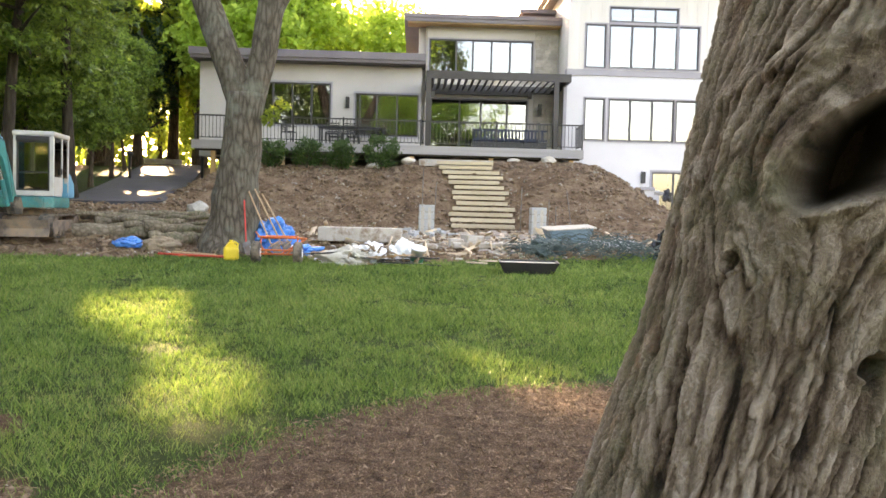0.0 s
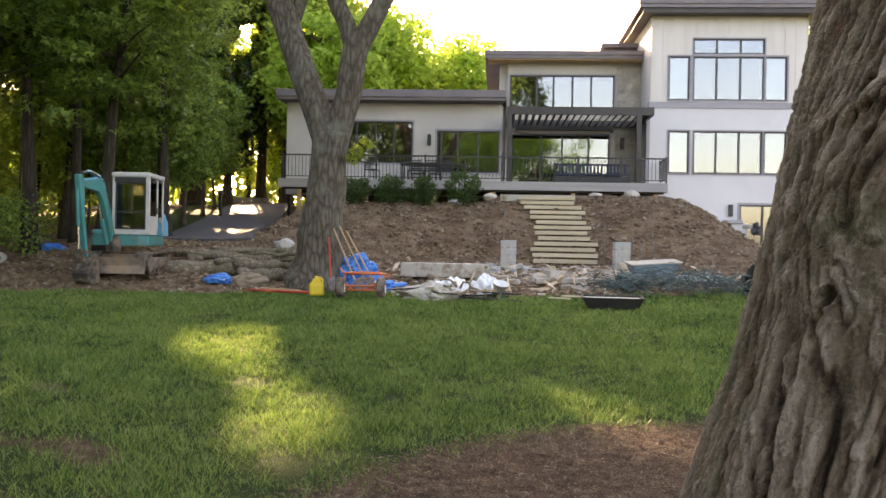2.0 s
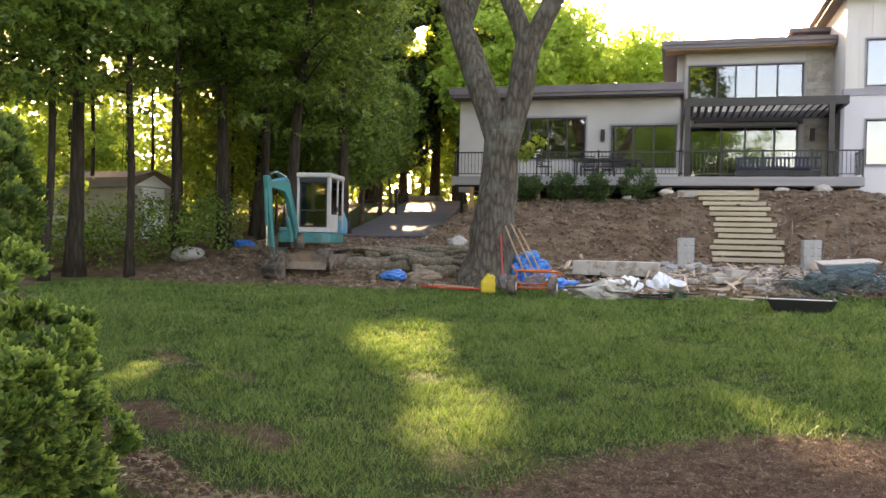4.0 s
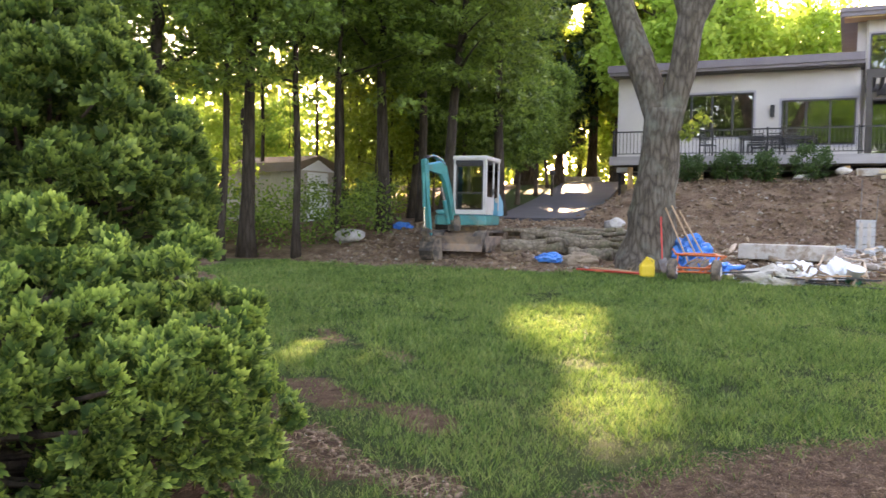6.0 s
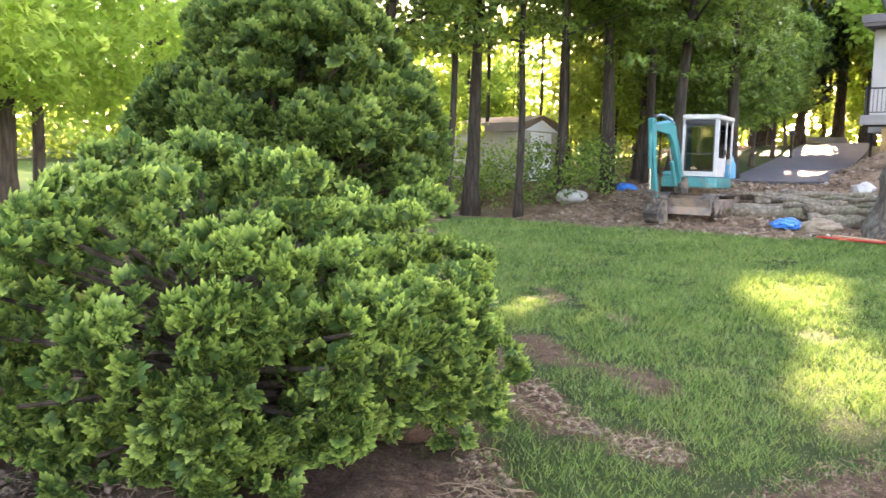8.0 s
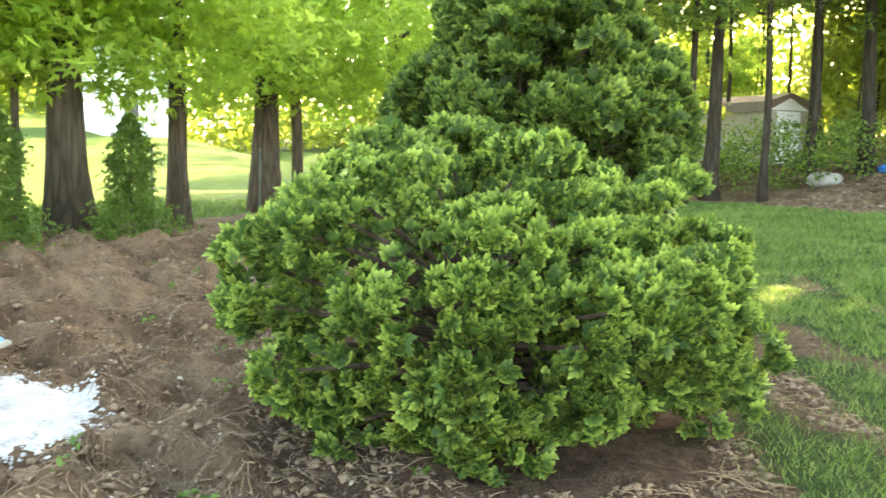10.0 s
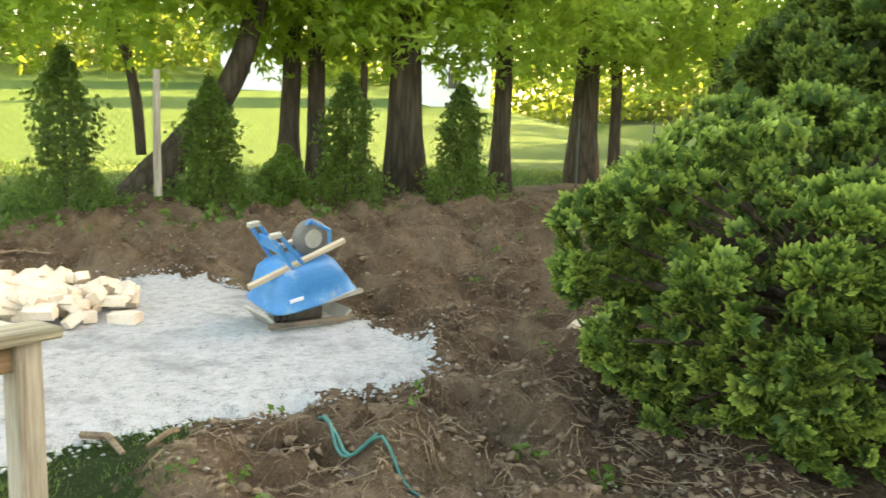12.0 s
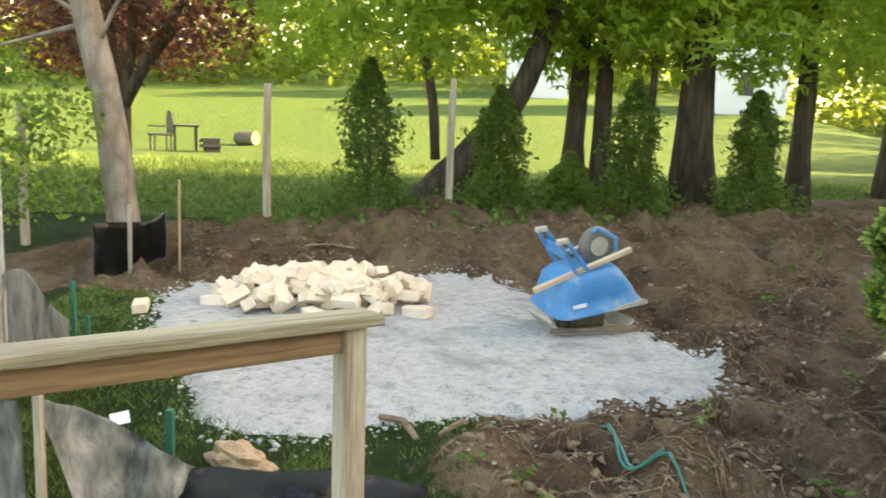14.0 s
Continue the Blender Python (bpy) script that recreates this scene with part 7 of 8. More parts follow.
# ---- the dug garden side ----
def barrow():
    """Wheelbarrow turned upside down on a plate compactor."""
    T = pose(-6.52, 0.0, ground_z(-6.52, 0.0) + 0.03, 0, 0, 90) @ Matrix.Scale(0.94, 4)
    pc = thing("plate_compactor", "dusty steel plate compactor under a wheelbarrow", "compactor", T)
    bm = bmesh.new()
    S = pose(0, 0, 0, 0, 0, 22)
    prism(bm, [(-0.36, 0.10), (-0.27, 0.0), (0.27, 0.0), (0.36, 0.09), (0.35, 0.11), (0.26, 0.03), (-0.26, 0.03), (-0.35, 0.12)], -0.24, 0.24, "y")
    bm.transform(S)
    part("base_plate", bm, M["dusty"], pc, "pale dusty base plate")
    bm = bmesh.new()
    box(bm, (-0.18, -0.15, 0.03), (0.15, 0.15, 0.2), S, 0.03)
    part("engine", bm, M["steel"], pc)
    bm = bmesh.new()
    box(bm, (-0.36, -0.27, 0.02), (0.38, -0.24, 0.06), S, 0.005)
    part("plate_edge", bm, M["tracksteel"], pc)
    for x in (-0.26, -0.2):
        bm = bmesh.new()
        tube(bm, [S @ Vector((x, -0.2, 0.06)), S @ Vector((x + 0.02, -0.1, 0.24))], 0.025, 8)
        part("mount", bm, M["rubber"], pc)
    wb = thing("wheelbarrow", "blue steel wheelbarrow turned upside down", "wheelbarrow", T @ pose(0.03, 0, 0.06, 9, -9, 28) @ Matrix.Scale(0.84, 4))
    bm = bmesh.new()
    n = 28

    def ring(a, b, z, cx, p=5.0):
        out = []
        for k in range(n):
            t = 2 * math.pi * k / n
            c, s = math.cos(t), math.sin(t)
            out.append(bm.verts.new((cx + a * abs(c) ** (2 / p) * (1 if c > 0 else -1), b * abs(s) ** (2 / p) * (1 if s > 0 else -1), z)))
        return out
    rs = [ring(0.47, 0.34, 0.20, 0.02), ring(0.48, 0.35, 0.215, 0.02), ring(0.455, 0.325, 0.225, 0.02), ring(0.41, 0.29, 0.36, 0.0), ring(0.34, 0.25, 0.52, -0.03, 4), ring(0.27, 0.20, 0.575, -0.05, 3.5), ring(0.12, 0.1, 0.585, -0.05, 3)]
    for a, b in zip(rs, rs[1:]):
        for k in range(n):
            bm.faces.new((a[k], a[(k + 1) % n], b[(k + 1) % n], b[k]))
    bm.faces.new(rs[-1])
    ins = [ring(0.45, 0.32, 0.205, 0.02), ring(0.26, 0.19, 0.56, -0.05)]
    for k in range(n):
        bm.faces.new((rs[0][(k + 1) % n], rs[0][k], ins[0][k], ins[0][(k + 1) % n]))
        bm.faces.new((ins[0][(k + 1) % n], ins[0][k], ins[1][k], ins[1][(k + 1) % n]))
    bm.faces.new(list(reversed(ins[1])))
    tub = part("tub", bm, M["wb_blue"], wb, "scuffed blue steel tub", smooth=True)
    bm = bmesh.new()
    prism(bm, [(0.08, 0.205), (0.475, 0.205), (0.478, 0.235), (0.44, 0.262), (0.08, 0.225)], -0.353, -0.343, "y")
    part("mortar_crust", bm, M["dusty"], tub, "pale dried mortar on the rim")
    part("decal", boxes(((-0.30, -0.322, 0.30), (-0.16, -0.316, 0.335))), M["plastic_white"], tub, "small white decal")
    bm = bmesh.new()
    tube(bm, [(-0.02, 0.0 - 0.04, 0.76), (-0.02, -0.02, 0.76), (-0.02, 0.04, 0.76), (-0.02, 0.06, 0.76)], [0.14, 0.175, 0.175, 0.14], 22)
    bm.transform(Matrix.Translation((0.16, 0, -0.02)))
    wheel = part("wheel", bm, M["dustyrubber"], wb, "dust-caked rubber tyre", smooth=True)
    bm = bmesh.new()
    tube(bm, [(0.14, -0.06, 0.74), (0.14, 0.08, 0.74)], 0.09, 16)
    part("rim", bm, M["dusty"], wheel)
    for y, x0, x1, z0, z1 in ((-0.17, -0.62, 0.40, 0.50, 0.70), (0.20, -0.10, 0.42, 0.635, 0.70)):
        bm = bmesh.new()
        d = Vector((x1 - x0, 0, z1 - z0))
        box(bm, (-d.length / 2, -0.025, -0.022), (d.length / 2, 0.025, 0.022), Matrix.Translation(((x0 + x1) / 2, y, (z0 + z1) / 2)) @ pose(0, 0, 0, 0, -math.degrees(math.atan2(d.z, d.x)), 0), 0.006)
        part("handle", bm, M["plank"], wb, "pale wooden handle")
    for y in (-0.19, 0.2):
        bm = bmesh.new()
        tube(bm, [(-0.18, y, 0.56), (-0.36, y, 0.90), (-0.30, y, 0.93), (-0.08, y, 0.60)], [0.02, 0.022, 0.022, 0.02], 8)
        part("leg", bm, M["wb_blue"], wb)
        part("foot", boxes(((-0.39, y - 0.03, 0.90), (-0.28, y + 0.03, 0.945)), bevel=0.008), M["dusty"], wb)
    bm = bmesh.new()
    box(bm, (-0.29, -0.19, 0.72), (-0.26, 0.2, 0.82), None, 0.004)
    part("leg_brace", bm, M["wb_blue"], wb)
    bm = bmesh.new()
    tube(bm, [(0.30, -0.08, 0.60), (0.30, -0.07, 0.80), (0.1, -0.07, 0.93), (0.06, -0.07, 0.9)], 0.02, 8)
    part("wheel_bracket", bm, M["wb_blue"], wb)


barrow()

# heap of cream pavers
bm = bmesh.new()
box(bm, (-0.105, -0.055, -0.035), (0.105, 0.055, 0.035), None, 0.006)
first = solo("paver", bm, M["whitebrick"], "cream stone paver tumbled in a heap", "paver", pose(-6.25, -3.35, ground_z(-6.25, -3.35) + 0.06, 4, 3, 20), "heap of pavers")
done = []
for k in range(195):
    for tries in range(30):
        x, y = R_.gauss(-6.9, 0.30), R_.gauss(-2.05, 0.42)
        e = ((x + 6.9) / 0.72) ** 2 + ((y + 2.05) / 0.95) ** 2
        if e < 1:
            break
    top = 0.25 * (1 - e) ** 0.8
    lay = R_.random() ** 0.6
    z = ground_z(x, y) + 0.06 + top * lay
    tilt = 6 if z - ground_z(x, y) < 0.09 else 38
    first_ = copy_thing(first, pose(x, y, z, R_.uniform(-tilt, tilt), R_.uniform(-tilt, tilt), R_.uniform(0, 180)))
    L = R_.choice([0.9, 0.9, 0.65, 1.0])
    first_.scale = (L, 0.9, R_.choice([1, 1, 1.2]))

# handrail
hr = thing("handrail", "weathered wooden handrail ending in a square post", "handrail")
a, b = Vector((-2.475, -0.83, 1.0)), Vector((-1.0, -2.37, 1.05))
d = b - a
yaw = math.degrees(math.atan2(d.y, d.x)) - 90
mid = (a + b) / 2
L = d.length
bm = bmesh.new()
box(bm, (-0.062, -L / 2 - 0.015, -0.016), (0.062, L / 2, 0.016), None, 0.008)
ob = part("cap_board", bm, M["weathered"], hr, "grey-green weathered cap board")
ob.matrix_local = Matrix.Translation(mid) @ pose(0, 0, 0, math.degrees(math.asin(d.z / L)), 0, yaw)
bm = bmesh.new()
box(bm, (-0.019, -L / 2 + 0.07, -0.092), (0.019, L / 2, -0.017), None, 0.004)
ob = part("rail_board", bm, M["railboard"], hr, "brown edge-on rail board")
ob.matrix_local = Matrix.Translation(mid) @ pose(0, 0, 0, math.degrees(math.asin(d.z / L)), 0, yaw)
for f in (0.03, 0.97):
    p = a + d * f
    bm = bmesh.new()
    box(bm, (-0.035, -0.035, -0.15), (0.035, 0.035, p.z - 0.018), None, 0.005)
    ob = part("post", bm, M["postwood"], hr, "pale square post with a knot")
    ob.matrix_local = Matrix.Translation((p.x, p.y, 0)) @ pose(0, 0, 0, 0, 0, yaw)


# silt fence: sagging fabric on stakes
def cloth(name, top, bottom, mat, label, cat, nx_=26, nz_=9, sag=0.05, seed=0.0):
    bm = bmesh.new()
    T, B = sample_path(top, nx_), sample_path(bottom, nx_)
    grid = []
    for i in range(nx_):
        row = []
        for j in range(nz_):
            p = Vector(T[i]).lerp(Vector(B[i]), j / (nz_ - 1))
            f = noise.noise(p * 3 + Vector((seed, 0, 0))) * sag + noise.noise(p * 9 + Vector((0, seed, 0))) * sag * 0.4
            row.append(bm.verts.new(p + Vector((f, f * 0.6, 0.2 * f))))
        grid.append(row)
    for i in range(nx_ - 1):
        for j in range(nz_ - 1):
            bm.faces.new((grid[i][j], grid[i + 1][j], grid[i + 1][j + 1], grid[i][j + 1]))
    bmesh.ops.solidify(bm, geom=list(bm.faces), thickness=0.004)
    return solo(name, bm, M[mat], label, cat, None, "silt fence", smooth=True)


cloth("silt_fence", [(-2.72, -2.02, 0.60), (-3.0, -1.9, 0.42), (-3.35, -1.72, 0.12)], [(-2.85, -1.9, 0.0), (-3.1, -1.78, 0.0), (-3.38, -1.68, 0.02)], "siltgrey_sheen", "sagging grey and black silt fence fabric", "silt fence", 40, 18, 0.13, 3)
cloth("silt_fence", [(-2.70, -2.05, 0.60), (-2.95, -2.45, 0.5), (-3.4, -2.8, 0.42), (-4.2, -3.15, 0.62)], [(-2.72, -2.05, 0.0), (-2.95, -2.45, 0.0), (-3.4, -2.8, 0), (-4.2, -3.15, 0.0)], "siltgrey_sheen", "crumpled grey silt fence fabric between stakes", "silt fence", 50, 18, 0.14, 8)
cloth("silt_fence", [(-4.2, -3.15, 0.66), (-4.7, -3.3, 0.62), (-5.2, -3.45, 0.3), (-5.5, -3.5, 0.12)], [(-4.2, -3.15, 0.0), (-4.7, -3.3, 0.0), (-5.2, -3.45, 0.0), (-5.5, -3.5, 0.0)], "siltgrey_sheen", "pale translucent silt fence fabric", "silt fence", 40, 16, 0.13, 14)
cloth("silt_fence", [(-7.2, -4.25, 0.55), (-7.6, -4.1, 0.52), (-8.0, -4.1, 0.48), (-8.4, -4.1, 0.55)], [(-7.2, -4.25, 0.0), (-7.6, -4.1, 0.0), (-8.0, -4.1, 0.05), (-8.4, -4.1, 0.05)], "blackfabric", "black silt fabric wrapped round the grey tree", "silt fence", 24, 9, 0.08, 20)
cloth("black_sheet", [(-3.22, -1.80, 0.16), (-3.3, -1.5, 0.13), (-3.36, -1.2, 0.15), (-3.42, -0.95, 0.10), (-3.48, -0.72, 0.03)], [(-3.0, -1.72, 0.01), (-3.02, -1.4, 0.03), (-3.06, -1.15, 0.02), (-3.1, -0.9, 0.03), (-3.3, -0.65, 0.02)], "blackfabric", "glossy black plastic sheet folded on the ground", "plastic sheet", 60, 16, 0.11, 27)
for x, y, h, m, r, lab in ((-2.72, -2.0, 0.72, "postwood", 0.018, "wooden silt-fence stake"), (-4.22, -3.15, 1.05, "postwood", 0.02, "wooden silt-fence stake"), (-4.35, -3.2, 1.35, "cmu", 0.016, "grey plastic pipe standing in the ground"),
                           (-7.5, -4.05, 0.62, "postwood", 0.02, "wooden silt-fence stake"), (-7.9, -3.75, 0.9, "toolwood", 0.012, "thin reddish stake"), (-3.62, -1.95, 0.27, "stakegreen", 0.022, "short green stake"), (-5.3, -3.35, 0.45, "stakegreen", 0.018, "short green stake"), (-4.75, -2.95, 0.35, "stakegreen", 0.016, "short green stake")):
    bm = bmesh.new()
    z = ground_z(x, y)
    tube(bm, [(x, y, z - 0.1), (x + 0.02, y + 0.015, z + h)], r, 6 if m == "cmu" else 4)
    solo("stake", bm, M[m], lab + " beside the silt fence", "stake", None, "stakes by the silt fence")
for pts in ([(-4.40, -0.09, 0), (-4.1, 0.0, 0), (-3.82, 0.10, 0), (-3.62, 0.26, 0), (-3.3, 0.42, 0)], [(-4.34, -0.07, 0), (-4.05, 0.03, 0), (-3.86, 0.06, 0), (-3.70, 0.22, 0)]):
    q = sample_path(pts, 22)
    bm = bmesh.new()
    tube(bm, [(v[0], v[1], ground_z(v[0], v[1]) + 0.03) for i, v in enumerate(q)], 0.0085, 7)
    solo("hose", bm, M["hose"], "thin green hose lying on the dug earth", "hose", None, "green hoses", smooth=True)
crumpled("tan_bag", -3.62, -1.62, (0.19, 0.10, 0.09), "toolwood", "crumpled tan paper sack behind black plastic", "sack", 71.0, -0.02, 60, 0.5)
bm = bmesh.new()
box(bm, (-0.07, -0.045, 0), (0.07, 0.045, 0.004), pose(0, 0, 0.01, 8, 5, 30))
solo("paper_scrap", bm, M["paper"], "folded white paper scrap on the grass", "paper", Matrix.Translation((-3.95, -2.35, ground_z(-3.95, -2.35) + 0.06)))
for x, y, L, az, r in ((-4.15, -1.0, 0.35, 40, 0.02), (-4.05, -0.72, 0.22, -30, 0.015), (-8.6, -2.5, 0.6, 100, 0.012)):
    bm = bmesh.new()
    tube(bm, [(-L / 2, 0, 0), (0, 0.03, 0.03), (L / 2, 0, 0)], [r, r, r * 0.7], 6)
    solo("stick", bm, M["straw"], "broken dry stick on the dug earth", "stick", pose(x, y, ground_z(x, y) + r + 0.01, 0, 0, az), "sticks")
bm = bmesh.new()
box(bm, (-0.11, -0.08, 0), (0.11, 0.08, 0.05), pose(0, 0, 0.02, 15, -20, 40), 0.012)
solo("flat_stone", bm, M["plank"], "pale flat stone half buried beside the shrub", "stone", Matrix.Translation((-5.75, 2.0, ground_z(-5.75, 2.0))))

# fence: wooden posts with wire mesh
FP = [(-7.4, -8.0), (-8.5, -5.7), (-9.55, -3.42), (-10.4, -1.42), (-11.6, 0.75), (-12.9, 3.0), (-14.4, 5.2), (-16.4, 7.6)]
fence = thing("wire_fence", "wire mesh fence on grey wooden posts", "fence")
for x, y in FP:
    bm = bmesh.new()
    z = ground_z(x, y)
    wooden = y < 0
    tube(bm, [(x, y, z - 0.2), (x + 0.01, y, z + 0.8), (x, y + 0.01, z + (1.48 if wooden else 1.2))], [0.048, 0.045, 0.042] if wooden else 0.02, 10, True, 0.08)
    part("post", bm, M["postwood" if wooden else "wire"], fence, "" if wooden else "slim galvanised post")
bm = bmesh.new()
for (ax, ay), (bx, by) in zip(FP, FP[1:]):
    n = int(math.hypot(bx - ax, by - ay) / 0.09)
    za, zb = ground_z(ax, ay), ground_z(bx, by)
    for k in range(-12, n):
        for s in (1, -1):
            u0, u1 = (k, k + 12) if s > 0 else (k + 12, k)
            t0, t1 = u0 / n, u1 / n
            h0, h1 = 0.05, 1.15
            if t0 < 0:
                h0 += (h1 - h0) * (0 - t0) / (t1 - t0); t0 = 0
            if t1 > 1:
                h1 = h0 + (h1 - h0) * (1 - t0) / (t1 - t0); t1 = 1
            if t0 > 1:
                h0 += (h1 - h0) * (1 - t0) / (t1 - t0); t0 = 1
            if t1 < 0:
                h1 = h0 + (h1 - h0) * (0 - t0) / (t1 - t0); t1 = 0
            tube(bm, [(ax + (bx - ax) * t0, ay + (by - ay) * t0, za + (zb - za) * t0 + h0), (ax + (bx - ax) * t1, ay + (by - ay) * t1, za + (zb - za) * t1 + h1)], 0.0008, 3, False)
tagged(part("wire_mesh", bm, M["wire"], fence), kind="stuff")

# the neighbours' lawn: chair, table, stump, lounger
def far_thing(az, d):
    x, y = polar(az, d)
    return x, y, ground_z(x, y)


x, y, z = far_thing(115.2, 25)
ch = thing("garden_chair", "dark round-backed garden chair on the far lawn", "chair", pose(x, y, z, 0, 0, 40))
for sx in (-0.22, 0.22):
    for sy in (-0.22, 0.22):
        part("leg", boxes(((sx - 0.02, sy - 0.02, 0), (sx + 0.02, sy + 0.02, 0.42))), M["black"], ch)
part("seat", boxes(((-0.27, -0.27, 0.41), (0.27, 0.27, 0.47)), bevel=0.02), M["black"], ch)
bm = bmesh.new()
prism(bm, [(-0.26, 0.45), (0.26, 0.45), (0.28, 0.8), (0.2, 1.02), (0, 1.1), (-0.2, 1.02), (-0.28, 0.8)], 0.24, 0.28, "y")
part("backrest", bm, M["black"], ch)
for sx in (-0.3, 0.26):
    part("armrest", boxes(((sx, -0.25, 0.64), (sx + 0.04, 0.25, 0.67))), M["black"], ch)
x, y, z = far_thing(113.7, 25.3)
gt = thing("garden_table", "small dark garden table on the far lawn", "table", pose(x, y, z, 0, 0, 25))
part("tabletop", boxes(((-0.45, -0.35, 0.66), (0.45, 0.35, 0.71)), bevel=0.01), M["black"], gt)
for sx in (-0.38, 0.38):
    for sy in (-0.28, 0.28):
        part("leg", boxes(((sx - 0.025, sy - 0.025, 0), (sx + 0.025, sy + 0.025, 0.66))), M["black"], gt)
x, y, z = far_thing(112.2, 24.5)
lg = thing("garden_lounger", "low dark folded garden lounger on the grass", "lounger", pose(x, y, z, 0, 0, 30))
part("seat", boxes(((-0.35, -0.25, 0.12), (0.3, 0.25, 0.2)), bevel=0.02), M["black"], lg)
bm = bmesh.new()
box(bm, (-0.3, -0.25, 0.3), (0.2, 0.25, 0.36), pose(0, 0, 0, 0, -8, 0), 0.02)
part("backrest", bm, M["black"], lg)
part("support", boxes(((0.18, -0.22, 0), (0.26, 0.22, 0.33))), M["black"], lg)
x, y, z = far_thing(109.8, 29)
bm = bmesh.new()
tube(bm, [(-0.35, 0, 0.22), (0.35, 0, 0.24)], [0.24, 0.22], 16, True, 0.08)
solo("stump_log", bm, M["log"], "short sawn log lying on the far lawn", "log", pose(x, y, z, 0, 0, 70))


def cottage(x, y, w, d, h, az, label, roof):
    z = ground_z(x, y)
    c = thing("neighbour_house", label, "house", pose(x, y, z - 0.3, 0, 0, az), "neighbour houses")
    part("wall", boxes(((-w / 2, -d / 2, 0), (w / 2, d / 2, h))), M["whitehouse"], c)
    bm = bmesh.new()
    prism(bm, [(-d / 2 - 0.4, h - 0.1), (d / 2 + 0.4, h - 0.1), (0, h + d * 0.33)], -w / 2 - 0.3, w / 2 + 0.3, "x")
    part("roof", bm, M[roof], c)
    for k in range(int(w / 2.2)):
        u = -w / 2 + 1.3 + 2.2 * k
        for zz in (0.9, 3.3):
            if zz + 1.2 < h:
                win = part("window", boxes(((u - 0.45, -d / 2 - 0.05, zz), (u + 0.45, -d / 2 + 0.02, zz + 1.3))), M["whitehouse"], c)
                part("pane", boxes(((u - 0.36, -d / 2 - 0.06, zz + 0.08), (u + 0.36, -d / 2 - 0.052, zz + 1.22))), M["interior"], win)
    return c


cottage(-47, 9.8, 3.4, 5, 4.6, 98, "white clapboard neighbour house seen through leaves", "shedroof")
cottage(-54, -0.6, 3.6, 5, 4.2, 90, "white neighbour house behind the tree row", "shedroof")

# shed in the wood
z = ground_z(-18.8, 23.8)
sh = thing("shed", "cream garden shed with brown roof among trees", "shed", pose(-18.8, 23.9, z - 0.1, 0, 0, -6))
part("wall", boxes(((-1.6, -1.1, 0), (1.6, 1.1, 1.75))), M["shed"], sh)
bm = bmesh.new()
prism(bm, [(-1.25, 1.68), (-1.0, 2.0), (0, 2.28), (1.0, 2.0), (1.25, 1.68), (0.9, 1.75), (0, 2.15), (-0.9, 1.75)], -1.7, 1.7, "x")
part("roof", bm, M["shedroof"], sh)
bm = bmesh.new()
prism(bm, [(-1.1, 1.75), (-0.95, 1.95), (0, 2.2), (0.95, 1.95), (1.1, 1.75)], 1.55, 1.6, "x")
part("gable", bm, M["whitehouse"], sh)
for k in range(7):
    part("batten", boxes(((-1.5 + 0.5 * k - 0.02, -1.12, 0), (-1.5 + 0.5 * k + 0.02, -1.1, 1.7))), M["shed"], sh)
part("door", boxes(((1.6, -0.5, 0.05), (1.63, 0.5, 1.7))), M["whitehouse"], sh)
# drive's head: low stone wall and dark lamp posts
for az, d in ((20.3, 37), (15.9, 36)):
    x, y, z = far_thing(az, d)
    lp = thing("lamp_post", "short black lamp post beside the driveway", "lamp post", pose(x, y, z - 0.1), "lamp posts")
    part("post", boxes(((-0.05, -0.05, 0), (0.05, 0.05, 1.1)), bevel=0.01), M["black"], lp)
    part("lantern", lathe(bmesh.new(), [(0.1, 1.1), (0.14, 1.16), (0.14, 1.2), (0.06, 1.3), (0.02, 1.34)], 14), M["black"], lp)
x, y, z = far_thing(17.6, 50)
gw = thing("garden_wall", "low grey stone wall across the drive's head", "wall", pose(x, y, z - 0.1, 0, 0, 15))
for k in range(5):
    for j in range(2):
        s = R_.uniform(-0.05, 0.05)
        part("stone", boxes(((-2.3 + 0.5 * k + 0.2 * (j % 2), -0.2 + s, 0.28 * j), (-1.83 + 0.5 * k + 0.2 * (j % 2), 0.2 + s, 0.28 * j + 0.26)), bevel=0.02), M["rock"], gw)
# a blue heap by the wood
crumpled("tarp", *polar(30.2, 25.5), (0.3, 0.25, 0.16), "tarp", "small blue tarp heap at the wood's edge", "tarp", 81.0)

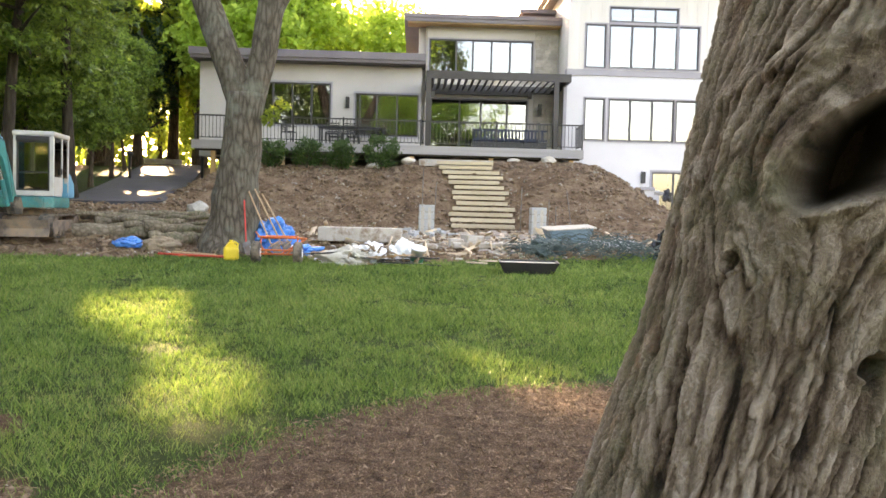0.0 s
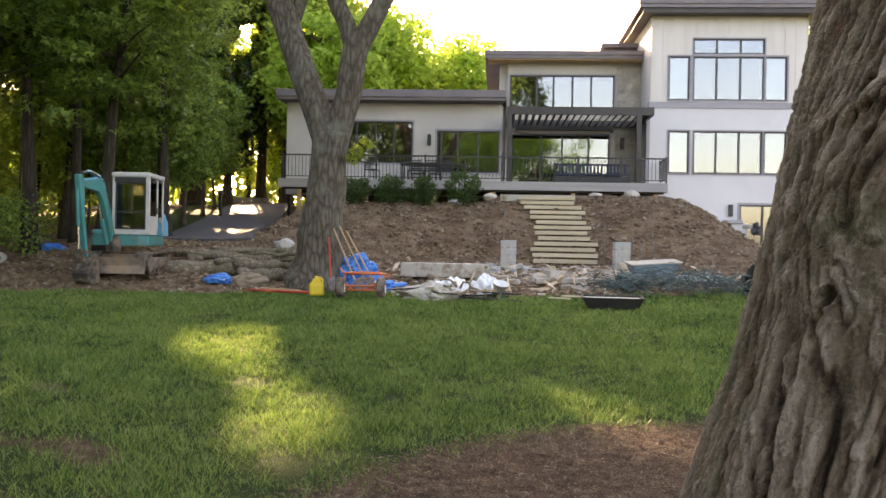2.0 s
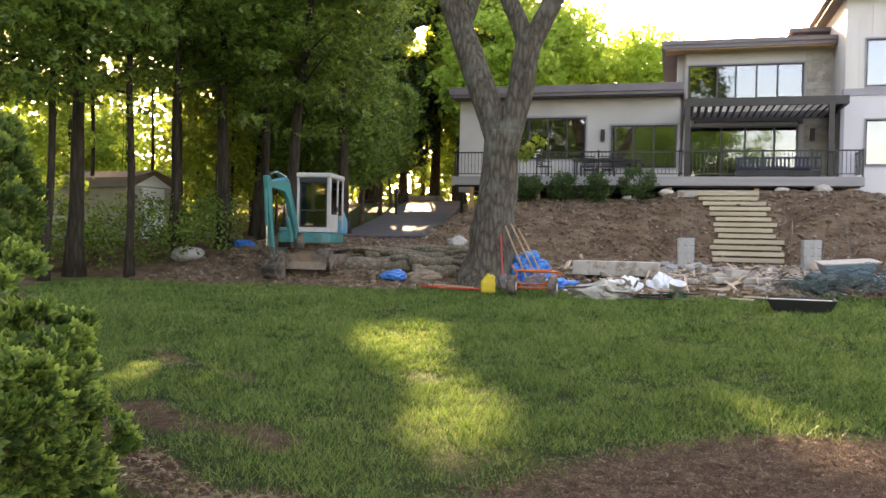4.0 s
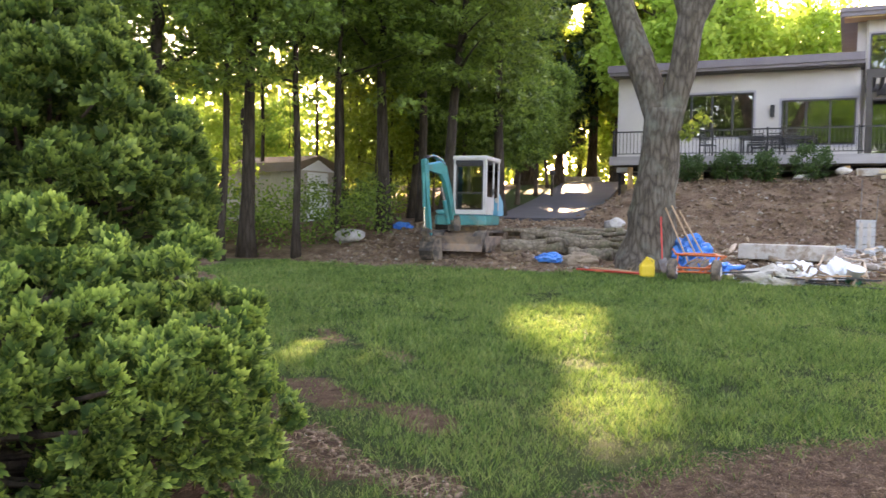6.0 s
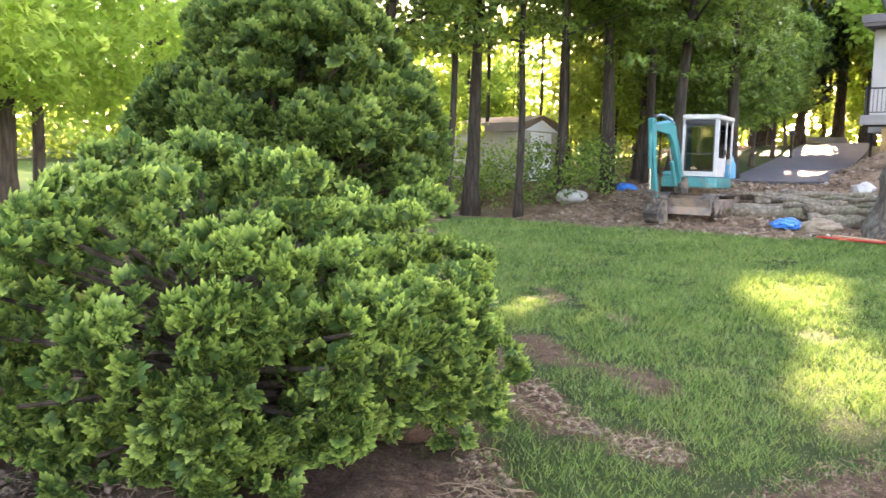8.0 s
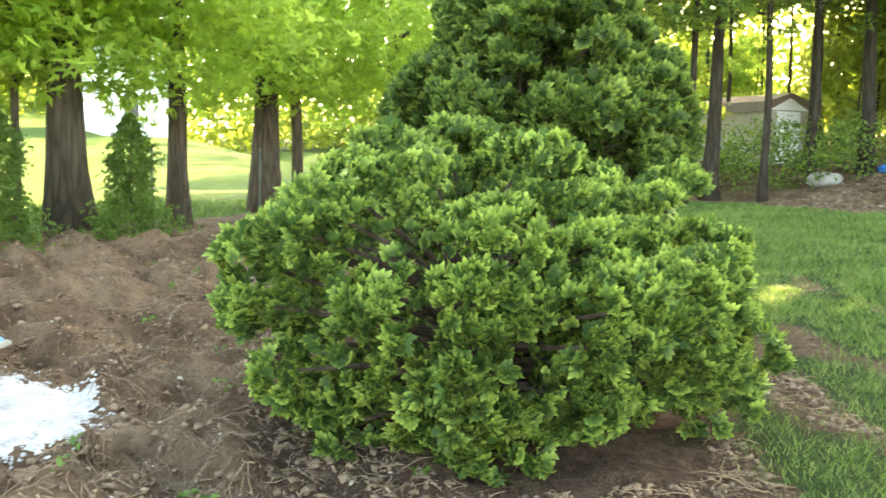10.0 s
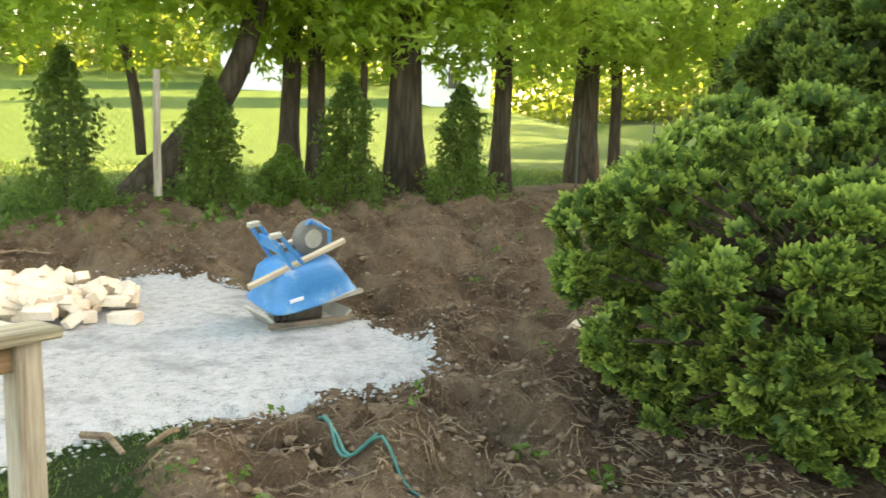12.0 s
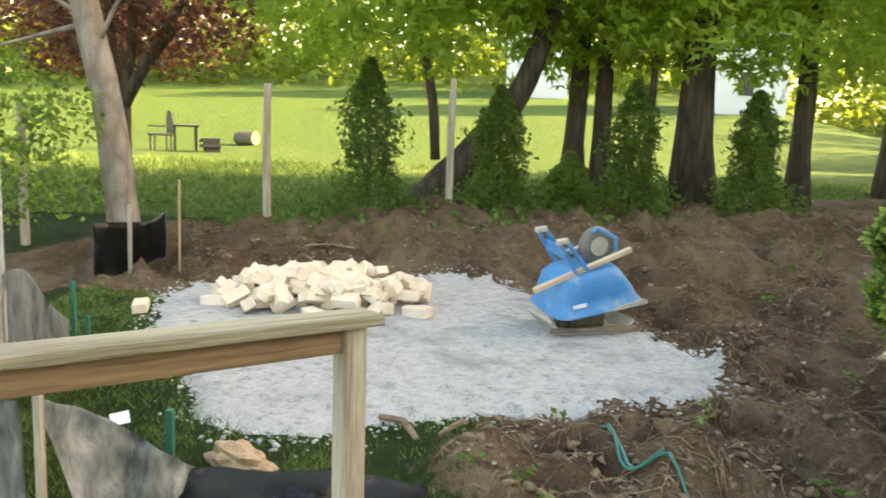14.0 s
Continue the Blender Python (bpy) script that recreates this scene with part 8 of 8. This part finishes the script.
# ---- grass, clods, chips and roots ----
def blades(name, n, xr, yr, hgt, wid, mat, label, near_bias=0.0, seed=5, extra=None):
    r = np.random.default_rng(seed)
    x, y = r.uniform(*xr, n), r.uniform(*yr, n)
    ld = lawn_dist(x, y)
    d = np.hypot(x, y)
    ok = (ld > r.normal(0.05, 0.22, n)) & (r.uniform(0, 1, n) < np.clip((near_bias / d) ** 1.5 if near_bias else 1, 0, 1)) & (pad_dist(x, y) < 0)
    x, y, d = x[ok], y[ok], d[ok]
    patch = np.array([0.8 * noise.noise(Vector((a * 0.9, b * 0.9, 2))) + 0.85 * noise.noise(Vector((a * 3.6, b * 3.6, 4))) + 0.5 * noise.noise(Vector((a * 9, b * 9, 6))) for a, b in zip(x, y)])
    keep = patch > r.uniform(-1.5, -0.45, len(x))
    x, y, d, patch = x[keep], y[keep], d[keep], patch[keep]
    m = len(x)
    z = ground_zs(x, y)
    h = hgt * r.uniform(0.45, 1.45, m) * np.clip(1.05 + 1.15 * patch, 0.25, 2.4)
    w = wid * np.clip(d / 8, 0.7, 2.4) * r.uniform(0.7, 1.3, m)
    a = r.uniform(0, 6.283, m)
    lean = h * r.uniform(0.3, 1.5, m)
    b = r.uniform(0, 6.283, m)
    p0 = np.stack([x - w * np.cos(a), y - w * np.sin(a), z - 0.01], -1)
    p1 = np.stack([x + w * np.cos(a), y + w * np.sin(a), z - 0.01], -1)
    p2 = np.stack([x + lean * np.cos(b), y + lean * np.sin(b), z + h], -1)
    v = np.stack([p0, p1, p2], 1)
    ob = new(name, raw_mesh(name, v, np.arange(3 * m).reshape(-1, 3), [mat]))
    return tagged(ob, label, "grass", kind="stuff")


blades("grass", 800000, (-13.5, 8.5), (3.2, 19.8), 0.054, 0.0048, M["grass"], "thick uneven green lawn grass", 11.0)
blades("grass", 42000, (-7.2, -2.6), (-4.2, -0.5), 0.032, 0.005, M["grass"], "short dark green grass by the pad", 0.0, 6)
blades("grass", 70000, (-19, -9.5), (-12, 7), 0.08, 0.006, M["grass"], "short grass of the neighbours' lawn", 14.0, 8)


def scatter(name, n, place, shape_faces, mat, label, cat, smin, smax, seed, flat=1.0, sink=0.2):
    """Many small random solids joined into one thing."""
    r = np.random.default_rng(seed)
    x, y = place(r, n)
    n = len(x)
    V0, F0 = shape_faces
    s = r.uniform(smin, smax, n) * r.uniform(0.5, 1, n)
    q = r.normal(0, 1, (n, 4))
    q /= np.linalg.norm(q, axis=1)[:, None]
    w, i, j, k = q.T
    Rm = np.stack([1 - 2 * (j * j + k * k), 2 * (i * j - k * w), 2 * (i * k + j * w), 2 * (i * j + k * w), 1 - 2 * (i * i + k * k), 2 * (j * k - i * w), 2 * (i * k - j * w), 2 * (j * k + i * w), 1 - 2 * (i * i + j * j)], -1).reshape(n, 3, 3)
    jit = 1 + 0.6 * r.uniform(-1, 1, (n, len(V0), 1))
    sc = r.uniform(0.6, 1.3, (n, 1, 3))
    v = np.einsum("nab,nvb->nva", Rm, V0[None] * jit * sc) * s[:, None, None]
    v[..., 2] *= flat
    v += np.stack([x, y, ground_zs(x, y) + s * (0.5 - sink) * flat], -1)[:, None]
    F = (F0[None] + (np.arange(n) * len(V0))[:, None, None]).reshape(-1, F0.shape[1])
    ob = new(name, raw_mesh(name, v, F, [mat]))
    return tagged(ob, label, cat, kind="stuff")


_b = bmesh.new()
bmesh.ops.create_icosphere(_b, subdivisions=1, radius=1)
ICO = (np.array([v.co[:] for v in _b.verts]), np.array([[v.index for v in f.verts] for f in _b.faces]))
_b.free()
CHIP = (np.array([(-1, -0.3, 0), (1, -0.25, 0.06), (1, 0.3, 0.1), (-1, 0.25, 0.02), (-0.9, -0.3, 0.14), (0.9, -0.25, 0.2), (0.95, 0.25, 0.22), (-0.95, 0.2, 0.16)]),
        np.array([(0, 1, 5, 4), (1, 2, 6, 5), (2, 3, 7, 6), (3, 0, 4, 7), (4, 5, 6, 7)]))


def in_dug(r, n):
    x, y = r.uniform(-12.5, -1.6, n), r.uniform(-4.5, 5.5, n)
    ok = (lawn_dist(x, y) < -0.05) & (pad_dist(x, y) < -0.08) & (np.hypot(x + 3.72, y - 2.92) > 0.9) & (r.uniform(0, 1, n) < np.clip(5.0 / np.hypot(x, y), 0, 1))
    return x[ok], y[ok]


def in_head(r, n):
    x, y = r.uniform(-13, 8, n), r.uniform(17, 29.5, n)
    ok = lawn_dist(x, y) < -0.1
    return x[ok], y[ok]


def in_mulch(r, n):
    x, y = r.uniform(-2.2, 3.6, n), r.uniform(2.2, 8.0, n)
    ok = (mulch_dist(x, y) > -0.12) & (np.hypot(x - 2, y - 4) < 3.8)
    return x[ok], y[ok]


def on_pad_edge(r, n):
    x, y = r.uniform(-8.6, -3.6, n), r.uniform(-4, 1.3, n)
    p = pad_dist(x, y)
    ok = (np.abs(p) < np.abs(r.normal(0, 0.11, n)))
    return x[ok], y[ok]


scatter("clods", 26000, in_dug, ICO, M["clod"], "loose brown clods of dug earth", "earth", 0.007, 0.036, 21, 0.7)
scatter("pebbles", 5000, in_dug, ICO, M["pebble"], "scattered pale pebbles in the earth", "pebbles", 0.005, 0.02, 22, 0.7)
scatter("clods", 7000, in_head, ICO, M["clod"], "loose clods and stones on the bank", "earth", 0.03, 0.11, 23, 0.7)
scatter("pebbles", 1500, in_head, ICO, M["pebble"], "pale stones strewn over the bank", "pebbles", 0.02, 0.075, 24, 0.7)
def by_stairs(r, n):
    x, y = r.normal(0.6, 2.2, n), r.normal(20.6, 1.3, n)
    ok = (lawn_dist(x, y) < -0.15) & (y < 24)
    return x[ok], y[ok]


scatter("rubble", 480, by_stairs, ICO, M["dusty"], "pale mortar crumbs and broken concrete", "rubble", 0.025, 0.10, 28, 0.5, 0.1)
scatter("wood_scraps", 260, by_stairs, CHIP, M["plank"], "splintered timber offcuts among the rubble", "scraps", 0.06, 0.3, 29, 0.6, 0.0)
scatter("wood_chips", 42000, in_mulch, CHIP, M["chip"], "brown shredded bark mulch", "mulch", 0.007, 0.023, 25, 0.8, 0.1)
scatter("gravel", 22000, on_pad_edge, ICO, M["greystone"], "loose grey gravel along the pad's edge", "gravel", 0.006, 0.022, 26, 0.7, 0.0)
scatter("wood_chips", 30000, in_dug, CHIP, M["straw"], "dry root scraps in the dug earth", "roots", 0.006, 0.026, 27, 0.8, 0.05)


def roots(n, place, seed, L0, L1, rad, label):
    r = np.random.default_rng(seed)
    x, y = place(r, n)
    V, F = [], []
    for a, b in zip(x, y):
        L, an = r.uniform(L0, L1), r.uniform(0, 6.283)
        pts = []
        for t in np.linspace(0, 1, 5):
            u = a + math.cos(an) * L * (t - 0.5) + 0.15 * L * math.sin(3 * t + an) * math.sin(an)
            v = b + math.sin(an) * L * (t - 0.5) - 0.15 * L * math.sin(3 * t + an) * math.cos(an)
            pts.append((u, v, ground_z(u, v) + 0.01 + 0.16 * L * math.sin(math.pi * t) * r.uniform(0.2, 1)))
        base = len(V)
        for p in pts:
            for k in range(3):
                q = 2.094 * k
                V.append((p[0] - math.sin(an) * rad * math.cos(q), p[1] + math.cos(an) * rad * math.cos(q), p[2] + rad * math.sin(q)))
        for i in range(4):
            for k in range(3):
                F.append((base + 3 * i + k, base + 3 * i + (k + 1) % 3, base + 3 * i + 3 + (k + 1) % 3, base + 3 * i + 3 + k))
    ob = new("roots", raw_mesh("roots", V, F, [M["straw"]]))
    return tagged(ob, label, "roots", kind="stuff")


roots(15000, in_dug, 31, 0.04, 0.22, 0.0028, "torn dry roots lying in dug earth")
roots(500, in_head, 32, 0.3, 1.1, 0.008, "twigs and roots strewn over the bank")


def weeds(n, place, seed, size, label):
    r = np.random.default_rng(seed)
    x, y = place(r, n)
    c = np.stack([x, y, ground_zs(x, y) + 0.03], -1)
    ob = new("weeds", leaf_mesh("weeds", clump_points(c, r.uniform(0.04, 0.09, len(c)), 9, 0.6), size, M["weed"]))
    return tagged(ob, label, "weeds", kind="stuff")


weeds(160, in_dug, 41, 0.05, "small green weeds in the dug earth")
weeds(420, lambda r, n: (r.uniform(-13, -9.4, n), r.uniform(-8, 0.5, n)), 42, 0.09, "low green weeds along the fence")
